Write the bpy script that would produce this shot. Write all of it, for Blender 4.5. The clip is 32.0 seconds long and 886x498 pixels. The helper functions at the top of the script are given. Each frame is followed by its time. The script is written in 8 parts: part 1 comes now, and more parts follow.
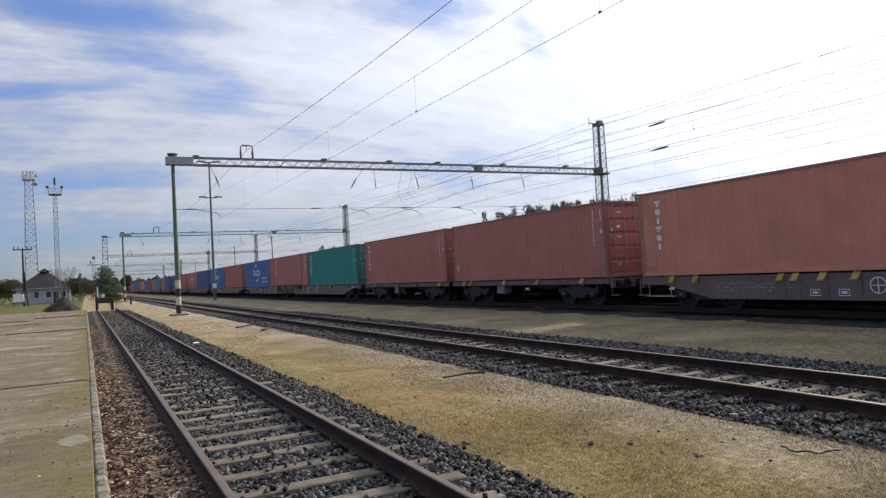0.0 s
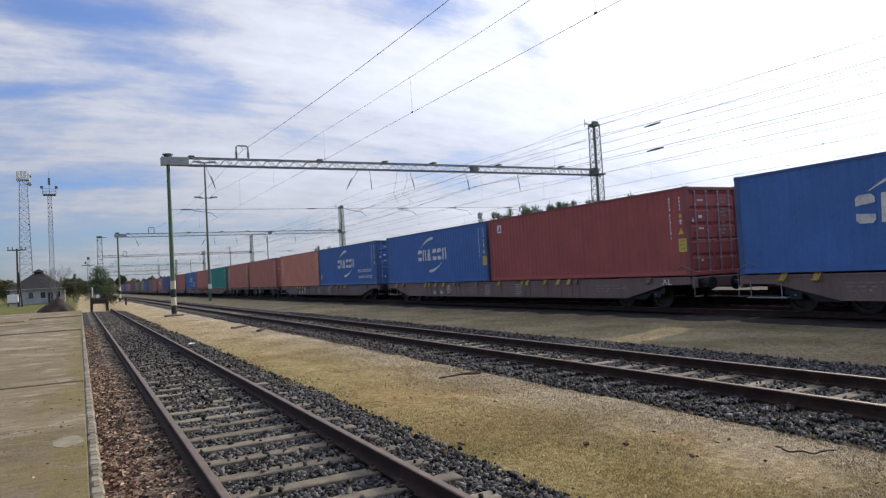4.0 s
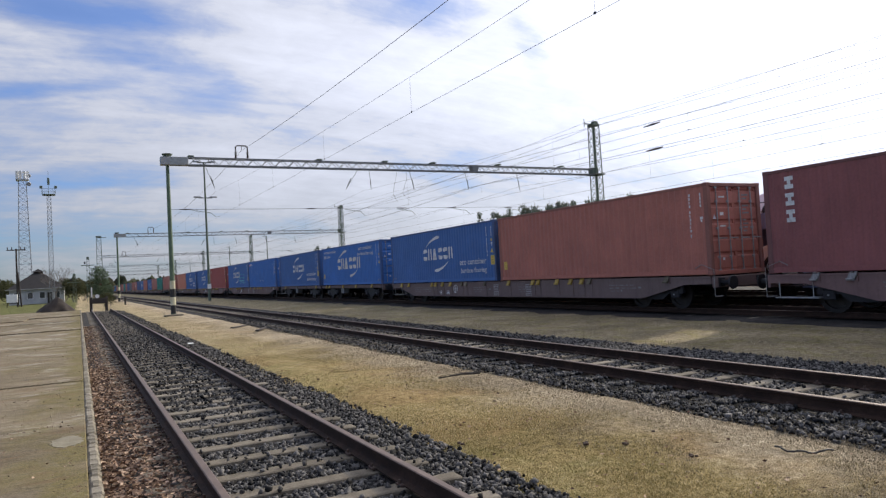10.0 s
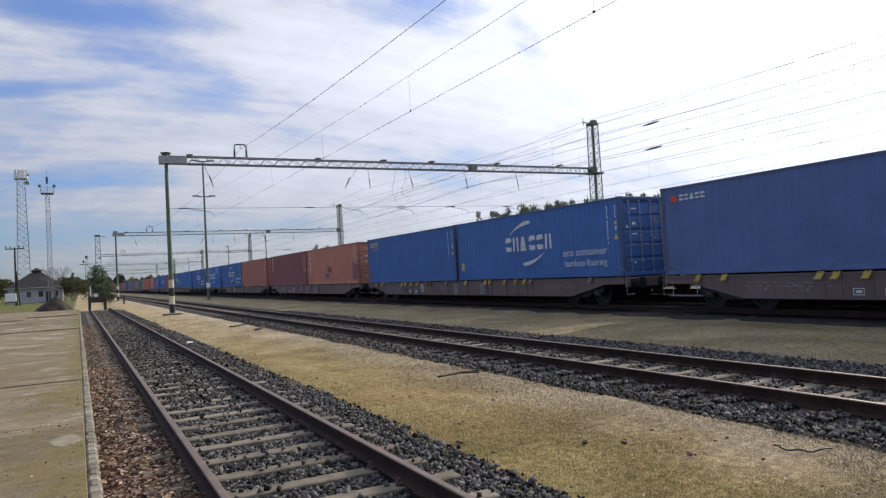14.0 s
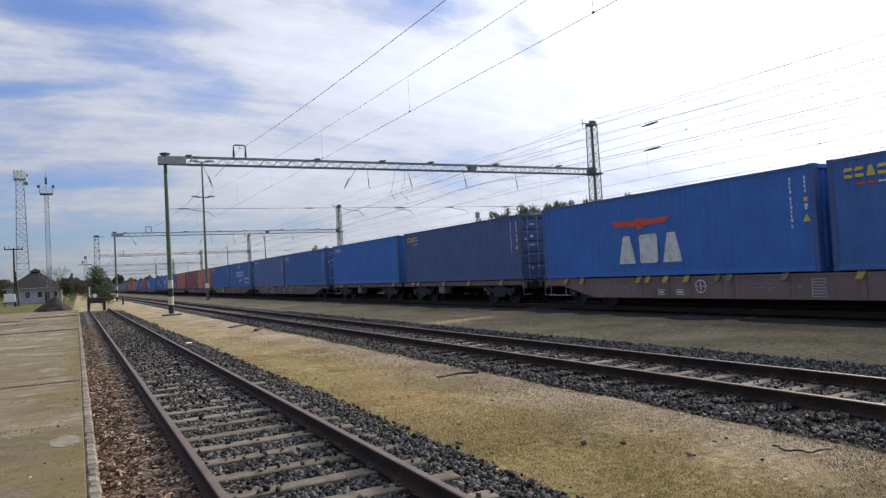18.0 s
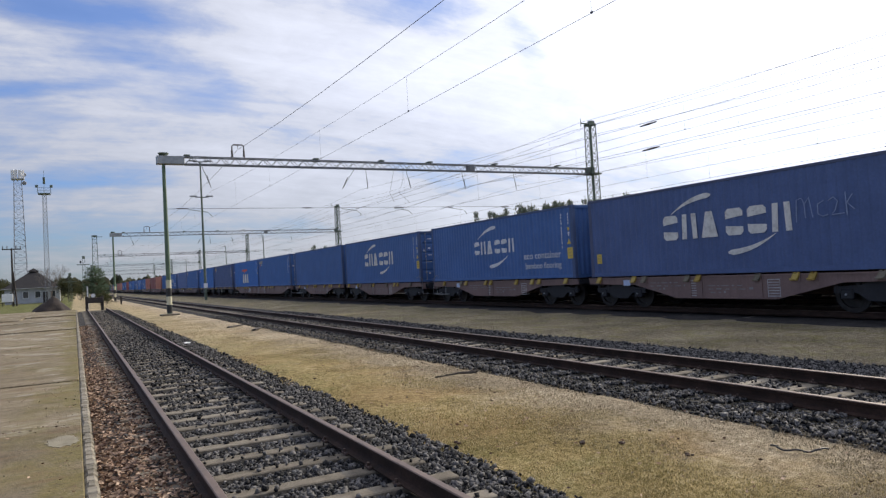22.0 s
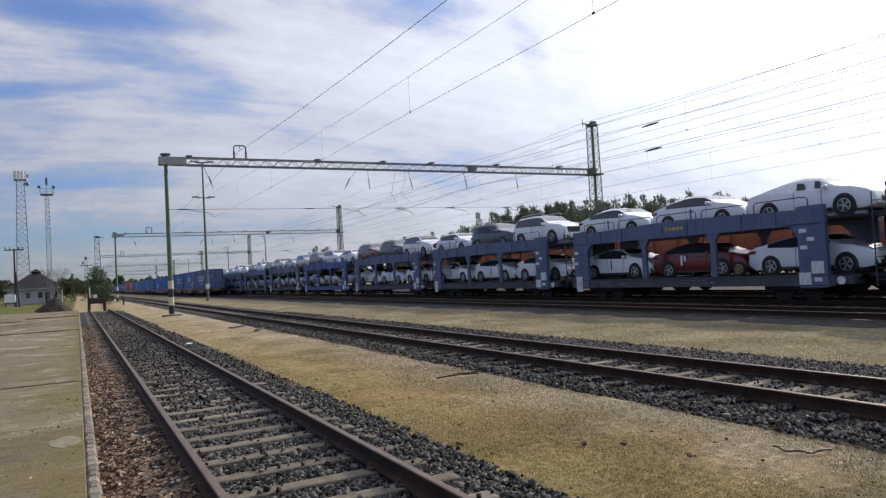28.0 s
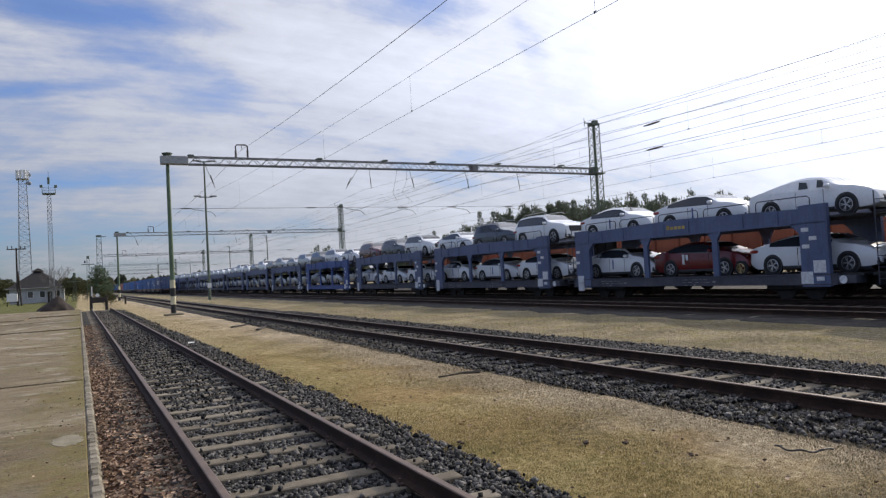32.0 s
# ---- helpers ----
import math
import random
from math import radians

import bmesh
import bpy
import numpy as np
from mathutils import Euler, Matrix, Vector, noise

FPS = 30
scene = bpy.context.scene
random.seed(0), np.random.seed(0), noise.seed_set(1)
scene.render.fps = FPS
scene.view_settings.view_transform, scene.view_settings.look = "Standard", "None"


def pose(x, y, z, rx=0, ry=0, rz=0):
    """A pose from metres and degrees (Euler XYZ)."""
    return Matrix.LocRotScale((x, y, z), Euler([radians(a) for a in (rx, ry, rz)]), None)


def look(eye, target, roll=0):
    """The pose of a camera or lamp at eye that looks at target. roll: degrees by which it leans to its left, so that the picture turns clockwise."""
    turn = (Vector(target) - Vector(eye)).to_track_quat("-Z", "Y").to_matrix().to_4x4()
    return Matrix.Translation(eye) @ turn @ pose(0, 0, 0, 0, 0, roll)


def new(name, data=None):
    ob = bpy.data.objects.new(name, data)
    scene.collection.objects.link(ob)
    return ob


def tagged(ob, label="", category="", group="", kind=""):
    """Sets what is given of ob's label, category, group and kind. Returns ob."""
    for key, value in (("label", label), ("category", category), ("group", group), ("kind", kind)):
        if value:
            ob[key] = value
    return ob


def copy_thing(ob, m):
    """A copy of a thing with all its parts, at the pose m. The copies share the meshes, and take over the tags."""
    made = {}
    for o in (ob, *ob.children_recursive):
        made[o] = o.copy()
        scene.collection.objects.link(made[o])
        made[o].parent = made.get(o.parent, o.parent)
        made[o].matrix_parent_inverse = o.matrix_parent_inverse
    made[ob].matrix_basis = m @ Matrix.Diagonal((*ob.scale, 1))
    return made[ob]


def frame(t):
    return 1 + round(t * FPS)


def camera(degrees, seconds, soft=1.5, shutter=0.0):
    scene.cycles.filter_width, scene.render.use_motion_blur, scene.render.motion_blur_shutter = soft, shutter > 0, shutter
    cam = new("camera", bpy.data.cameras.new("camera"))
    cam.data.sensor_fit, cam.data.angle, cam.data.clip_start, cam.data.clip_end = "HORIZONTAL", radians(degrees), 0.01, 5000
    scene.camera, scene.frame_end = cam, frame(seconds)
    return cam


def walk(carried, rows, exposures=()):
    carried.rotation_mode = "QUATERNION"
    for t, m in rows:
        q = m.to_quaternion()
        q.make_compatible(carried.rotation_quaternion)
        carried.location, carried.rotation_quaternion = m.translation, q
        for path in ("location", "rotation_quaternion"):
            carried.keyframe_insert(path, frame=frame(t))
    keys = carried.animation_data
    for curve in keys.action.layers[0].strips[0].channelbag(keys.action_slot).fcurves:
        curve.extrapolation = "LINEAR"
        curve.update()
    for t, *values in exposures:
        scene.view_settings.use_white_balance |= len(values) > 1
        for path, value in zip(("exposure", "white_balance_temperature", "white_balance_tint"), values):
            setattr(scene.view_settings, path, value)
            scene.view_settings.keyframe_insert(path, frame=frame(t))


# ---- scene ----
# camera: fixed stand, small turns of the wrist (seconds, yaw, pitch in degrees)
EYE = Vector((0.0, 0.0, 1.639))
ROLL = -3.152
TURNS = [
    (0.0, 27.34, 1.864), (0.5, 27.393, 1.87), (1.0, 27.472, 1.87), (1.5, 27.518, 1.8), (2.0, 27.589, 1.882),
    (2.5, 27.619, 1.87), (3.0, 27.655, 1.817), (3.5, 27.667, 1.888), (5.5, 27.72, 1.876), (6.0, 27.69, 1.876),
    (6.5, 27.649, 1.841), (7.0, 27.625, 1.788), (7.5, 27.584, 1.829), (8.0, 27.589, 1.882), (8.5, 27.631, 1.805),
    (9.0, 27.672, 1.794), (9.5, 27.703, 1.745), (10.0, 27.726, 1.876), (10.5, 27.744, 1.876), (11.0, 27.803, 1.781),
    (11.5, 27.796, 1.817), (12.0, 27.796, 1.829), (12.5, 27.815, 1.74), (13.0, 27.796, 1.882), (13.5, 27.796, 1.876),
    (14.0, 27.808, 1.781), (14.5, 27.802, 1.835), (16.5, 27.814, 1.823), (17.0, 27.856, 1.805), (17.5, 27.802, 1.841),
    (18.0, 27.875, 1.823), (18.5, 27.856, 1.852), (19.0, 27.863, 1.811), (19.5, 27.868, 1.894), (20.0, 27.875, 1.817),
    (20.5, 27.922, 1.888), (21.0, 27.946, 1.829), (21.5, 27.992, 1.817), (22.0, 27.998, 1.805), (22.5, 28.029, 1.811),
    (23.0, 27.998, 1.841), (23.5, 28.022, 1.817), (24.0, 28.029, 1.93), (24.5, 27.992, 1.882), (25.0, 27.987, 1.882),
    (25.5, 27.975, 1.811), (27.5, 27.898, 1.853), (28.0, 27.851, 1.87), (28.5, 27.851, 1.745), (29.0, 27.784, 1.817),
    (29.5, 27.773, 1.805), (30.0, 27.726, 1.859), (30.5, 27.72, 1.882), (31.0, 27.715, 1.781), (31.5, 27.715, 1.817),
    (32.0, 27.715, 1.805)]


def aim(yaw, pitch):
    a, b = radians(yaw), radians(pitch)
    return look(EYE, EYE + Vector((math.sin(a) * math.cos(b), math.cos(a) * math.cos(b), math.sin(b))), ROLL)


# the picture dims a little once the container train has cleared the bright sky
EXPOSURES = [(0.0, 0.02), (22.0, 0.02), (24.5, -0.07), (32.0, -0.13)]
cam = camera(64.95, 32.0, soft=1.3)
walk(cam, [(t, aim(a, b)) for t, a, b in TURNS], EXPOSURES)

# ---- light: low winter sun behind the trains, thin streaky cloud ----
SUN_AZ, SUN_EL = 71.3, 27.0
SUN_DIR = Vector((math.sin(radians(SUN_AZ)) * math.cos(radians(SUN_EL)), math.cos(radians(SUN_AZ)) * math.cos(radians(SUN_EL)), math.sin(radians(SUN_EL))))
sun = new("sun", bpy.data.lights.new("sun", "SUN"))
sun.data.energy, sun.data.angle, sun.data.color = 3.8, radians(0.8), (1.0, 0.90, 0.735)
sun.matrix_world = look(SUN_DIR * 100, (0, 0, 0))


def link(nt, a, i, b, j):
    nt.links.new(a.outputs[i], b.inputs[j])


def node(nt, kind, **props):
    n = nt.nodes.new(kind)
    for k, v in props.items():
        if k == "operation":
            n.operation = v
        elif k == "blend":
            n.blend_type = v
        elif k == "data":
            n.data_type = v
        else:
            n.inputs[k.replace("_", " ")].default_value = v
    return n


def maths(nt, op, a, b=None, clamp=False):
    n = nt.nodes.new("ShaderNodeMath")
    n.operation, n.use_clamp = op, clamp
    for i, v in enumerate((a, b)):
        if v is None:
            continue
        if isinstance(v, (int, float)):
            n.inputs[i].default_value = v
        else:
            nt.links.new(v, n.inputs[i])
    return n.outputs[0]


def ramp(nt, fac, stops):
    n = nt.nodes.new("ShaderNodeValToRGB")
    nt.links.new(fac, n.inputs[0])
    els = n.color_ramp.elements
    while len(els) < len(stops):
        els.new(0.5)
    for e, (p, c) in zip(els, stops):
        e.position, e.color = p, (*c, 1) if len(c) == 3 else c
    return n.outputs[0]


def mixed(nt, fac, a, b, blend="MIX"):
    n = nt.nodes.new("ShaderNodeMix")
    n.data_type, n.blend_type = "RGBA", blend
    for sock, v in ((n.inputs[0], fac), (n.inputs[6], a), (n.inputs[7], b)):
        if isinstance(v, (int, float)):
            sock.default_value = v
        elif isinstance(v, tuple):
            sock.default_value = (*v, 1) if len(v) == 3 else v
        else:
            nt.links.new(v, sock)
    return n.outputs[2]


def make_world():
    w = bpy.data.worlds.new("sky")
    scene.world = w
    w.use_nodes = True
    nt = w.node_tree
    nt.nodes.clear()
    out = nt.nodes.new("ShaderNodeOutputWorld")
    bg = nt.nodes.new("ShaderNodeBackground")
    sky = nt.nodes.new("ShaderNodeTexSky")
    sky.sky_type, sky.sun_disc = "NISHITA", False
    sky.sun_elevation, sky.sun_rotation = radians(SUN_EL), radians(SUN_AZ)
    sky.air_density, sky.dust_density, sky.ozone_density = 1.0, 0.6, 2.0
    tc = nt.nodes.new("ShaderNodeTexCoord")
    sep = nt.nodes.new("ShaderNodeSeparateXYZ")
    nt.links.new(tc.outputs["Generated"], sep.inputs[0])
    # project the sky dome on a flat cloud sheet
    up = maths(nt, "MAXIMUM", sep.outputs[2], 0.015)
    hgt = maths(nt, "ADD", up, 0.28)
    px, py = maths(nt, "DIVIDE", sep.outputs[0], hgt), maths(nt, "DIVIDE", sep.outputs[1], hgt)
    com = nt.nodes.new("ShaderNodeCombineXYZ")
    nt.links.new(px, com.inputs[0])
    nt.links.new(py, com.inputs[1])
    rot = nt.nodes.new("ShaderNodeMapping")
    rot.inputs["Rotation"].default_value = (0, 0, radians(24))
    rot.inputs["Scale"].default_value = (0.8, 1.25, 1)
    nt.links.new(com.outputs[0], rot.inputs[0])

    def cloud(scale, detail, rough, warp, seed):
        n = nt.nodes.new("ShaderNodeTexNoise")
        n.noise_dimensions = "4D"
        n.inputs["W"].default_value = seed
        n.inputs["Scale"].default_value, n.inputs["Detail"].default_value = scale, detail
        n.inputs["Roughness"].default_value, n.inputs["Distortion"].default_value = rough, warp
        nt.links.new(rot.outputs[0], n.inputs["Vector"])
        return n.outputs[0]
    big, fine, wisps = cloud(1.5, 6, 0.55, 0.6, 3.1), cloud(4.6, 9, 0.6, 0.8, 8.4), cloud(10.5, 7, 0.62, 1.1, 1.7)
    dens = maths(nt, "ADD", maths(nt, "MULTIPLY", big, 0.62), maths(nt, "ADD", maths(nt, "MULTIPLY", fine, 0.36), maths(nt, "MULTIPLY", wisps, 0.20)))
    # drawn-out ice cloud: fine streaks and ripples lying across the sheet
    for turn, stretch, scale, seed, amount in ((62, (0.5, 4.2, 1), 2.6, 4.4, 0.26), (-28, (0.55, 3.4, 1), 5.5, 2.2, 0.15), (100, (1.0, 2.6, 1), 13.0, 7.7, 0.10)):
        mp, st = nt.nodes.new("ShaderNodeMapping"), nt.nodes.new("ShaderNodeTexNoise")
        mp.inputs["Rotation"].default_value, mp.inputs["Scale"].default_value = (0, 0, radians(turn)), stretch
        nt.links.new(com.outputs[0], mp.inputs[0])
        nt.links.new(mp.outputs[0], st.inputs["Vector"])
        st.noise_dimensions = "4D"
        st.inputs["W"].default_value, st.inputs["Scale"].default_value, st.inputs["Detail"].default_value = seed, scale, 8
        st.inputs["Roughness"].default_value, st.inputs["Distortion"].default_value = 0.62, 0.5
        dens = maths(nt, "ADD", dens, maths(nt, "MULTIPLY", maths(nt, "SUBTRACT", st.outputs[0], 0.5), amount))
    dot = nt.nodes.new("ShaderNodeVectorMath")
    dot.operation = "DOT_PRODUCT"
    dot.inputs[1].default_value = SUN_DIR
    nt.links.new(tc.outputs["Generated"], dot.inputs[0])
    near = maths(nt, "MAXIMUM", dot.outputs["Value"], 0.0)
    # veil thickens towards the sun
    dens = maths(nt, "ADD", dens, maths(nt, "MULTIPLY", maths(nt, "SUBTRACT", near, 0.5), 0.34))
    # blue breaks in the cloud: bearing, height, half widths, slope, depth (degrees)
    bend = maths(nt, "MULTIPLY", maths(nt, "SUBTRACT", cloud(3.0, 3, 0.5, 0.0, 5.5), 0.5), 9.0)
    bearing = maths(nt, "ADD", maths(nt, "MULTIPLY", maths(nt, "ARCTAN2", sep.outputs[0], sep.outputs[1]), 57.3), bend)
    height = maths(nt, "ADD", maths(nt, "MULTIPLY", maths(nt, "ARCSINE", sep.outputs[2], 0.0), 57.3), maths(nt, "MULTIPLY", bend, 0.45))
    dens = maths(nt, "ADD", dens, 0.03)
    for a0, e0, wa, we, slope, deep in ((3.0, 20.6, 11, 2.2, -0.03, 0.30), (5.5, 17.3, 6, 1.5, -0.1, 0.22), (26.5, 21.5, 6, 2.4, -0.25, 0.20), (2.8, 8.6, 7, 1.0, 0.0, 0.20),
                                       (10, 14.6, 6, 2.2, -0.1, 0.14), (-3, 14.3, 6, 0.7, 0.1, 0.20), (0, 4.0, 16, 1.7, 0.0, 0.14), (36, 17, 1.6, 4.5, 0.0, 0.10), (24, 9, 8, 1.4, 0.0, 0.08)):
        u = maths(nt, "SUBTRACT", bearing, a0)
        v = maths(nt, "SUBTRACT", maths(nt, "SUBTRACT", height, e0), maths(nt, "MULTIPLY", u, slope))
        u, v = maths(nt, "DIVIDE", u, wa), maths(nt, "DIVIDE", v, we)
        d2 = maths(nt, "ADD", maths(nt, "MULTIPLY", u, u), maths(nt, "MULTIPLY", v, v))
        gap = maths(nt, "SUBTRACT", 1.0, maths(nt, "MULTIPLY", d2, 0.6), True)
        gap = maths(nt, "MULTIPLY", maths(nt, "MULTIPLY", gap, gap), deep)
        dens = maths(nt, "SUBTRACT", dens, gap)
    mask = ramp(nt, dens, [(0.34, (0.20, 0.20, 0.20)), (0.50, (0.60, 0.60, 0.60)), (0.64, (1, 1, 1))])
    glow = maths(nt, "ADD", maths(nt, "MULTIPLY", maths(nt, "POWER", near, 9.0), 5.0), maths(nt, "MULTIPLY", maths(nt, "POWER", near, 2.0), 2.35))
    # cloud opposite the sun is lit from the front
    glow = maths(nt, "ADD", glow, maths(nt, "MULTIPLY", maths(nt, "MAXIMUM", maths(nt, "MULTIPLY", dot.outputs["Value"], -1.0), 0.0), 3.0))
    lum = maths(nt, "MULTIPLY", maths(nt, "ADD", glow, 3.85), maths(nt, "ADD", maths(nt, "MULTIPLY", dens, 1.25), 0.30))
    # an overcast veil is brighter towards the zenith
    lum = maths(nt, "MULTIPLY", lum, maths(nt, "ADD", 1.0, maths(nt, "MULTIPLY", maths(nt, "MAXIMUM", maths(nt, "SUBTRACT", up, 0.36), 0.0), 1.6)))
    tint = nt.nodes.new("ShaderNodeVectorMath")
    tint.operation = "SCALE"
    tint.inputs[0].default_value = (0.957, 0.982, 1.095)
    nt.links.new(lum, tint.inputs["Scale"])
    sk = mixed(nt, 1.0, sky.outputs[0], (0.545, 0.715, 1.09), "MULTIPLY")
    col = mixed(nt, maths(nt, "MULTIPLY", mask, 0.9), sk, tint.outputs[0])
    # the sky dims a little towards the horizon
    low = maths(nt, "SUBTRACT", 1.0, maths(nt, "MULTIPLY", maths(nt, "SUBTRACT", 1.0, maths(nt, "MULTIPLY", up, 3.6), True), 0.30))
    dim = nt.nodes.new("ShaderNodeVectorMath")
    dim.operation = "SCALE"
    nt.links.new(col, dim.inputs[0])
    nt.links.new(low, dim.inputs["Scale"])
    nt.links.new(dim.outputs[0], bg.inputs[0])
    bg.inputs[1].default_value = 0.15
    nt.links.new(bg.outputs[0], out.inputs[0])


make_world()


# ---- materials ----
def material(name, stops, scale=3.0, fine=40.0, rough=0.7, metal=0.0, bump=0.2, bump_scale=60.0, spots=None, streak=None,
             coords="Object", vary=0.0, rough_var=0.12, stretch=None, island=0.0):
    """Two scales of noise between the colours of stops; spots: (colour, scale, threshold); streak: (colour, amount) of vertical runs."""
    m = bpy.data.materials.new(name)
    m.use_nodes = True
    nt = m.node_tree
    b = nt.nodes["Principled BSDF"]
    tc = nt.nodes.new("ShaderNodeTexCoord")
    vec = tc.outputs[coords]
    if stretch:
        mp = nt.nodes.new("ShaderNodeMapping")
        mp.inputs["Scale"].default_value = stretch
        nt.links.new(vec, mp.inputs[0])
        vec = mp.outputs[0]

    def noise_tex(s, d=5.0, r=0.6, v=None):
        n = nt.nodes.new("ShaderNodeTexNoise")
        n.inputs["Scale"].default_value, n.inputs["Detail"].default_value, n.inputs["Roughness"].default_value = s, d, r
        nt.links.new(v or vec, n.inputs["Vector"])
        return n.outputs[0]
    a, c = noise_tex(scale), noise_tex(fine, 3.0)
    f = maths(nt, "ADD", maths(nt, "MULTIPLY", a, 0.65), maths(nt, "MULTIPLY", c, 0.35))
    if vary or island:
        src = nt.nodes.new("ShaderNodeNewGeometry").outputs["Random Per Island"] if island else nt.nodes.new("ShaderNodeObjectInfo").outputs["Random"]
        f = maths(nt, "ADD", f, maths(nt, "MULTIPLY", maths(nt, "SUBTRACT", src, 0.5), vary or island))
    n = len(stops)
    col = ramp(nt, f, [(0.32 + 0.36 * i / max(n - 1, 1), s) for i, s in enumerate(stops)])
    if spots:
        sc, ss, th = spots
        k = ramp(nt, noise_tex(ss, 6.0, 0.65), [(th, (0, 0, 0)), (th + 0.12, (1, 1, 1))])
        col = mixed(nt, k, col, sc)
    if streak:
        sc, amount = streak
        mp = nt.nodes.new("ShaderNodeMapping")
        mp.inputs["Scale"].default_value = (7.0, 7.0, 0.35)
        nt.links.new(tc.outputs[coords], mp.inputs[0])
        k = ramp(nt, noise_tex(1.0, 6.0, 0.7, mp.outputs[0]), [(0.5, (0, 0, 0)), (0.75, (1, 1, 1))])
        col = mixed(nt, maths(nt, "MULTIPLY", k, amount), col, sc)
    nt.links.new(col, b.inputs["Base Color"])
    r = maths(nt, "ADD", maths(nt, "MULTIPLY", a, rough_var * 2), rough - rough_var, True)
    nt.links.new(r, b.inputs["Roughness"])
    b.inputs["Metallic"].default_value = metal
    if bump:
        bn = nt.nodes.new("ShaderNodeBump")
        bn.inputs["Strength"].default_value, bn.inputs["Distance"].default_value = bump, 0.02
        nt.links.new(noise_tex(bump_scale, 4.0, 0.65), bn.inputs["Height"])
        nt.links.new(bn.outputs[0], b.inputs["Normal"])
    return m


def let_through(m, amount):
    """Thin leaves: part of the light passes through."""
    nt = m.node_tree
    b, out = nt.nodes["Principled BSDF"], nt.nodes["Material Output"]
    tr, mx = nt.nodes.new("ShaderNodeBsdfTranslucent"), nt.nodes.new("ShaderNodeMixShader")
    nt.links.new(b.inputs["Base Color"].links[0].from_socket, tr.inputs[0])
    mx.inputs[0].default_value = amount
    nt.links.new(b.outputs[0], mx.inputs[1])
    nt.links.new(tr.outputs[0], mx.inputs[2])
    nt.links.new(mx.outputs[0], out.inputs[0])


def shade(c, k):
    return tuple(min(1.0, x * k) for x in c)


def paint(name, c, rough=0.6, wear=0.25, rust=(0.10, 0.045, 0.025), scale=0.8):
    m = material(name, [shade(c, 0.8), c, shade(c, 1.22)], scale=scale, fine=14, rough=rough, bump=0.05, bump_scale=20,
                    spots=(rust, 5.0, 0.71), streak=(shade(c, 0.55), wear), vary=0.12)
    m.node_tree.nodes["Principled BSDF"].inputs["Specular IOR Level"].default_value = 0.32
    return m


M = {}
M["ballast"] = material("ballast stone", [(0.012, 0.0115, 0.0115), (0.041, 0.039, 0.038), (0.142, 0.134, 0.126)], scale=6, fine=60, rough=0.8, bump=0.5, bump_scale=90, island=0.7)
M["ballast_bed"] = material("ballast bed", [(0.012, 0.011, 0.0105), (0.032, 0.029, 0.027), (0.075, 0.069, 0.063)], scale=1.6, fine=26, rough=0.9, bump=1.0, bump_scale=24)
M["rail"] = material("rusty rail", [(0.016, 0.0095, 0.0068), (0.034, 0.0195, 0.0135), (0.068, 0.039, 0.027)], scale=4, fine=40, rough=0.75, metal=0.1, bump=0.15)
M["rail_top"] = material("worn rail head", [(0.075, 0.049, 0.036), (0.122, 0.082, 0.062), (0.185, 0.130, 0.102)], scale=3, fine=30, rough=0.55, metal=0.3, bump=0.05)
M["sleeper"] = material("concrete sleeper", [(0.098, 0.082, 0.060), (0.178, 0.152, 0.115), (0.25, 0.218, 0.170)], scale=5, fine=50, rough=0.9, bump=0.3, vary=0.25, spots=((0.09, 0.075, 0.06), 6.0, 0.6))
M["clip"] = material("rusty clip", [(0.03, 0.02, 0.016), (0.07, 0.042, 0.03), (0.11, 0.065, 0.045)], scale=20, rough=0.8, bump=0.2)
M["concrete"] = material("platform concrete", [(0.104, 0.080, 0.047), (0.196, 0.156, 0.100), (0.285, 0.234, 0.158)], scale=1.3, fine=34, rough=0.9, bump=0.6, bump_scale=38, vary=0.2, spots=((0.135, 0.115, 0.045), 0.75, 0.55), coords="Object", stretch=(0.7, 1.6, 1))
for dull in ("ballast", "ballast_bed", "sleeper", "concrete", "rail"):
    M[dull].node_tree.nodes["Principled BSDF"].inputs["Specular IOR Level"].default_value = 0.2
M["kerb"] = material("kerb stone", [(0.110, 0.092, 0.062), (0.185, 0.158, 0.112), (0.26, 0.226, 0.168)], scale=6, fine=50, rough=0.9, bump=0.4, vary=0.3)
M["steel_dark"] = material("dark steel", [(0.010, 0.010, 0.012), (0.018, 0.018, 0.021), (0.032, 0.031, 0.034)], scale=3, fine=30, rough=0.6, metal=0.2, bump=0.1)
M["wheel"] = material("wheel steel", [(0.012, 0.011, 0.010), (0.022, 0.019, 0.017), (0.045, 0.038, 0.034)], scale=5, fine=30, rough=0.55, metal=0.5, bump=0.1)
M["wagon_brown"] = paint("wagon brown paint", (0.200, 0.132, 0.115), 0.65, 0.55)
M["wagon_rose"] = paint("wagon faded red brown paint", (0.205, 0.126, 0.118), 0.65, 0.55)
M["wagon_grey"] = paint("wagon grey brown paint", (0.165, 0.118, 0.108), 0.65, 0.55)
M["yellow"] = material("yellow paint", [(0.32, 0.21, 0.04), (0.46, 0.32, 0.07), (0.56, 0.41, 0.12)], scale=8, rough=0.6, bump=0.05, vary=0.3)
M["white_mark"] = material("white marking", [(0.45, 0.45, 0.45), (0.66, 0.66, 0.65), (0.78, 0.78, 0.77)], scale=3, fine=12, rough=0.6, bump=0.03)
M["dim_mark"] = material("dirty white marking", [(0.10, 0.095, 0.09), (0.22, 0.215, 0.21), (0.34, 0.335, 0.33)], scale=5, fine=18, rough=0.7, bump=0.03)
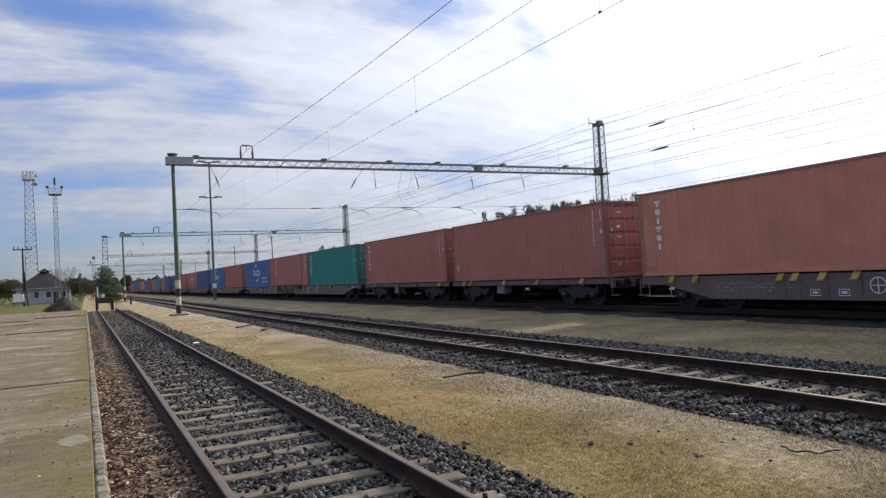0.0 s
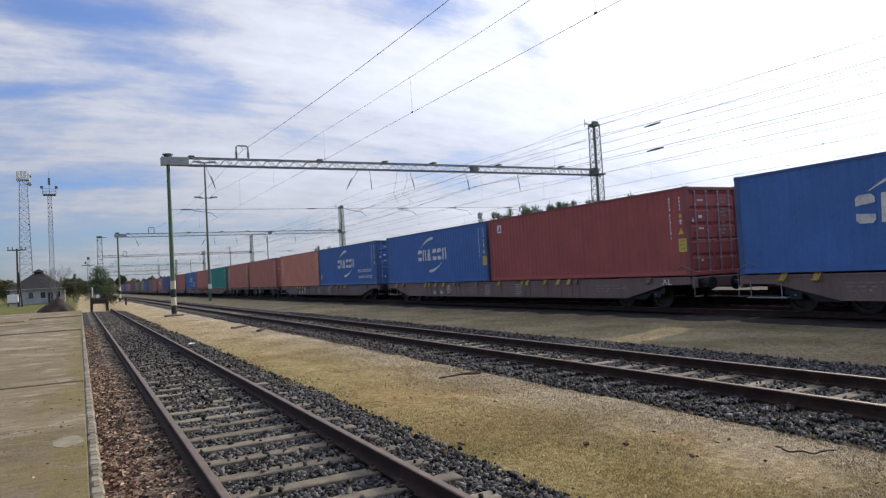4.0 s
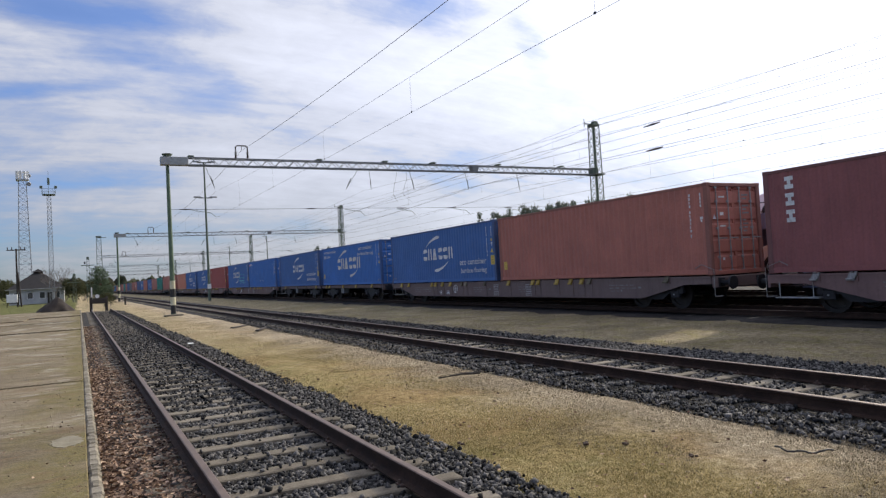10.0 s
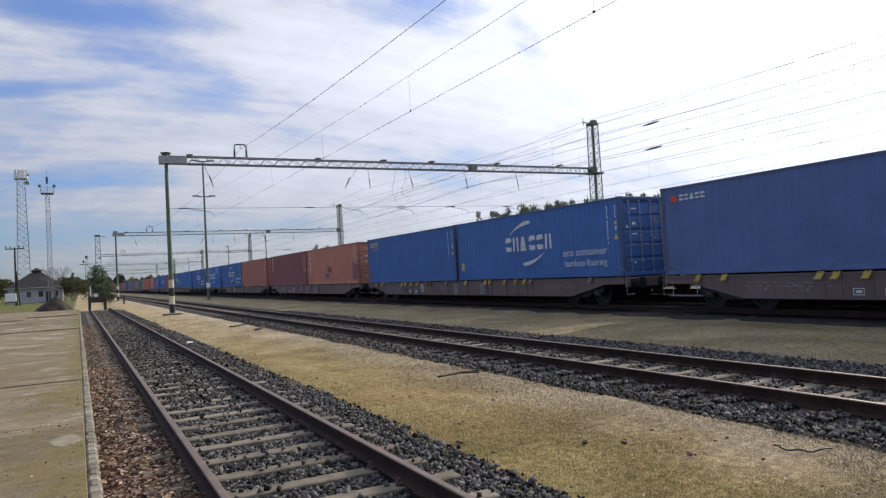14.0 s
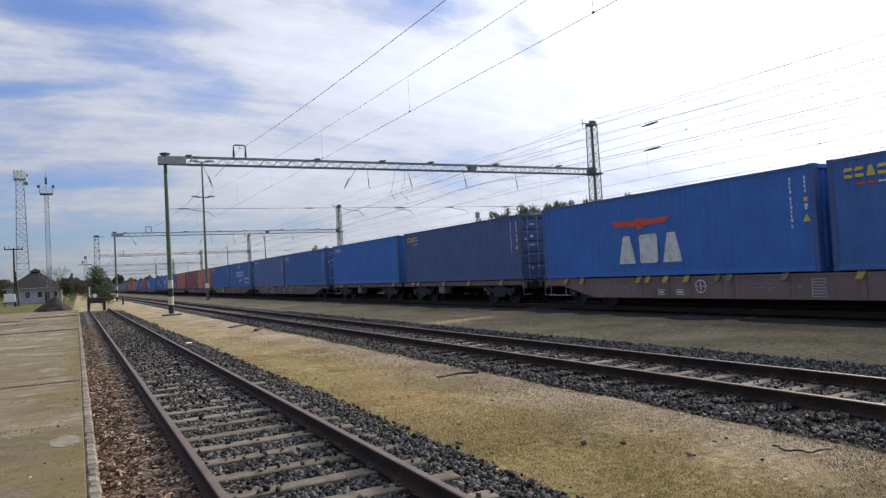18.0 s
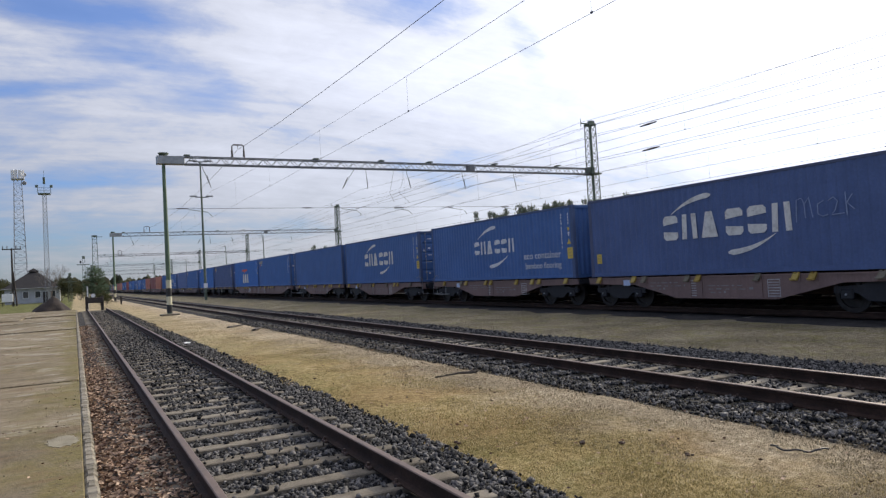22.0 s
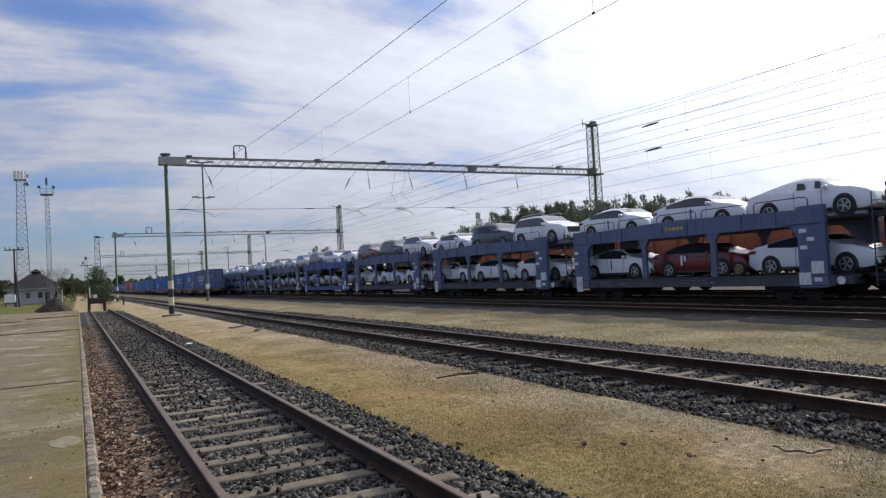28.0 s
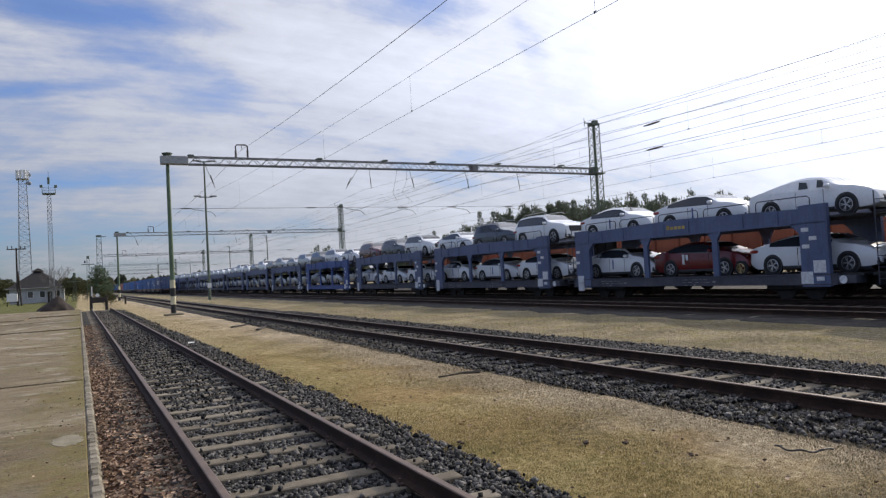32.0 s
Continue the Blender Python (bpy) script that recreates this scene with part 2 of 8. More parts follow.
M["dim_chalk"] = material("faint blue chalk", [(0.20, 0.25, 0.38), (0.28, 0.34, 0.48), (0.36, 0.42, 0.56)], scale=9, fine=30, rough=0.9, bump=0)
M["pale_chalk"] = material("pale blue plate", [(0.30, 0.38, 0.55), (0.42, 0.50, 0.66), (0.55, 0.62, 0.75)], scale=7, fine=30, rough=0.7, bump=0)
M["pale_mark"] = material("worn white marking", [(0.22, 0.21, 0.20), (0.40, 0.39, 0.38), (0.55, 0.54, 0.53)], scale=5, fine=18, rough=0.7, bump=0.03)
M["cream_mark"] = material("peeling cream marking", [(0.42, 0.40, 0.36), (0.66, 0.64, 0.58), (0.76, 0.74, 0.68)], scale=4, fine=12, rough=0.65, bump=0.05, spots=((0.20, 0.13, 0.09), 7.0, 0.64))
M["yellow_mark"] = material("yellow marking", [(0.50, 0.36, 0.05), (0.66, 0.48, 0.08), (0.72, 0.54, 0.13)], scale=4, rough=0.6, bump=0.03)
M["red_mark"] = material("red marking", [(0.50, 0.06, 0.03), (0.62, 0.08, 0.04), (0.68, 0.11, 0.06)], scale=4, rough=0.6, bump=0.03)
M["teal_mark"] = material("pale teal marking", [(0.10, 0.48, 0.45), (0.16, 0.60, 0.55), (0.22, 0.65, 0.60)], scale=4, rough=0.6, bump=0.03)
M["black_mark"] = material("black marking", [(0.012, 0.012, 0.012), (0.02, 0.02, 0.02), (0.03, 0.03, 0.03)], scale=4, rough=0.6, bump=0.03)
M["galv"] = material("galvanised steel", [(0.24, 0.25, 0.25), (0.33, 0.34, 0.34), (0.42, 0.43, 0.43)], scale=4, fine=30, rough=0.5, metal=0.6, bump=0.05)
M["mast_green"] = material("green mast paint", [(0.055, 0.09, 0.05), (0.095, 0.145, 0.085), (0.14, 0.19, 0.12)], scale=1.5, fine=20, rough=0.6, bump=0.08)
M["mast_grey"] = material("grey green lattice paint", [(0.060, 0.082, 0.060), (0.100, 0.130, 0.095), (0.15, 0.18, 0.14)], scale=2, fine=25, rough=0.6, bump=0.08)
M["beam_grey"] = material("weathered beam steel", [(0.12, 0.125, 0.125), (0.17, 0.175, 0.175), (0.23, 0.235, 0.23)], scale=3, fine=25, rough=0.6, metal=0.2, bump=0.05)
M["wire"] = material("copper wire", [(0.035, 0.034, 0.036), (0.06, 0.058, 0.06), (0.085, 0.082, 0.085)], scale=5, rough=0.5, metal=0.4, bump=0)
M["insulator"] = material("brown glazed insulator", [(0.03, 0.02, 0.017), (0.05, 0.033, 0.026), (0.07, 0.045, 0.035)], scale=8, rough=0.3, bump=0)
BASE = {"blue": (0.064, 0.150, 0.365), "bright": (0.056, 0.168, 0.455), "navy": (0.082, 0.122, 0.250), "dusty": (0.105, 0.158, 0.320), "brown": (0.425, 0.160, 0.118), "orange": (0.545, 0.215, 0.140), "red": (0.385, 0.098, 0.084), "maroon": (0.255, 0.092, 0.090), "teal": (0.032, 0.235, 0.190), "deep": (0.068, 0.138, 0.315), "grey": (0.16, 0.16, 0.17)}
CONT = {
    "blue": paint("blue container paint", BASE["blue"]),
    "bright": paint("bright blue container paint", BASE["bright"]),
    "navy": paint("faded navy container paint", BASE["navy"]),
    "dusty": paint("dusty blue container paint", BASE["dusty"]),
    "brown": paint("brown red container paint", BASE["brown"]),
    "orange": paint("orange brown container paint", BASE["orange"]),
    "red": paint("dull red container paint", BASE["red"]),
    "maroon": paint("maroon container paint", BASE["maroon"]),
    "teal": paint("teal container paint", BASE["teal"]),
    "deep": paint("dull dark blue container paint", BASE["deep"]),
    "grey": paint("grey container paint", BASE["grey"]),
}


# ---- mesh building ----
class Shape:
    """Gathers plain solids into one mesh."""

    def __init__(self):
        self.v, self.f = [], []

    def add(self, verts, faces):
        n = len(self.v)
        self.v.extend(tuple(p) for p in verts)
        self.f.extend(tuple(i + n for i in q) for q in faces)
        return self

    def box(self, x0, x1, y0, y1, z0, z1, bevel=0.0):
        if bevel <= 0:
            vs = [(x, y, z) for z in (z0, z1) for y in (y0, y1) for x in (x0, x1)]
            return self.add(vs, [(0, 2, 3, 1), (4, 5, 7, 6), (0, 1, 5, 4), (2, 6, 7, 3), (0, 4, 6, 2), (1, 3, 7, 5)])
        b = min(bevel, (x1 - x0) * 0.45, (y1 - y0) * 0.45, (z1 - z0) * 0.45)
        c, hx, hy, hz = ((x0 + x1) / 2, (y0 + y1) / 2, (z0 + z1) / 2), (x1 - x0) / 2, (y1 - y0) / 2, (z1 - z0) / 2
        vs, ids = [], {}
        for sx in (-1, 1):
            for sy in (-1, 1):
                for sz in (-1, 1):
                    for k in range(3):
                        p = [sx * (hx - b), sy * (hy - b), sz * (hz - b)]
                        p[k] += (sx, sy, sz)[k] * b
                        ids[sx, sy, sz, k] = len(vs)
                        vs.append((p[0] + c[0], p[1] + c[1], p[2] + c[2]))
        fs = []

        def face(q):
            n = (Vector(vs[q[1]]) - Vector(vs[q[0]])).cross(Vector(vs[q[2]]) - Vector(vs[q[0]]))
            mid = sum((Vector(vs[i]) for i in q), Vector()) / len(q) - Vector(c)
            fs.append(tuple(q) if n.dot(mid) > 0 else tuple(reversed(q)))
        for k in range(3):
            a, d = [i for i in range(3) if i != k]
            for s in (-1, 1):
                q = []
                for u, w in ((-1, -1), (1, -1), (1, 1), (-1, 1)):
                    sg = [0, 0, 0]
                    sg[k], sg[a], sg[d] = s, u, w
                    q.append(ids[(*sg, k)])
                face(q)
            for u in (-1, 1):
                for w in (-1, 1):
                    q = []
                    for s, kk in ((-1, a), (1, a), (1, d), (-1, d)):
                        sg = [0, 0, 0]
                        sg[k], sg[a], sg[d] = s, u, w
                        q.append(ids[(*sg, kk)])
                    face(q)
        for sx in (-1, 1):
            for sy in (-1, 1):
                for sz in (-1, 1):
                    face([ids[sx, sy, sz, k] for k in range(3)])
        return self.add(vs, fs)

    def prism(self, poly, a, b, axis="x"):
        """Extrudes a 2D outline along an axis from a to b. The outline's coordinates are the other two axes in order."""
        n = len(poly)
        put = {"x": lambda p, t: (t, p[0], p[1]), "y": lambda p, t: (p[0], t, p[1]), "z": lambda p, t: (p[0], p[1], t)}[axis]
        vs = [put(p, a) for p in poly] + [put(p, b) for p in poly]
        fs = [(i, (i + 1) % n, (i + 1) % n + n, i + n) for i in range(n)] + [tuple(reversed(range(n))), tuple(range(n, 2 * n))]
        return self.add(vs, fs)

    def rod(self, p, q, r, r2=None, n=8, caps=True):
        p, q = Vector(p), Vector(q)
        r2 = r if r2 is None else r2
        d = (q - p)
        if d.length < 1e-6:
            return self
        d.normalize()
        u = d.orthogonal().normalized()
        w = d.cross(u)
        vs = []
        for o, rr in ((p, r), (q, r2)):
            for i in range(n):
                t = 2 * math.pi * i / n
                vs.append(o + (u * math.cos(t) + w * math.sin(t)) * rr)
        fs = [(i, (i + 1) % n, (i + 1) % n + n, i + n) for i in range(n)]
        if caps:
            fs += [tuple(reversed(range(n))), tuple(range(n, 2 * n))]
        return self.add(vs, fs)

    def tube(self, pts, r, n=6):
        """One bent rod through the points."""
        pts = [Vector(p) for p in pts]
        closed = (pts[0] - pts[-1]).length < 1e-5
        vs, k = [], len(pts)
        lead = (pts[-1] - pts[0]) if not closed else Vector((0, 0, 1))
        ref = Vector((0.31, 0.17, 1.0)) if abs(lead.normalized().z) < 0.8 else Vector((1.0, 0.23, 0.31))
        for i, p in enumerate(pts):
            a = pts[i - 1] if i else (pts[-2] if closed else p)
            b = pts[i + 1] if i < k - 1 else (pts[1] if closed else p)
            d = (b - a).normalized()
            u = d.cross(ref)
            u = u.normalized() if u.length > 1e-3 else d.orthogonal().normalized()
            w = d.cross(u)
            vs += [p + (u * math.cos(2 * math.pi * j / n) + w * math.sin(2 * math.pi * j / n)) * r for j in range(n)]
        fs = [(i * n + j, i * n + (j + 1) % n, (i + 1) * n + (j + 1) % n, (i + 1) * n + j) for i in range(k - 1) for j in range(n)]
        fs += [tuple(reversed(range(n))), tuple(range((k - 1) * n, k * n))]
        return self.add(vs, fs)

    def lathe(self, prof, centre, axis="x", n=20):
        """Turns (radius, along) points round an axis."""
        vs, k = [], len(prof)
        for i in range(n):
            t = 2 * math.pi * i / n
            c, s = math.cos(t), math.sin(t)
            for r, a in prof:
                p = {"x": (a, r * c, r * s), "y": (r * c, a, r * s), "z": (r * c, r * s, a)}[axis]
                vs.append((p[0] + centre[0], p[1] + centre[1], p[2] + centre[2]))
        fs = []
        for i in range(n):
            j = (i + 1) % n
            for m in range(k - 1):
                fs.append((i * k + m, j * k + m, j * k + m + 1, i * k + m + 1))
        return self.add(vs, fs)

    def mesh(self, name, mat, smooth=False):
        me = bpy.data.meshes.new(name)
        me.from_pydata(self.v, [], self.f)
        me.materials.append(mat)
        bm = bmesh.new()
        bm.from_mesh(me)
        bmesh.ops.recalc_face_normals(bm, faces=bm.faces)
        bm.to_mesh(me)
        bm.free()
        if smooth:
            me.shade_smooth()
            if smooth != "all":
                me.set_sharp_from_angle(angle=radians(38))
        return me


def part(name, shape, mat, parent, label="", smooth=False, at=None):
    """One mesh object under a thing or a part. shape: a Shape or a finished mesh."""
    me = shape if isinstance(shape, bpy.types.Mesh) else shape.mesh(name, mat, smooth)
    ob = new(name, me)
    ob.parent = parent
    if at is not None:
        ob.matrix_basis = at
    if name in ("number_bars", "type_bars", "lettering", "branchwork"):
        tagged(ob, label, kind="stuff")
    elif label:
        tagged(ob, label)
    return ob


def thing(name, label, category, group="", m=None, kind=""):
    ob = new(name)
    ob.empty_display_size = 0.2
    if m is not None:
        ob.matrix_basis = m
    return tagged(ob, label, category, group, kind)


def solid(name, shape, mat, label, category, group="", kind="", m=None, smooth=False):
    ob = new(name, shape if isinstance(shape, bpy.types.Mesh) else shape.mesh(name, mat, smooth))
    if m is not None:
        ob.matrix_basis = m
    return tagged(ob, label, category, group, kind)


def bulk(name, verts, faces, mat, parent=None, label="", category="", smooth=False):
    """A large joined mesh from arrays, of kind stuff."""
    me = bpy.data.meshes.new(name)
    faces = np.asarray(faces, dtype=np.int32)
    nf, k = faces.shape
    me.vertices.add(len(verts))
    me.vertices.foreach_set("co", np.asarray(verts, dtype=np.float32).ravel())
    me.loops.add(nf * k)
    me.loops.foreach_set("vertex_index", faces.ravel())
    me.polygons.add(nf)
    me.polygons.foreach_set("loop_start", np.arange(0, nf * k, k, dtype=np.int32))
    me.materials.append(mat)
    me.update(calc_edges=True)
    me.validate()
    if smooth:
        me.shade_smooth()
    ob = new(name, me)
    ob.parent = parent
    return tagged(ob, label, category, "", "stuff")


_text_cache = {}


def lettering(words, size, width=None):
    """A flat mesh of words in the built-in font, standing in the y-z plane to be read from -x, its lower left corner at the origin."""
    key = (words, size, width)
    if key not in _text_cache:
        cu = bpy.data.curves.new("lettering", "FONT")
        cu.body, cu.size, cu.extrude = words, size, 0.002
        ob = bpy.data.objects.new("lettering_source", cu)
        scene.collection.objects.link(ob)
        dg = bpy.context.evaluated_depsgraph_get()
        me = bpy.data.meshes.new_from_object(ob.evaluated_get(dg))
        bpy.data.objects.remove(ob)
        xs = [v.co.x for v in me.vertices]
        k = width / (max(xs) - min(xs)) if width else 1.0
        for v in me.vertices:
            x, y, z = v.co
            v.co = (-z, -x * k, y)
        _text_cache[key] = me
    return _text_cache[key]


# ---- plan: rails run along y, rail heads at z = 0 ----
X1, X2, X3, X4, X5 = 1.70, 8.146, 18.565, 22.65, 27.4   # track centres
GROUND = -0.22
PORTALS = [47.2, 113.8, 184.5, 263.0, 345.0, 425.0]


def ground_material():
    m = bpy.data.materials.new("trackside ground")
    m.use_nodes = True
    nt = m.node_tree
    b = nt.nodes["Principled BSDF"]
    tc = nt.nodes.new("ShaderNodeTexCoord")
    sep = nt.nodes.new("ShaderNodeSeparateXYZ")
    nt.links.new(tc.outputs["Object"], sep.inputs[0])

    def nz(s, d=6.0, r=0.6, dist=0.0):
        n = nt.nodes.new("ShaderNodeTexNoise")
        n.inputs["Scale"].default_value, n.inputs["Detail"].default_value = s, d
        n.inputs["Roughness"].default_value, n.inputs["Distortion"].default_value = r, dist
        nt.links.new(tc.outputs["Object"], n.inputs["Vector"])
        return n.outputs[0]
    n1, n2, n3 = nz(0.55, 6, 0.6, 0.4), nz(9.0, 5, 0.7), nz(60.0, 4, 0.75)
    f = maths(nt, "ADD", maths(nt, "MULTIPLY", n1, 0.26), maths(nt, "ADD", maths(nt, "MULTIPLY", n2, 0.36), maths(nt, "MULTIPLY", n3, 0.38)))
    moss = ramp(nt, f, [(0.38, (0.062, 0.046, 0.020)), (0.46, (0.230, 0.175, 0.072)), (0.53, (0.370, 0.282, 0.126)), (0.60, (0.620, 0.495, 0.290))])
    gravel = ramp(nt, f, [(0.39, (0.078, 0.062, 0.044)), (0.47, (0.285, 0.232, 0.162)), (0.54, (0.435, 0.360, 0.256)), (0.61, (0.660, 0.560, 0.415))])
    rusty = ramp(nt, f, [(0.38, (0.100, 0.062, 0.028)), (0.48, (0.275, 0.178, 0.082)), (0.60, (0.50, 0.345, 0.185))])
    dirt = ramp(nt, f, [(0.38, (0.078, 0.064, 0.040)), (0.47, (0.192, 0.157, 0.100)), (0.55, (0.325, 0.270, 0.178)), (0.62, (0.50, 0.43, 0.30))])
    green = ramp(nt, f, [(0.36, (0.055, 0.058, 0.020)), (0.5, (0.120, 0.122, 0.045)), (0.66, (0.195, 0.19, 0.085))])

    def step(value, lo, hi):
        n = nt.nodes.new("ShaderNodeMapRange")
        n.interpolation_type = "SMOOTHSTEP"
        nt.links.new(value, n.inputs[0])
        n.inputs[1].default_value, n.inputs[2].default_value = lo, hi
        return n.outputs[0]
    wob = maths(nt, "MULTIPLY", maths(nt, "SUBTRACT", nz(0.9, 5, 0.65), 0.5), 3.2)
    x = maths(nt, "ADD", sep.outputs[0], wob)
    col = mixed(nt, maths(nt, "MULTIPLY", step(x, 4.5, 6.0), 0.85), moss, gravel)
    lush = ramp(nt, f, [(0.38, (0.066, 0.058, 0.020)), (0.48, (0.195, 0.170, 0.060)), (0.61, (0.40, 0.345, 0.165))])
    damp = maths(nt, "MULTIPLY", step(nz(1.1, 6, 0.7, 0.5), 0.47, 0.62), maths(nt, "SUBTRACT", 1.0, step(x, 3.6, 5.4)))
    col = mixed(nt, maths(nt, "MULTIPLY", damp, 0.8), col, lush)
    edge = maths(nt, "MULTIPLY", maths(nt, "SUBTRACT", 1.0, step(x, 3.2, 4.5)), step(nz(1.9, 5, 0.7), 0.40, 0.58))
    col = mixed(nt, maths(nt, "MULTIPLY", edge, 0.65), col, lush)
    bare = step(nz(2.4, 6, 0.7, 0.3), 0.55, 0.68)
    col = mixed(nt, maths(nt, "MULTIPLY", bare, 0.45), col, gravel)
    patch = maths(nt, "MULTIPLY", step(nz(0.32, 4, 0.6), 0.49, 0.61), maths(nt, "SUBTRACT", 1.0, step(x, 5.2, 6.0)))
    col = mixed(nt, maths(nt, "MULTIPLY", patch, 0.55), col, rusty)
    # further along, the strip goes over by half to the gravel colour
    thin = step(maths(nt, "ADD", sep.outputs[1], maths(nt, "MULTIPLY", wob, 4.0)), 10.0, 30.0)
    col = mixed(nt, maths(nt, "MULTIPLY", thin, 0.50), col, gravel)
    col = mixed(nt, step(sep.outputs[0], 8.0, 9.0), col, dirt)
    # thin dead grass grows back in ragged patches before the main line
    tufts = maths(nt, "MULTIPLY", step(nz(1.7, 6, 0.7, 0.6), 0.48, 0.60), step(sep.outputs[0], 10.5, 11.5))
    col = mixed(nt, maths(nt, "MULTIPLY", tufts, 0.6), col, lush)
    col = mixed(nt, maths(nt, "SUBTRACT", 1.0, step(sep.outputs[0], -0.6, -0.1)), col, green)
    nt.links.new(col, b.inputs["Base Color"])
    b.inputs["Roughness"].default_value = 0.95
    b.inputs["Specular IOR Level"].default_value = 0.05
    bn = nt.nodes.new("ShaderNodeBump")
    bn.inputs["Strength"].default_value, bn.inputs["Distance"].default_value = 1.0, 0.04
    nt.links.new(maths(nt, "ADD", n2, n3), bn.inputs["Height"])
    nt.links.new(bn.outputs[0], b.inputs["Normal"])
    return m


def axis_steps(stops):
    out = []
    for (a, s), (b, _) in zip(stops, stops[1:]):
        n = max(1, round((b - a) / s))
        out += [a + (b - a) * i / n for i in range(n)]
    return out + [stops[-1][0]]


def build_ground():
    xs = axis_steps([(-2500, 500), (-300, 60), (-40, 6), (-1.0, 0.35), (17, 0.6), (36, 4), (80, 40), (400, 300), (2500, 1)])
    ys = axis_steps([(-2500, 500), (-200, 30), (-10, 0.4), (40, 1.2), (120, 8), (400, 60), (1000, 500), (3500, 1)])
    nx = len(xs)
    vs = []
    for y in ys:
        for x in xs:
            z = GROUND + 0.035 * noise.noise((x * 0.6, y * 0.6, 0)) + 0.015 * noise.noise((x * 2.3, y * 2.3, 5))
            if x < 0.4:
                z -= 0.03
            if 0.1 < x < 3.0 or 6.5 < x < 10.6 or 16.8 < x < 34:
                z -= 0.09
            vs.append((x, y, z))
    fs = [(j * nx + i, j * nx + i + 1, (j + 1) * nx + i + 1, (j + 1) * nx + i) for j in range(len(ys) - 1) for i in range(nx - 1)]
    me = bpy.data.meshes.new("ground")
    me.from_pydata(vs, [], fs)
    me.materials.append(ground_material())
    me.shade_smooth()
    tagged(new("ground", me), "dry yellow-green grass and gravel strips between the railway tracks", "ground", "", "structure")


build_ground()

RAIL_PROFILE = [(-0.066, -0.160), (0.066, -0.160), (0.066, -0.148), (0.016, -0.128), (0.010, -0.11), (0.010, -0.048), (0.034, -0.036),
                (0.036, -0.008), (0.028, 0.0), (-0.028, 0.0), (-0.036, -0.008), (-0.034, -0.036), (-0.010, -0.048), (-0.010, -0.11), (-0.016, -0.128), (-0.066, -0.148)]


def rail_mesh(y0, y1):
    s = Shape().prism(RAIL_PROFILE, y0, y1, "y")
    me = s.mesh("rail", M["rail"])
    me.materials.append(M["rail_top"])
    for p in me.polygons:
        if p.normal.z > 0.5 and p.center.z > -0.02:
            p.material_index = 1
    return me


def sleeper_mesh():
    s = Shape()
    poly = [(-0.13, 0.0), (0.13, 0.0), (0.10, 0.19), (0.085, 0.20), (-0.085, 0.20), (-0.10, 0.19)]
    s.prism(poly, -1.22, 1.22, "x")
    return s.mesh("sleeper", M["sleeper"])


def clip_mesh():
    s = Shape()
    s.box(-0.10, -0.062, -0.06, 0.06, 0, 0.028, 0.006).box(0.062, 0.10, -0.06, 0.06, 0, 0.028, 0.006)
    s.rod((-0.085, 0, 0.02), (-0.085, 0, 0.06), 0.014, n=6).rod((0.085, 0, 0.02), (0.085, 0, 0.06), 0.014, n=6)
    return s.mesh("rail_clip", M["clip"])


SLEEPER_ME, CLIP_ME = sleeper_mesh(), clip_mesh()


def build_track(name, x, y0, y1, first, pitch, clips, label, sleepers_to, top=-0.165):
    t = thing(name, label, "railway track", "", pose(x, 0, 0), "structure")
    for sx in (-0.75, 0.75):
        ob = part("rail", rail_mesh(y0, y1), None, t)
        ob.matrix_basis = pose(sx, 0, 0)
    rng = random.Random(int(x * 10))
    y = first
    base = [tuple(v.co) for v in SLEEPER_ME.vertices]
    faces = [tuple(p.vertices) for p in SLEEPER_ME.polygons]
    rest = Shape()
    while y < y1:
        z = top - 0.20 + rng.uniform(-0.006, 0.006)
        if -4.5 < y < sleepers_to:
            part("sleeper", SLEEPER_ME, None, t, at=pose(rng.uniform(-0.02, 0.02), y, z, 0, 0, rng.uniform(-0.5, 0.5)))
            if 0 < y < clips:
                for sx in (-0.75, 0.75):
                    part("rail_clip", CLIP_ME, None, t, at=pose(sx, y, top))
        else:
            rest.add([(a, b + y, c + z) for a, b, c in base], faces)
        y += pitch
    if rest.v:
        ob = part("far_sleepers", rest, M["sleeper"], t)
        tagged(ob, kind="stuff")
    return t


def ballast_bed(name, x, y0, y1, left, right, top, label, mat=None, step=0.5):
    """A low bed of crushed stone with uneven shoulders."""
    ys = axis_steps([(y0, step), (min(60, y1 - 1), 4.0), (y1, 1)])
    prof = [(left - 0.25, GROUND - 0.06), (left, GROUND + 0.01), (left + 0.35, top - 0.02), (x - 0.95, top), (x - 0.55, top - 0.03), (x, top - 0.02), (x + 0.55, top - 0.03),
            (x + 0.95, top), (right - 0.35, top - 0.02), (right, GROUND + 0.01), (right + 0.25, GROUND - 0.06)]
    vs, k = [], len(prof)
    for y in ys:
        for i, (a, z) in enumerate(prof):
            w = 0.16 if i in (0, 1, 9, 10) else 0.04
            vs.append((a + w * noise.noise((a, y * 0.9, 3.0)), y, z + 0.025 * noise.noise((a * 3, y * 2.1, 9.0))))
    fs = [(j * k + i, j * k + i + 1, (j + 1) * k + i + 1, (j + 1) * k + i) for j in range(len(ys) - 1) for i in range(k - 1)]
    me = bpy.data.meshes.new(name)
    me.from_pydata(vs, [], fs)
    me.materials.append(mat or M["ballast_bed"])
    me.shade_smooth()
    return tagged(new(name, me), label, "ballast", "", "structure")


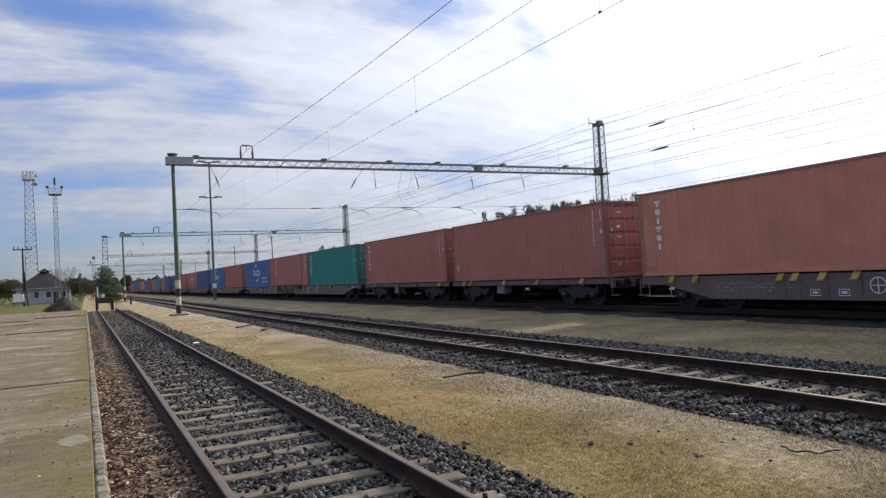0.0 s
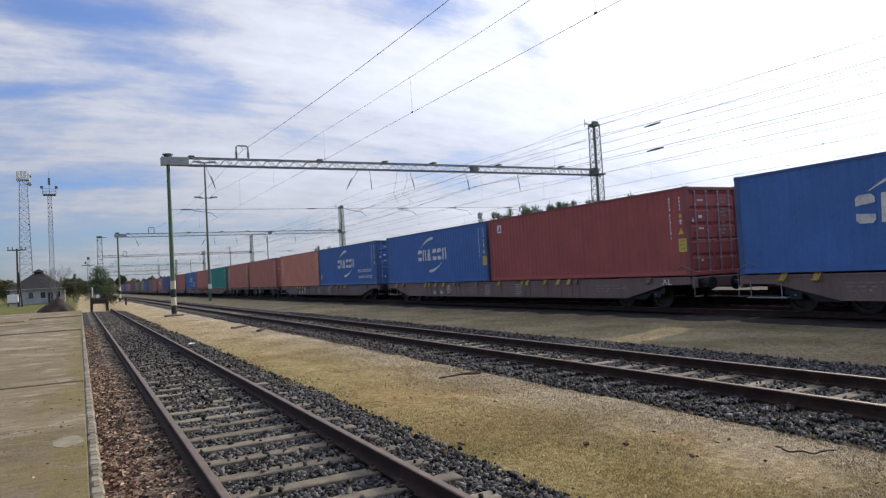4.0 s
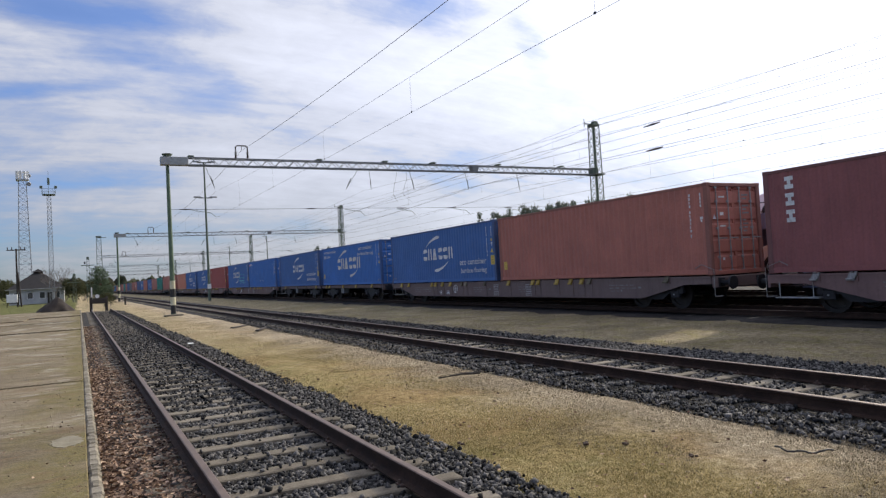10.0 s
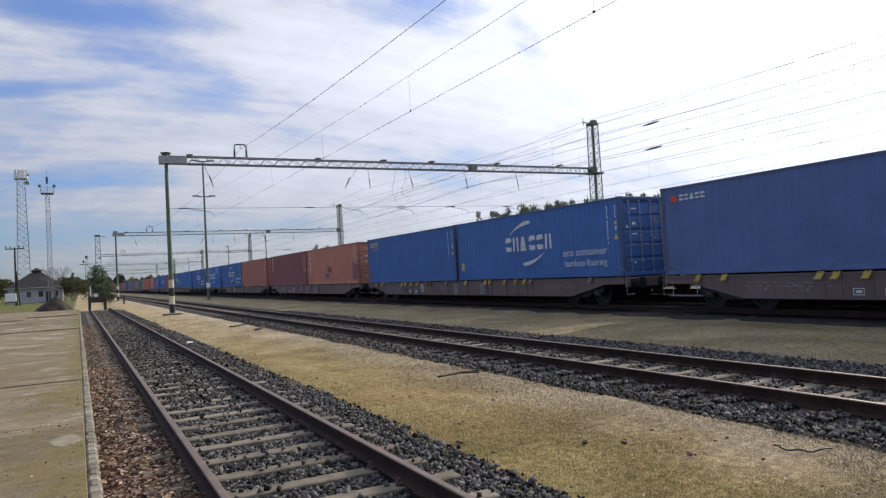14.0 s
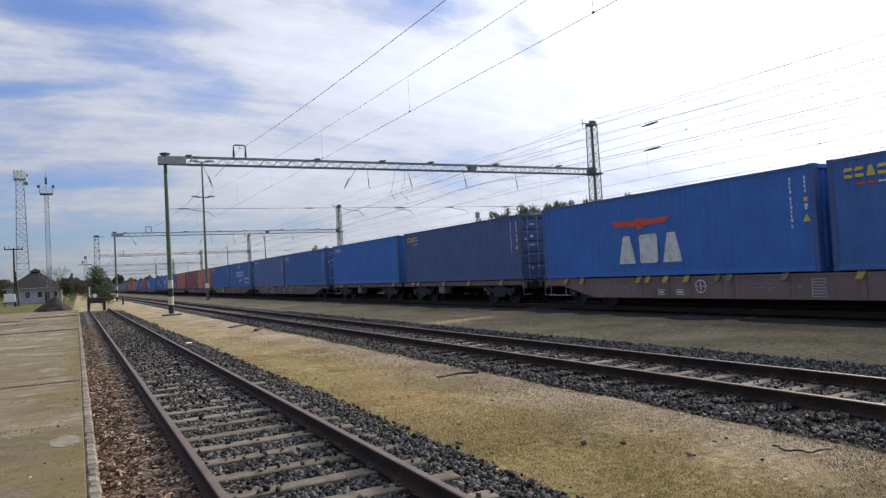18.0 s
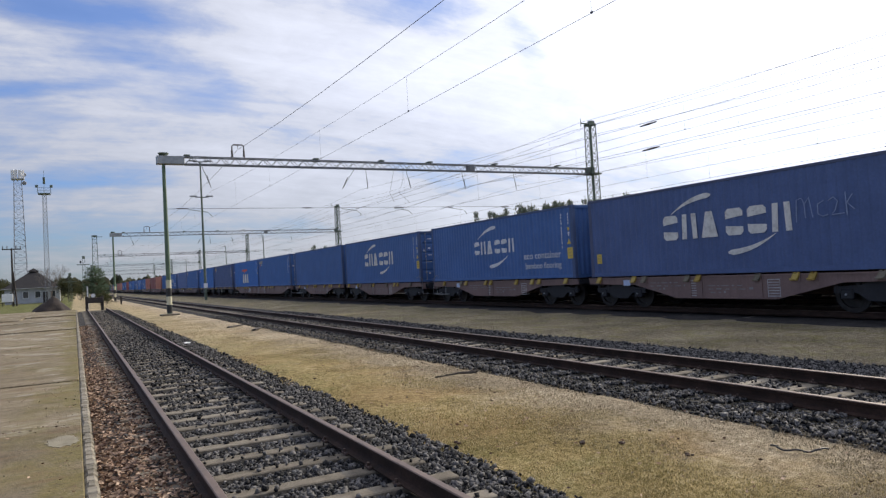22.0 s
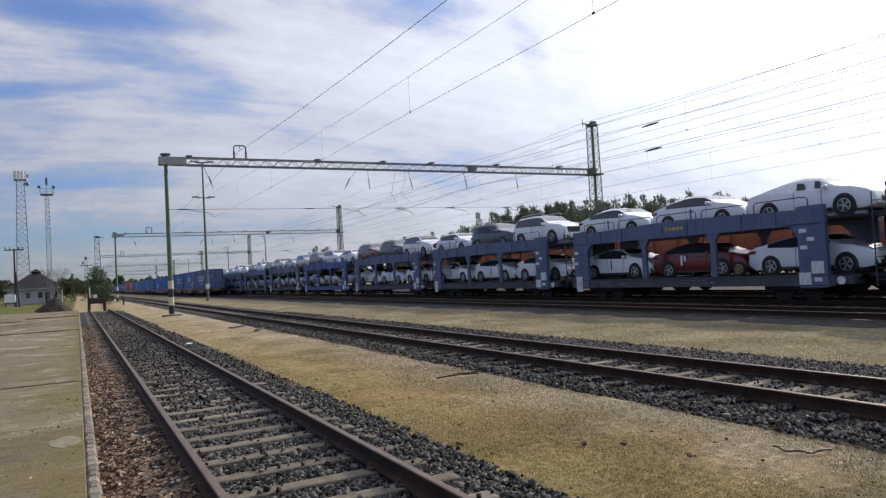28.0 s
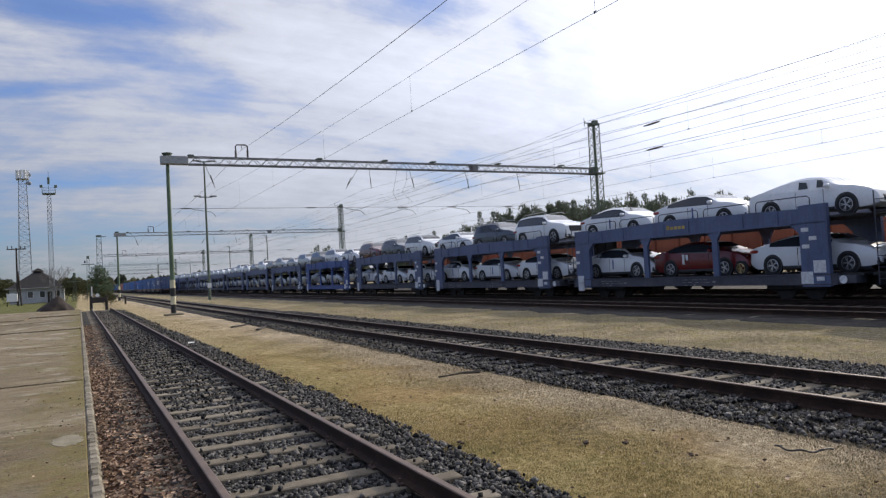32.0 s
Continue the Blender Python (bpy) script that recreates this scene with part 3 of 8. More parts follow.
ballast_bed("ballast_bed", X1, -30, 69.5, 0.16, 3.15, -0.185, "dark crushed stone bed under the siding beside the platform")
ballast_bed("ballast_bed", X2, -40, 520, 6.72, 10.75, -0.195, "dark crushed stone bed under the second track")
ballast_bed("ballast_bed", X3 + 2.0, -60, 600, X3 - 2.2, X5 + 7.5, -0.19, "dark crushed stone bed under the main running lines")
build_track("track_1", X1, -30, 69.4, -28.015, 0.645, 32, "rusty siding rails on pale concrete sleepers ending at a buffer stop", 69)
build_track("track_2", X2, -40, 520, -39.7, 0.645, 30, "rusty rails on pale concrete sleepers in dark ballast", 110)
build_track("track_3", X3, -60, 600, -4.0, 0.60, 0, "main line rails under the moving container train", 60, -0.215)
build_track("track_4", X4, -60, 600, -4.0, 0.60, 0, "main line rails under the parked car train", 40)
build_track("track_5", X5, -60, 600, -4.0, 0.60, 0, "rails behind the car train with parked wagons", -10)


# ---- platform ----
def platform_material():
    m = M["concrete"]
    nt = m.node_tree
    b = nt.nodes["Principled BSDF"]
    base = b.inputs["Base Color"].links[0].from_socket
    tc = nt.nodes.new("ShaderNodeTexCoord")

    def nz(scale, stretch, detail=7.0, rough=0.68, warp=0.6):
        mp, n = nt.nodes.new("ShaderNodeMapping"), nt.nodes.new("ShaderNodeTexNoise")
        mp.inputs["Scale"].default_value = stretch
        nt.links.new(tc.outputs["Object"], mp.inputs[0])
        nt.links.new(mp.outputs[0], n.inputs["Vector"])
        n.inputs["Scale"].default_value, n.inputs["Detail"].default_value = scale, detail
        n.inputs["Roughness"].default_value, n.inputs["Distortion"].default_value = rough, warp
        return n.outputs[0]
    worn = ramp(nt, nz(0.55, (0.8, 1.3, 1)), [(0.54, (0, 0, 0)), (0.60, (1, 1, 1))])
    col = mixed(nt, maths(nt, "MULTIPLY", worn, 0.8), base, (0.38, 0.345, 0.27))
    dark = ramp(nt, nz(1.6, (0.5, 2.2, 1)), [(0.50, (0, 0, 0)), (0.66, (1, 1, 1))])
    col = mixed(nt, maths(nt, "MULTIPLY", dark, 0.85), col, (0.090, 0.068, 0.034))
    sep = nt.nodes.new("ShaderNodeSeparateXYZ")
    nt.links.new(tc.outputs["Object"], sep.inputs[0])
    edge = nt.nodes.new("ShaderNodeMapRange")
    nt.links.new(sep.outputs[0], edge.inputs[0])
    edge.inputs[1].default_value, edge.inputs[2].default_value = -0.95, -0.05
    moss = ramp(nt, maths(nt, "ADD", nz(1.1, (1, 0.5, 1)), maths(nt, "MULTIPLY", edge.outputs[0], 0.22)), [(0.56, (0, 0, 0)), (0.74, (1, 1, 1))])
    col = mixed(nt, maths(nt, "MULTIPLY", moss, 0.8), col, (0.150, 0.122, 0.036))
    crumbs = ramp(nt, nz(13.0, (0.55, 2.3, 1)), [(0.50, (0, 0, 0)), (0.64, (1, 1, 1))])
    col = mixed(nt, maths(nt, "MULTIPLY", crumbs, 0.8), col, (0.075, 0.06, 0.035))
    specks = ramp(nt, nz(48.0, (0.7, 1.5, 1), 4.0), [(0.55, (0, 0, 0)), (0.68, (1, 1, 1))])
    col = mixed(nt, maths(nt, "MULTIPLY", specks, 0.5), col, (0.33, 0.275, 0.18))
    brown = ramp(nt, nz(0.9, (0.6, 1.8, 1), 8.0, 0.72, 1.2), [(0.52, (0, 0, 0)), (0.66, (1, 1, 1))])
    col = mixed(nt, maths(nt, "MULTIPLY", brown, 0.65), col, (0.16, 0.105, 0.055))
    grain = ramp(nt, nz(75.0, (0.8, 1.2, 1), 3.0, 0.7, 0.0), [(0.40, (0.55, 0.54, 0.52)), (0.60, (1.4, 1.4, 1.4))])
    col = mixed(nt, 0.8, col, grain, "MULTIPLY")
    nt.links.new(col, b.inputs["Base Color"])


platform_material()


def build_platform():
    p = thing("platform", "worn concrete platform slabs with mossy stains and open joints", "platform", kind="structure")
    rng = random.Random(4)
    joints = [-30.0, -25.0, -20.2, -15.2, -10.2, -5.2, -0.2, 4.9, 9.77, 14.6, 19.6, 24.6, 29.6, 34.6, 39.6, 44.6, 49.6, 54.6, 59.6, 64.6, 69.6]
    cols = [(-3.02, 0.026), (-6.05, -3.03), (-9.08, -6.06)]
    for a, b in zip(joints, joints[1:]):
        for x0, x1 in cols:
            s = Shape().box(x0 + 0.007, x1 - 0.007, a + 0.008, b - 0.008, -0.20, 0.0, 0.010)
            part("slab", s, M["concrete"], p, at=pose(0, 0, rng.uniform(-0.008, 0.004), rng.uniform(-0.05, 0.05), rng.uniform(-0.1, 0.1), 0))
    k = thing("kerb", "row of worn pale kerb stones along the platform edge", "kerb", kind="structure")
    ms = []
    for half in (0.104, 0.158):
        for i in range(5):
            s = Shape().box(-0.056, 0.056, -half, half, -0.26, 0.0, 0.020 + 0.007 * (i % 3))
            ms.append(s.mesh("kerb_stone", M["kerb"]))
    y = -9.1
    while y < 69.3:
        part("kerb_stone", ms[rng.randrange(5) + (0 if 1 < y < 26 else 5)], None, k, at=pose(0.073 + rng.uniform(-0.004, 0.004), y, 0.004 + rng.uniform(-0.004, 0.004), rng.uniform(-0.6, 0.6), rng.uniform(-1, 1), rng.uniform(-0.8, 0.8)))
        y += 0.212 if 1 < y < 26 else 0.322
    return p


build_platform()
M["pale_cement"] = material("pale cement patch", [(0.14, 0.120, 0.078), (0.205, 0.178, 0.120), (0.27, 0.238, 0.168)], scale=6, fine=50, rough=0.95, bump=0.4)


def build_patches():
    """Thin ragged skins of pale cement beside the open joints."""
    rng = random.Random(8)
    for x, y, wx, wy in ((-0.17, 8.80, 0.17, 0.34), (-0.27, 17.7, 0.28, 1.0)):
        n = 44
        rim = [(x + wx * math.cos(a) * k, y + wy * math.sin(a) * k) for a, k in ((6.2832 * i / n, rng.uniform(0.80, 1.06)) for i in range(n))]
        solid("cement_patch", Shape().prism(rim, -0.02, 0.008, "z"), M["pale_cement"], "thin pale cement patch on the platform slabs", "cement patch", "cement patches", kind="structure")


build_patches()


# ---- containers ----
CL, CW, CH = 12.192, 2.438, 2.896
ZB = 1.076


def corrugated(n, length, depth, z0, z1, x):
    """A trapezoid-ribbed sheet along y at -x side, ribs upright."""
    s, pitch, pts = Shape(), length / n, []
    for i in range(n):
        y = -length / 2 + i * pitch
        pts += [(0.0, y), (0.0, y + pitch * 0.26), (depth, y + pitch * 0.50), (depth, y + pitch * 0.76)]
    pts.append((0.0, length / 2))
    vs = [(x + d, y, z) for d, y in pts for z in (z0, z1)]
    fs = [(2 * i, 2 * i + 2, 2 * i + 3, 2 * i + 1) for i in range(len(pts) - 1)]
    s.add(vs, fs)
    return s


_cont = {}
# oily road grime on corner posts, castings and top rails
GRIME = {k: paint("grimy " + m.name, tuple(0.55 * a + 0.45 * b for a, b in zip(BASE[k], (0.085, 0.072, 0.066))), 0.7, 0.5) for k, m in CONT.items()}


def container_meshes(colour):
    if colour in _cont:
        return _cont[colour]
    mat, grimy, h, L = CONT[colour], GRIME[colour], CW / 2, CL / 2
    d = {}
    d["side_wall"] = corrugated(44, CL - 0.30, 0.026, 0.15, CH - 0.09, -h + 0.008).mesh("side_wall", mat)
    far = corrugated(44, CL - 0.30, -0.026, 0.15, CH - 0.09, h - 0.008)
    d["far_wall"] = far.mesh("side_wall", mat)
    roof = Shape()
    roof.box(-h + 0.03, h - 0.03, -L + 0.05, L - 0.05, CH - 0.05, CH - 0.02)
    for i in range(40):
        y = -L + 0.35 + i * (CL - 0.7) / 39
        roof.box(-h + 0.1, h - 0.1, y - 0.05, y + 0.05, CH - 0.02, CH - 0.005)
    d["roof"] = roof.mesh("roof", mat)
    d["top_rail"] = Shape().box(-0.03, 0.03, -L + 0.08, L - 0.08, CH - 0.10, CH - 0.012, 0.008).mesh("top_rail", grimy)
    d["bottom_rail"] = Shape().box(-0.025, 0.025, -L + 0.08, L - 0.08, 0.02, 0.17, 0.008).mesh("bottom_rail", mat)
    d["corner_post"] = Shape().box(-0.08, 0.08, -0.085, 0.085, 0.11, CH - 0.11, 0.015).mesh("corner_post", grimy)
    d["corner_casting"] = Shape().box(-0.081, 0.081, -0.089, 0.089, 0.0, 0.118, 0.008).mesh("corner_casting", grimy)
    fw = Shape()
    w, line = (CW - 0.32) / 9, []
    for i in range(9):
        x = -h + 0.16 + i * w
        line += [(x, L - 0.09), (x + w * 0.25, L - 0.09), (x + w * 0.5, L - 0.05), (x + w * 0.75, L - 0.05)]
    fw.prism(line + [(h - 0.16, L - 0.09), (h - 0.16, L - 0.11), (-h + 0.16, L - 0.11)], 0.12, CH - 0.1, "z")
    fw.box(-h + 0.16, h - 0.16, L - 0.12, L, CH - 0.13, CH - 0.02).box(-h + 0.16, h - 0.16, L - 0.12, L, 0.0, 0.14)
    d["front_wall"] = fw.mesh("front_wall", mat)
    door = Shape()
    w = CW / 2 - 0.165
    for i in range(5):
        z = 0.16 + i * (CH - 0.34) / 5
        hh = (CH - 0.34) / 5
        door.prism([(0.0, z), (-0.04, z + 0.05), (-0.04, z + hh - 0.12), (0.0, z + hh - 0.07), (0.0, z + hh), (0.03, z + hh), (0.03, z)], 0.0, w, "x")
    door.box(0, w, -0.035, 0.03, 0.13, 0.19).box(0, w, -0.035, 0.03, CH - 0.20, CH - 0.13).box(0, 0.05, -0.035, 0.03, 0.13, CH - 0.13).box(w - 0.05, w, -0.035, 0.03, 0.13, CH - 0.13)
    d["door"] = door.mesh("door", mat)
    rod = Shape().rod((0, -0.075, 0.06), (0, -0.075, CH - 0.06), 0.019, n=8)
    for z in (0.13, 0.55, 1.45, 2.3, CH - 0.15):
        rod.box(-0.05, 0.05, -0.085, -0.035, z - 0.035, z + 0.035, 0.006)
    rod.box(0.0, 0.36, -0.10, -0.08, 1.12, 1.16, 0.004)
    d["locking_rod"] = rod.mesh("locking_rod", M["galv"], True)
    lab = Shape()
    for x, z, w_, h_ in ((0.40, 2.42, 0.26, 0.05), (0.42, 1.86, 0.16, 0.10), (0.40, 1.50, 0.24, 0.05), (0.43, 0.45, 0.10, 0.08)):
        lab.box(x, x + w_, -0.043, -0.0405, z, z + h_)
    lab.prism([(0.10, 1.74), (0.24, 1.74), (0.17, 1.90)], -0.043, -0.0405, "y")
    d["door_label"] = lab.mesh("door_label", M["white_mark"])
    lab = Shape()
    for i, w_ in enumerate((0.30, 0.22, 0.0, 0.28, 0.20, 0.30, 0.0, 0.16, 0.26, 0.22, 0.18)):
        if w_:
            lab.box(0.40, 0.40 + w_, -0.043, -0.0405, 2.48 - i * 0.115, 2.535 - i * 0.115)
    d["door_print"] = lab.mesh("door_print", M["dim_mark"])
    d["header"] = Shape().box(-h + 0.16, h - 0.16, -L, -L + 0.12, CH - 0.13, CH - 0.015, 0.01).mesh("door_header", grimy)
    d["door_sill"] = Shape().box(-h + 0.16, h - 0.16, -L, -L + 0.12, 0.0, 0.13, 0.01).mesh("door_sill", mat)
    _cont[colour] = d
    return d


def block_row(y, z, width, height, count, gaps, face=-CW / 2 - 0.003, looks=""):
    """Plain shapes in a row on the side wall, starting y metres behind the leading end: slabs, or by a letter of looks
    two stacked bars (b), two uprights (u) or a wedge (w)."""
    out = []
    space = 0.26 if looks else 0.40 if height > 0.4 else 0.3
    unit = width / (count + space * (count - 1) + sum(g for _, g in gaps))
    c = CL / 2 - y
    for i in range(count):
        a, b, z0, z1 = c - unit, c, z - height / 2, z + height / 2
        w, h, sh = b - a, z1 - z0, Shape()
        kind = looks[i] if looks else "s"
        if kind == "b":
            k = h * 0.12
            polys = [[(a, z0 + k), (a + k, z0), (b - k, z0), (b, z0 + k), (b, z0 + h * 0.36), (a, z0 + h * 0.30)], [(a, z1 - h * 0.30), (b, z1 - h * 0.38), (b, z1 - k), (b - k, z1), (a + k, z1), (a, z1 - k)]]
        elif kind == "u":
            polys = [[(a, z0), (a + w * 0.30, z0), (a + w * 0.36, z1), (a + w * 0.06, z1)], [(b - w * 0.30, z0), (b, z0), (b - w * 0.06, z1), (b - w * 0.36, z1)]]
        elif kind == "w":
            polys = [[(a, z0), (b, z0), (b - w * 0.30, z1), (a + w * 0.30, z1)]]
        else:
            k = h * 0.06
            polys = [[(a + k, z0), (b - k, z0), (b, z0 + k), (b, z1 - k), (b - k, z1), (a + k, z1), (a, z1 - k), (a, z0 + k)]]
        for poly in polys:
            sh.prism(poly, face - 0.002, face, "x")
        out.append(sh)
        c -= unit * (1 + space) + unit * dict(gaps).get(i, 0)
    return out


def blocks(c, row, mat, label):
    for s in row:
        part("logo_block", s, mat, c, label)


def swoosh(y0, z0, y1, z1, bow, fat):
    """A tapered arc from one point to another."""
    s, n = Shape(), 12
    face = -CW / 2 - 0.003
    a, b = Vector((CL / 2 - y0, z0)), Vector((CL / 2 - y1, z1))
    d = b - a
    nrm = Vector((-d.y, d.x)).normalized()
    up, lo = [], []
    for i in range(n + 1):
        t = i / n
        mid = a + d * t + nrm * bow * 4 * t * (1 - t)
        w = fat * (0.06 + 0.94 * math.sin(math.pi * min(1, t * 0.5 + 0.02)) ** 1.2) * (1 if t < 0.93 else (1 - t) / 0.07 * 0.7 + 0.3)
        up.append(mid + nrm * w / 2)
        lo.append(mid - nrm * w / 2)
    for i in range(n):
        q = [up[i], up[i + 1], lo[i + 1], lo[i]]
        s.add([(face - 0.003, p.x, p.y) for p in q], [(0, 1, 2, 3)])
    return s


def add_mark(c, kind):
    """Painted marks on the side that faces the platform."""
    face = -CW / 2 - 0.006

    def words(text, y, z, size, width, mat, name="lettering"):
        me = lettering(text, size, width).copy()
        me.materials.clear()
        me.materials.append(mat)
        part(name, me, None, c, at=pose(face, CL / 2 - y, z))
    W = M["white_mark"]
    if kind in ("line", "line_old", "line_green"):
        mat = W if kind == "line" else M["cream_mark"]
        y0, wd, hh = (4.56, 3.45, 0.62) if kind == "line" else (3.78, 4.68, 0.80)
        if kind == "line_green":
            y0, wd, hh = 3.6, 3.7, 0.72
        blocks(c, block_row(y0, 1.55, wd, hh, 6, [(2, 0.22)], looks="buwbbu"), mat, "white logo shape")
        part("logo_arc", swoosh(y0 + 0.35, 1.98, y0 + 2.0, 2.46, -0.12, 0.17), mat, c, "white logo arc")
        part("logo_arc", swoosh(y0 + wd - 0.5, 1.12, y0 + wd - 2.15, 0.64, -0.12, 0.17), mat, c, "white logo arc")
    if kind == "eco":
        words("eco container", 8.72, 0.86, 0.42, 2.62, W)
        words("bamboo flooring", 8.82, 0.45, 0.36, 2.5, W)
    if kind == "eco_top":
        words("advanced container", 0.55, 2.45, 0.30, 2.9, M["cream_mark"])
        words("light steel", 0.55, 2.10, 0.30, 1.5, M["cream_mark"])
        words("eco container", 8.2, 2.40, 0.36, 2.5, M["cream_mark"])
        words("bamboo flooring", 8.0, 2.02, 0.34, 2.9, M["cream_mark"])
    if kind == "eco_green":
        words("eco container", 7.3, 1.10, 0.38, 2.5, M["teal_mark"])
        words("bamboo flooring", 7.35, 0.72, 0.34, 2.4, M["teal_mark"])
        s, f0 = Shape(), -CW / 2 - 0.006
        a, b, z0, z1 = CL / 2 - 7.1, CL / 2 - 10.15, 0.55, 1.55
        s.box(f0 - 0.003, f0, b, a, z1 - 0.03, z1).box(f0 - 0.003, f0, b, a, z0, z0 + 0.03).box(f0 - 0.003, f0, a - 0.03, a, z0, z1).box(f0 - 0.003, f0, b, b + 0.03, z0, z1)
        part("logo_frame", s, M["teal_mark"], c, "pale teal frame")
    if kind == "column":
        f0 = -CW / 2 - 0.003
        for i in range(6):
            z = 2.56 - i * 0.29
            sh = Shape().box(f0 - 0.004, f0, CL / 2 - 0.96, CL / 2 - 0.85, z - 0.2, z)
            if i % 3 == 0:
                sh.box(f0 - 0.004, f0, CL / 2 - 1.04, CL / 2 - 0.96, z - 0.08, z).box(f0 - 0.004, f0, CL / 2 - 0.85, CL / 2 - 0.77, z - 0.08, z)
            elif i % 3 == 1:
                sh.box(f0 - 0.004, f0, CL / 2 - 1.02, CL / 2 - 0.96, z - 0.2, z - 0.03).box(f0 - 0.004, f0, CL / 2 - 0.85, CL / 2 - 0.79, z - 0.17, z)
            blocks(c, [sh], W, "white logo block")
    if kind == "three":
        f0 = -CW / 2 - 0.003
        for i in range(3):
            z, a = 2.66 - i * 0.46, CL / 2 - 0.95
            blocks(c, [Shape().box(f0 - 0.004, f0, a, a + 0.26, z - 0.34, z - 0.22).box(f0 - 0.004, f0, a, a + 0.26, z - 0.11, z).box(f0 - 0.004, f0, a + 0.08, a + 0.18, z - 0.22, z - 0.11)], W, "white logo block")
    if kind in ("five_white", "five_yellow"):
        y0 = 0.45
        if kind == "five_white":
            blocks(c, block_row(y0, 2.48, 0.28, 0.2, 1, []), M["red_mark"], "red logo badge")
            y0 += 0.36
        if kind == "five_white":
            blocks(c, block_row(y0, 2.5, 1.05, 0.19, 5, [], looks="bbwbb"), W, "small logo shape")
        else:
            blocks(c, block_row(y0, 2.47, 1.35, 0.26, 5, [], looks="bbwbb"), M["yellow_mark"], "small logo shape")
        if kind == "five_yellow":
            blocks(c, block_row(0.75, 2.18, 0.5, 0.06, 2, []), M["red_mark"], "red logo bars")
            blocks(c, block_row(1.3, 2.18, 0.5, 0.05, 2, []), W, "white caption bars")
    if kind == "wing":
        blocks(c, block_row(4.55, 0.95, 2.95, 0.98, 3, [], looks="wsw"), M["cream_mark"], "white logo shape")
        f0, m0 = -CW / 2 - 0.003, CL / 2 - 5.65
        s = Shape().prism([(m0 + 1.45, 1.98), (m0 + 1.2, 1.78), (m0 + 0.25, 1.75), (m0, 1.60), (m0 - 0.25, 1.75), (m0 - 1.2, 1.78), (m0 - 1.45, 1.98), (m0 - 0.25, 1.96), (m0, 2.04), (m0 + 0.25, 1.96)], f0 - 0.004, f0, "x")
        part("logo_wing", s, M["red_mark"], c, "red winged shape")
    if kind == "scrawl":
        # thin chalk strokes of a hand-written m, c, 2 and k
        strokes = (((0, -0.43), (0.03, 0.17), (0.18, 0.21), (0.25, 0.06), (0.27, -0.34)), ((0.27, 0.05), (0.39, 0.21), (0.48, -0.34)), ((0.80, 0.08), (0.63, 0.0), (0.63, -0.26), (0.76, -0.33), (0.90, -0.30)),
                   ((0.93, 0.06), (1.07, 0.14), (1.18, 0.02), (1.10, -0.20), (1.0, -0.32), (1.34, -0.30)), ((1.39, 0.23), (1.41, -0.36)), ((1.58, 0.17), (1.42, -0.04), (1.60, -0.22)))
        s = Shape()
        for line in strokes:
            s.tube([(face - 0.004, CL / 2 - 8.6 - u, 1.78 + v) for u, v in line], 0.013, 5)
        part("lettering", s, M["dim_chalk"], c, "thin pale hand-written chalk scrawl")
    if kind == "scrapes":
        # two small plates and pale upright scratches
        sh, f0 = Shape(), -CW / 2 - 0.003
        for u, z in ((5.55, 0.62), (6.75, 0.58)):
            sh.box(f0 - 0.003, f0, CL / 2 - u - 0.11, CL / 2 - u, z, z + 0.13)
        part("small_plate", sh, W, c, "two small white plates")
        sh = Shape()
        for u, z, h in ((1.5, 1.35, 0.5), (2.05, 1.3, 0.3), (4.3, 1.15, 0.75), (3.6, 1.5, 0.25), (8.6, 1.45, 0.28), (7.2, 1.9, 0.2)):
            sh.box(f0 - 0.002, f0, CL / 2 - u - 0.016, CL / 2 - u, z, z + h)
        part("scratches", sh, M["dim_chalk"], c, "pale upright scratches in the paint")
    if kind == "badge":
        blocks(c, block_row(0.78, 2.40, 0.36, 0.36, 1, []), W, "white square badge")
        f0 = -CW / 2 - 0.008
        part("logo_leaf", Shape().prism([(CL / 2 - 0.84, 2.28), (CL / 2 - 1.06, 2.30), (CL / 2 - 1.04, 2.52)], f0 - 0.003, f0, "x"), CONT["grey"], c, "dark leaf on the badge")
    if kind == "patches":
        f0 = -CW / 2 - 0.002
        for y0, y1, z0, z1 in ((0.30, 1.35, 0.52, 0.84), (-0.30, 0.60, 0.92, 1.34), (-5.95, -4.95, 0.3, 1.5)):
            part("repair_patch", Shape().box(f0 - 0.003, f0, y0, y1, z0, z1), CONT["maroon"], c, "darker repainted repair patch")


_code = {}


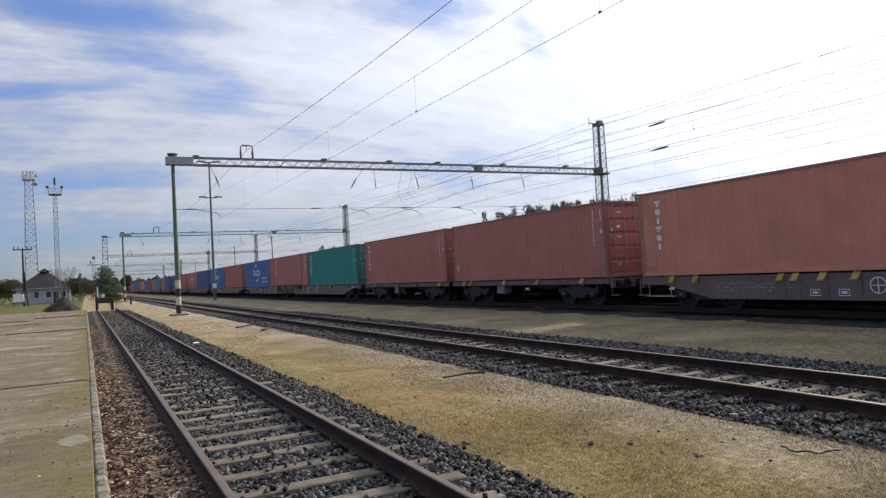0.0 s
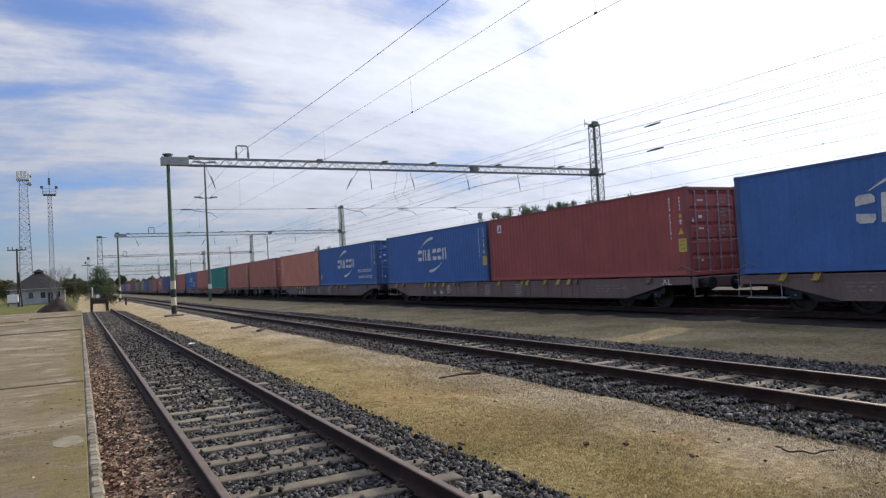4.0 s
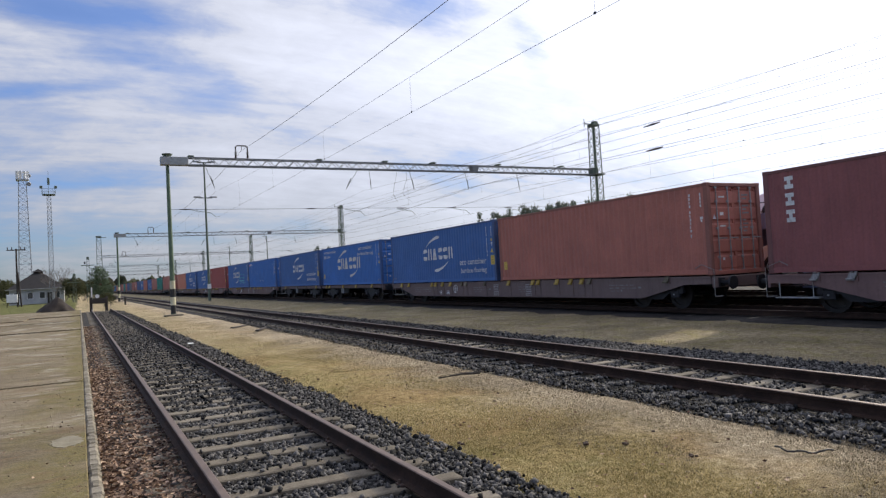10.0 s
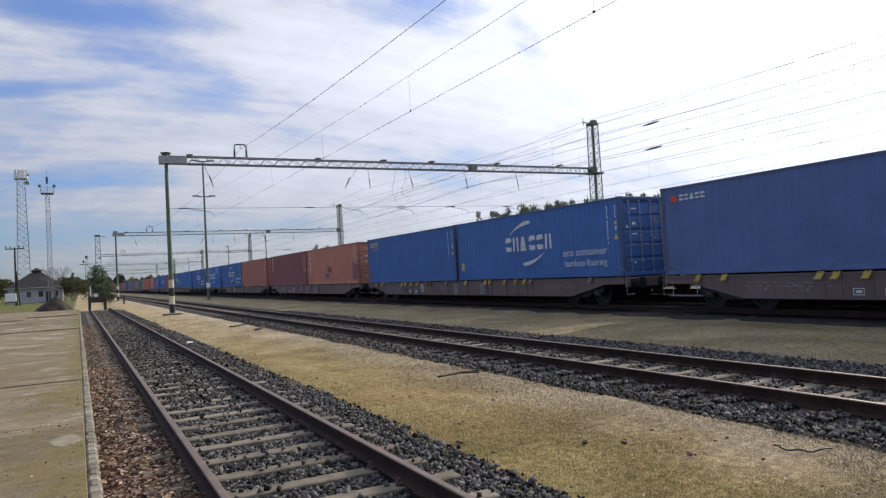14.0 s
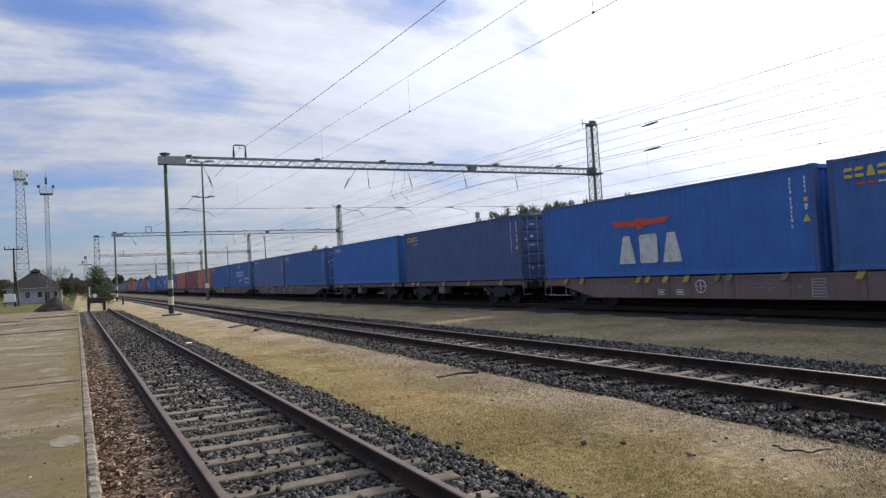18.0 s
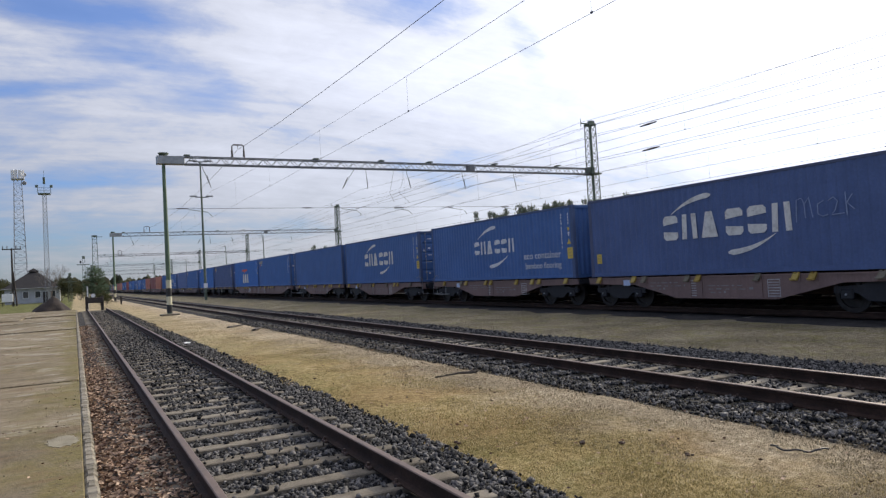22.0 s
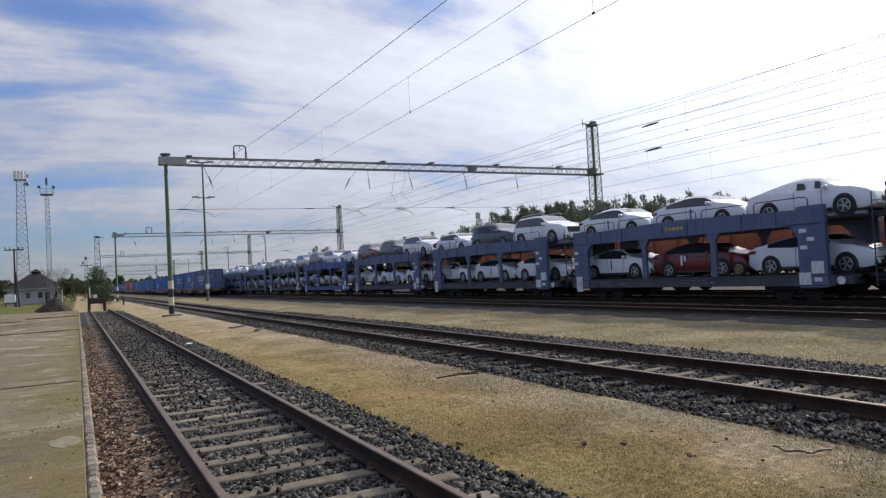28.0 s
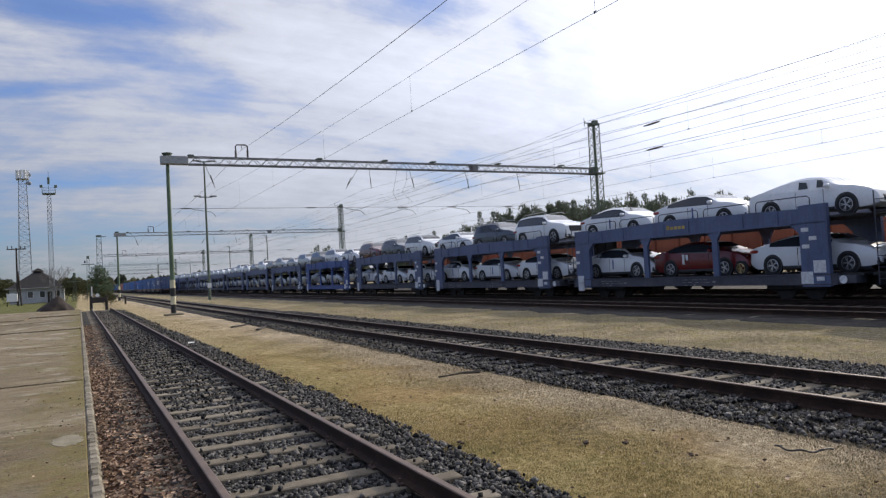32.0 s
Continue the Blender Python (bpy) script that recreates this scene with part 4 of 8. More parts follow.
def add_codes(c, mask, hazard, yellow):
    """Number bars, hazard triangle and yellow plates at the trailing end of the side."""
    f0 = -CW / 2 - 0.004
    if "bars" not in _code:
        s, e = Shape(), -CL / 2 - 0.27
        for i in range(11):
            z, k = 2.60 - i * 0.118 - 0.07 * (i > 3) - 0.05 * (i > 9), 0.012 * (i % 3)
            s.box(f0 - 0.003, f0, e + 0.955 + k, e + 1.015, z - 0.088, z)
        _code["bars"] = s.mesh("number_bars", M["white_mark"])
        s = Shape()
        for i in range(4):
            s.box(f0 - 0.003, f0, e + 0.525, e + 0.575, 2.5 - i * 0.118, 2.59 - i * 0.118)
        s.box(f0 - 0.003, f0, e + 0.49, e + 0.60, 1.76, 1.84).box(f0 - 0.003, f0, e + 0.52, e + 0.58, 1.68, 1.75)
        _code["type"] = s.mesh("type_bars", M["white_mark"])
        _code["tri"] = Shape().prism([(e + 0.43, 1.36), (e + 0.67, 1.36), (e + 0.55, 1.57)], f0 - 0.003, f0, "x").box(f0 - 0.003, f0, e + 0.49, e + 0.61, 1.90, 2.02).mesh("hazard_triangle", M["yellow_mark"])
        _code["plate"] = Shape().box(f0 - 0.004, f0, e + 0.35, e + 0.68, 0.78, 1.22).mesh("yellow_plate", M["yellow_mark"])
        _code["plate_print"] = Shape().box(f0 - 0.007, f0 - 0.005, e + 0.41, e + 0.62, 0.86, 0.93).box(f0 - 0.007, f0 - 0.005, e + 0.41, e + 0.62, 0.98, 1.05).box(f0 - 0.007, f0 - 0.005, e + 0.41, e + 0.62, 1.1, 1.16).mesh("plate_print", M["yellow"])
    if mask:
        part("number_bars", _code["bars"], None, c, "white number bars")
        part("type_bars", _code["type"], None, c, "white type bars")
    if hazard:
        part("hazard_triangle", _code["tri"], None, c, "yellow hazard triangle")
    if yellow in ("rear", "both"):
        p = part("yellow_plate", _code["plate"], None, c, "yellow plate")
        part("plate_print", _code["plate_print"], None, p)
    if yellow == "low":
        p = part("yellow_plate", _code["plate"], None, c, "small yellow plate", at=pose(0, 0, 0.72) @ Matrix.Diagonal((1, 1, 0.5, 1)))
        part("plate_print", _code["plate_print"], None, p)
    if yellow in ("front", "both"):
        p = part("yellow_plate", _code["plate"], None, c, "yellow plate", at=pose(0, 9.97, -0.12) @ Matrix.Diagonal((1, 0.75, 0.8, 1)))
        part("plate_print", _code["plate_print"], None, p)


def build_container(colour, marks, codes, label, doors=True, plain=False):
    c = thing("shipping_container", label, "shipping container", "containers on the train")
    d, h, L = container_meshes(colour), CW / 2, CL / 2
    part("side_wall", d["side_wall"], None, c)
    part("side_wall", d["far_wall"], None, c)
    part("roof", d["roof"], None, c)
    part("front_wall", d["front_wall"], None, c)
    for sx in (-1, 1):
        part("top_rail", d["top_rail"], None, c, at=pose(sx * (h - 0.032), 0, 0))
        part("bottom_rail", d["bottom_rail"], None, c, at=pose(sx * (h - 0.03), 0, 0))
        for sy in (-1, 1):
            part("corner_post", d["corner_post"], None, c, at=pose(sx * (h - 0.081), sy * (L - 0.089), 0))
            for z in () if plain else (0.0, CH - 0.118):
                part("corner_casting", d["corner_casting"], None, c, at=pose(sx * (h - 0.081), sy * (L - 0.089), z))
    if doors:
        part("door_header", d["header"], None, c)
        part("door_sill", d["door_sill"], None, c)
        for k in (0, 1):
            dr = part("door", d["door"], None, c, at=pose(-h + 0.16 + k * (h - 0.162), -L + 0.10, 0))
            if not plain:
                tagged(part("door_label" if k == 0 else "door_print", d["door_label" if k == 0 else "door_print"], None, dr, "small white labels"), kind="stuff")
            for x in () if plain else (0.26, 0.78):
                part("locking_rod", d["locking_rod"], None, dr, "galvanised locking rod", at=pose(x, 0, 0))
    else:
        part("front_wall", d["front_wall"], None, c, at=pose(0, 0, 0, 0, 0, 180))
    for k in marks:
        add_mark(c, k)
    add_codes(c, *codes)
    return c


# ---- container wagons ----
def wheel_mesh():
    prof = [(0.0, -0.05), (0.09, -0.05), (0.10, -0.02), (0.36, -0.01), (0.38, -0.06), (0.46, -0.065), (0.465, 0.04), (0.49, 0.05), (0.485, 0.075), (0.37, 0.075), (0.35, 0.03), (0.10, 0.03), (0.0, 0.03)]
    return Shape().lathe(prof, (0, 0, 0), "x", 22).mesh("wheel", M["wheel"], True)


WHEEL_ME = wheel_mesh()


def bogie_mesh():
    s = Shape()
    for sx in (-1, 1):
        x = sx * 1.02
        s.prism([(-1.25, 0.50), (-0.62, 0.50), (-0.35, 0.30), (0.35, 0.30), (0.62, 0.50), (1.25, 0.50), (1.25, 0.66), (0.5, 0.72), (0.35, 0.80), (-0.35, 0.80), (-0.5, 0.72), (-1.25, 0.66)], x - 0.06, x + 0.06, "x")
        for sy in (-0.9, 0.9):
            s.box(x - 0.10, x + 0.10, sy - 0.17, sy + 0.17, 0.34, 0.62, 0.03)
            s.rod((x, sy - 0.28, 0.56), (x, sy - 0.28, 0.76), 0.07, n=8).rod((x, sy + 0.28, 0.56), (x, sy + 0.28, 0.76), 0.07, n=8)
    s.box(-1.0, 1.0, -0.25, 0.25, 0.52, 0.88, 0.04)
    for sy in (-0.9, 0.9):
        s.rod((-0.75, sy, 0.46), (0.75, sy, 0.46), 0.085, n=8)
    n = len(s.f)
    # worn bright caps on the axle boxes
    for sy in (-0.9, 0.9):
        s.rod((-1.155, sy, 0.47), (-1.11, sy, 0.47), 0.022, 0.032, n=8)
    me = s.mesh("bogie", M["steel_dark"])
    me.materials.append(M["galv"])
    for p in me.polygons[n:]:
        p.material_index = 1
    return me


BOGIE_ME = bogie_mesh()


def add_bogie(w, y):
    b = part("bogie", BOGIE_ME, None, w, "dark cast bogie", at=pose(0, y, 0))
    for sy in (-0.9, 0.9):
        for sx in (-1, 1):
            part("wheel", WHEEL_ME, None, b, at=pose(sx * 0.75, sy, 0.46, 0, 0, 0 if sx > 0 else 180))


def buffer_mesh():
    s = Shape().rod((0, 0, 0), (0, 0.42, 0), 0.09, n=10).rod((0, 0.42, 0), (0, 0.46, 0), 0.22, 0.20, n=14).box(-0.14, 0.14, -0.03, 0.02, -0.14, 0.14, 0.01)
    return s.mesh("buffer", M["steel_dark"], True)


BUFFER_ME = buffer_mesh()
def spigot_mesh(mat):
    """A folding spigot hanging on the side beam: a slanted plate with two ears and a hinge pin."""
    s = Shape().prism([(-0.05, -0.19), (0.15, -0.19), (0.05, 0.0), (-0.15, 0.0)], -0.055, 0.0, "x")
    s.box(-0.05, 0.0, -0.03, 0.04, 0.0, 0.035, 0.008).box(-0.05, 0.0, -0.14, -0.075, 0.0, 0.035, 0.008)
    s.rod((-0.07, -0.06, -0.15), (-0.07, 0.14, -0.15), 0.018, n=6)
    return s.mesh("spigot", mat)


SPIGOT_ME, GREY_SPIGOT_ME = spigot_mesh(M["yellow"]), spigot_mesh(M["kerb"])


def marking_mesh():
    s, rng = Shape(), random.Random(8)
    for row, n in ((0, 5), (1, 6), (2, 3)):
        y = -rng.uniform(0, 0.15)
        for i in range(n):
            w = rng.uniform(0.06, 0.30)
            s.box(-0.004, 0, y - w, y, 0.17 - row * 0.105, 0.17 + rng.choice((0.022, 0.035, 0.06)) - row * 0.105)
            y -= w + rng.uniform(0.05, 0.16)
    return s.mesh("number_bars", M["dim_mark"])


def table_mesh():
    """A ladder of thin bars between two uprights."""
    s = Shape()
    for i in range(7):
        s.box(-0.004, 0, -0.40 + 0.02 * (i % 3), 0, 0.02 - i * 0.078, 0.045 - i * 0.078)
    s.box(-0.004, 0, -0.02, 0.0, -0.46, 0.04).box(-0.004, 0, -0.40, -0.385, -0.46, 0.04)
    return s.mesh("load_table", M["pale_mark"])


def box_sign_mesh():
    s = Shape()
    for a, b, c, d in ((0, -0.3, 0.16, 0.18), (0, -0.3, 0, 0.02), (0, -0.02, 0, 0.18), (-0.28, -0.3, 0, 0.18), (-0.07, -0.23, 0.06, 0.12)):
        s.box(-0.004, 0, b, a, c, d)
    return s.mesh("sign_frame", M["white_mark"])


MARK_ME, TABLE_ME, SIGN_ME = marking_mesh(), table_mesh(), box_sign_mesh()
HAND_WHEEL_ME = Shape().tube([(-0.02, 0.2 * math.cos(t * math.pi / 8), 0.2 * math.sin(t * math.pi / 8)) for t in range(17)], 0.014, 5).rod((-0.02, -0.2, 0), (-0.02, 0.2, 0), 0.012, n=5).rod((-0.02, 0, -0.2), (-0.02, 0, 0.2), 0.012, n=5).mesh("hand_brake_wheel", M["white_mark"])

PALE_SPIGOT_ME = GREY_SPIGOT_ME.copy()
PALE_SPIGOT_ME.materials.clear()
PALE_SPIGOT_ME.materials.append(M["dim_mark"])


# places of the folding spigots along each kind of wagon
_half = (CL + 0.12) / 2
SPIGOTS = {"long": (10.9, 9.9, 6.85, 6.4, 5.6, 4.7, 3.5, 3.05, 1.2, -0.9, -2.8, -3.2, -4.5, -5.4, -6.1, -6.55, -10.5),
           "belly": [c + y for c in (-_half, _half) for y in (5.2, 3.4, 2.9, 1.0, 0.55, -1.6, -2.8, -3.3, -5.1)],
           "flat": [c + y for c in (-_half, _half) for y in (4.6, 3.9, 0.8, -1.9, -4.9)]}


def build_wagon(kind, paintname):
    """kind: long (deep side beams end to end), flat (two short coupled flats), belly (two fish-bellied halves)."""
    mat = M[paintname]
    looks = {"long": "long brown container wagon with deep side beams and bogies", "flat": "thin-framed twin flat container wagon on bogies", "belly": "rust-brown articulated container wagon with bellied side beams"}
    w = thing("container_wagon", looks[kind], "freight wagon", "wagons of the container train")
    hw, top = 1.20, ZB - 0.03
    face = -hw - 0.064
    half = CL + 0.12
    if kind == "long":
        H = half
        prof = [(-H, top), (H, top), (H, top - 0.24), (H - 1.1, top - 0.26), (H - 3.0, 0.34), (-H + 3.0, 0.34), (-H + 1.1, top - 0.26), (-H, top - 0.24)]
        frames = [prof]
        bogies = [-H + 2.55, H - 2.55]
    else:
        g = 0.33 if kind == "flat" else 0.40
        frames, bogies = [], []
        for sy in (-1, 1):
            c, H = sy * (CL / 2 + g), CL / 2 + (0.10 if kind == "flat" else 0.05)
            if kind == "flat":
                frames.append([(c - H, top), (c + H, top), (c + H, top - 0.20), (c - H, top - 0.20)])
                bogies += [c - H + 2.1, c + H - 2.1]
            else:
                frames.append([(c - H, top), (c + H, top), (c + H, top - 0.22), (c + H - 2.4, top - 0.26), (c + H - 4.3, 0.34), (c - H + 4.3, 0.34), (c - H + 2.4, top - 0.26), (c - H, top - 0.22)])
                bogies += [c - H + 1.5, c + H - 1.5]
    for prof in frames:
        for sx in (-1, 1):
            s = Shape().prism(prof, sx * hw - 0.03, sx * hw + 0.03, "x")
            lo, hi = min(p[0] for p in prof), max(p[0] for p in prof)
            s.box(sx * hw - 0.06, sx * hw + 0.06, lo, hi, top - 0.05, top, 0.0)
            if kind != "flat":
                deep = [p[0] for p in prof if p[1] < 0.4]
                s.box(sx * hw - 0.075, sx * hw + 0.075, min(deep), max(deep), 0.34, 0.375)
            for y in SPIGOTS[kind]:
                if sx < 0 and lo < y < hi:
                    under = top - 0.22 if kind == "flat" or not min(deep) < y < max(deep) else 0.38
                    s.box(-hw - 0.052, -hw - 0.028, y - 0.13, y + 0.10, under, top - 0.05)
            part("side_beam", s, mat, w)
        lo, hi = min(p[0] for p in prof), max(p[0] for p in prof)
        s = Shape().box(-0.22, 0.22, lo, hi, top - 0.34, top - 0.06)
        n = 8
        for i in range(n + 1):
            y = lo + 0.12 + (hi - lo - 0.24) * i / n
            s.box(-hw + 0.04, hw - 0.04, y - 0.09, y + 0.09, top - 0.22, top - 0.04)
        part("centre_beam", s, M["steel_dark"], w)
    ends = [min(p[0] for f in frames for p in f), max(p[0] for f in frames for p in f)]
    for e, sg in zip(ends, (-1, 1)):
        part("end_beam", Shape().box(-hw, hw, min(e, e + sg * 0.09), max(e, e + sg * 0.09), top - 0.36, top - 0.02, 0.015), mat, w)
        for sx in (-0.87, 0.87):
            part("buffer", BUFFER_ME, None, w, at=pose(sx, e + sg * 0.09, top - 0.20, 0, 0, 0 if sg > 0 else 180))
        rail = Shape().tube([(-1.22, e + sg * 0.12, 0.42), (-1.22, e + sg * 0.12, 1.25), (-1.22, e - sg * 0.35, 1.42), (-1.22, e - sg * 0.6, 1.3)], 0.012, 5)
        rail.tube([(-1.22, e + sg * 0.12, 0.42), (-0.85, e + sg * 0.12, 0.42)], 0.02, 5)
        if sg > 0:
            part("step_board", Shape().box(-1.24, -0.92, e - 1.45, e - 0.15, 0.385, 0.42, 0.006).rod((-1.22, e - 1.3, 0.42), (-1.22, e - 1.3, top - 0.2), 0.014, n=5).rod((-1.22, e - 0.3, 0.42), (-1.22, e - 0.3, top - 0.2), 0.014, n=5), M["galv"], w, "pale worn step board")
        part("hand_rail", rail, M["dim_mark"], w, "worn pale hand rail")
    for y in bogies:
        add_bogie(w, y)
    rng = random.Random(len(kind))
    if kind == "long":
        for y, z in ((9.2, 0.62), (7.9, 0.60), (2.4, 0.60), (-1.6, 0.60), (-7.6, 0.62)):
            part("number_bars", MARK_ME, None, w, "white number bars", at=pose(face + 0.03, y, z))
        for y in (0.45, -2.2):
            part("load_table", TABLE_ME, None, w, "white load table", at=pose(face + 0.03, y, 0.86))
        for y in (6.0, 5.2):
            part("sign_frame", SIGN_ME, None, w, at=pose(face + 0.03, y, 0.45))
        part("hand_brake_wheel", HAND_WHEEL_ME, None, w, "white hand brake wheel", at=pose(face + 0.01, 4.15, 0.72))
        if paintname == "wagon_brown":
            me = lettering("XL", 0.36).copy()
            me.materials.clear()
            me.materials.append(M["white_mark"])
            part("lettering", me, None, w, "white stencilled letters", at=pose(face + 0.03, -H + 1.25, 0.80))
    elif kind == "belly":
        for c in (-half / 2, half / 2):
            for y in (0.9, -1.9):
                part("load_table", TABLE_ME, None, w, "white load table", at=pose(face + 0.03, c + y, 0.86))
            part("number_bars", MARK_ME, None, w, "white number bars", at=pose(face + 0.03, c + 0.25, 0.55))
            part("number_bars", MARK_ME, None, w, "white number bars", at=pose(face + 0.03, c + 2.7, 0.66))
            part("data_plate", Shape().box(-0.004, 0, -0.34, 0.0, -0.1, 0.1), M["pale_chalk"], w, "pale blue data plate", at=pose(face + 0.03, c + 3.95, 0.86))
    else:
        for c in (-half / 2, half / 2):
            part("battery_box", Shape().box(-1.16, -0.7, c + 1.0, c + 1.65, 0.45, top - 0.2, 0.03), M["beam_grey"], w, "grey equipment box", at=None)
    for y in SPIGOTS[kind]:
        part("spigot", PALE_SPIGOT_ME if paintname == "wagon_rose" else SPIGOT_ME if rng.random() < 0.75 else GREY_SPIGOT_ME, None, w, "folding container spigot", at=pose(-hw - 0.055, y, top))
    return w


# leading end of each container at the start (m along the track), look, marks, codes (numbers, hazard, yellow plate), doors to the rear
B_, ECO = ["line"], ["line", "eco"]
BLU = "blue corrugated container with a white logo"
TRAIN = [
    ("long", "wagon_brown", [(86.05, "blue", ECO, (1, 0, ""), 1, "blue corrugated container with white logo and lettering"), (73.62, "brown", [], (1, 0, ""), 1, "brown-red corrugated steel container, faded")]),
    ("long", "wagon_brown", [(71.68, "brown", ["column"], (1, 0, ""), 0, "brown-red corrugated container with a column of white blocks"), (59.26, "teal", ["column"], (1, 0, ""), 1, "teal green corrugated container")]),
    ("flat", "wagon_grey", [(45.42, "brown", ["column"], (1, 0, ""), 1, "brown-red corrugated container with a column of white blocks"), (32.42, "brown", [], (1, 0, "front"), 1, "plain brown-red corrugated container, faded")]),
    ("long", "wagon_grey", [(18.46, "orange", ["column"], (1, 1, ""), 1, "orange-brown corrugated container with a column of white blocks"), (6.05, "blue", ECO, (1, 1, "front"), 1, "blue corrugated container with white logo and lettering")]),
    ("long", "wagon_brown", [(-8.05, "blue", B_, (1, 1, "rear"), 1, BLU), (-20.48, "red", ["badge"], (1, 1, "rear"), 1, "dull red corrugated container with a small square badge")]),
    ("long", "wagon_brown", [(-34.54, "blue", ["line_green", "eco_green"], (1, 1, "rear"), 0, "blue corrugated container with white logo and teal framed lettering"), (-47.08, "bright", ["five_white", "scrapes"], (1, 1, ""), 1, "bright blue corrugated container with a small white and red logo")]),
    ("flat", "wagon_grey", [(-61.13, "blue", ECO, (1, 1, "rear"), 0, "blue corrugated container with white logo and lettering"), (-74.3, "bright", ["line_old", "eco_top"], (1, 1, "front"), 1, "bright blue corrugated container with bold white logo")]),
    ("long", "wagon_grey", [(-88.27, "blue", ECO, (1, 1, "rear"), 1, "blue corrugated container with white logo and lettering"), (-100.81, "brown", [], (1, 0, "front"), 1, "plain brown-red corrugated container, faded")]),
    ("long", "wagon_rose", [(-114.99, "maroon", ["three"], (1, 1, "low"), 0, "maroon corrugated container with three white blocks"), (-127.46, "orange", ["column", "patches"], (1, 1, ""), 1, "orange-brown corrugated container with repair patches")]),
    ("long", "wagon_grey", [(-141.56, "blue", ["five_yellow"], (1, 1, ""), 1, "blue corrugated container with a small yellow logo"), (-154.01, "blue", ECO, (1, 1, "front"), 1, "blue corrugated container with white logo and lettering")]),
    ("long", "wagon_grey", [(-168.17, "dusty", ["five_white"], (1, 1, ""), 0, "dusty blue corrugated container with a faded small logo"), (-180.64, "blue", ["five_yellow"], (1, 0, ""), 1, "blue corrugated container with a small yellow logo")]),
    ("flat", "wagon_grey", [(-194.69, "bright", ["five_white"], (0, 0, ""), 0, "bright blue corrugated container with a small white and red logo"), (-207.88, "navy", ["five_yellow"], (1, 1, ""), 1, "dark navy corrugated container with a small yellow logo")]),
    ("long", "wagon_brown", [(-221.76, "bright", ["wing"], (1, 1, ""), 0, "bright blue corrugated container with red winged logo"), (-234.31, "blue", ["five_yellow"], (1, 0, ""), 1, "blue corrugated container with a small yellow logo")]),
    ("belly", "wagon_brown", [(-248.26, "deep", [], (0, 0, ""), 0, "plain dusty blue corrugated container"), (-261.21, "deep", ["line_old"], (1, 1, "rear"), 1, "blue corrugated container with bold white logo")]),
    ("belly", "wagon_brown", [(-275.02, "deep", ECO, (1, 1, "rear"), 0, "blue corrugated container with white logo and lettering"), (-288.17, "navy", ["line_old", "scrawl"], (1, 1, "front"), 1, "faded navy corrugated container with bold white logo and scrawl")]),
]
# wagons further ahead
AHEAD = [("blue", B_, "brown"), ("brown", B_, "navy"), ("grey", [], "brown"), ("brown", [], "navy"), ("brown", [], "teal"), ("blue", [], "maroon"), ("brown", [], "orange"), ("blue", [], "blue"), ("brown", [], "brown")]
TRAIN_X = X3
MOVING = []


def travel(t):
    """Metres that the container train has gone by t seconds: it gathers speed."""
    return 0.0155 + 11.7647 * t + 0.106978 * t ** 2 - 1.10310e-4 * t ** 3 - 2.29218e-6 * t ** 4


def build_train():
    rows = list(TRAIN)
    y = 86.05
    for c1, mk, c2 in AHEAD:
        a = y + 26.49
        rows.append(("long", "wagon_brown", [(a, c1, mk, (0, 0, ""), 1, c1 + " corrugated container far ahead"), (a - 12.43, c2, [], (0, 0, ""), 1, c2 + " corrugated container far ahead")]))
        y = a
    for kind, pn, boxes in rows:
        lo, hi = boxes[1][0] - CL, boxes[0][0]
        w = build_wagon(kind, pn)
        MOVING.append((w, (lo + hi) / 2, 0.0))
        for lead, colour, marks, codes, doors, label in boxes:
            c = build_container(colour, marks, codes, label, bool(doors), lead > 100)
            MOVING.append((c, lead - CL / 2, ZB))


build_train()


def motions():
    times = [0, 2, 4, 6, 8, 10, 12, 14, 16, 18, 20, 22, 24, 26, 28, 30, 32]
    for ob, y, z in MOVING:
        walk(ob, [(t, pose(TRAIN_X, y + travel(t), z)) for t in times])


# ---- overhead line ----
def lattice_beam(x0, x1, z0, z1, d, bays, chord=0.035):
    """A square girder along x with W-bracing on its faces."""
    s = Shape()
    for y in (-d / 2, d / 2):
        for z in (z0, z1):
            s.box(x0, x1, y - chord, y + chord, z - chord, z + chord)
    n = bays
    for i in range(n):
        a, b = x0 + (x1 - x0) * i / n, x0 + (x1 - x0) * (i + 1) / n
        m = (a + b) / 2
        for y in (-d / 2, d / 2):
            s.rod((a, y, z0), (m, y, z1), 0.022, n=4, caps=False).rod((m, y, z1), (b, y, z0), 0.022, n=4, caps=False)
        s.rod((a, -d / 2, z1), (m, d / 2, z1), 0.018, n=4, caps=False).rod((m, d / 2, z0), (b, -d / 2, z0), 0.018, n=4, caps=False)
    return s


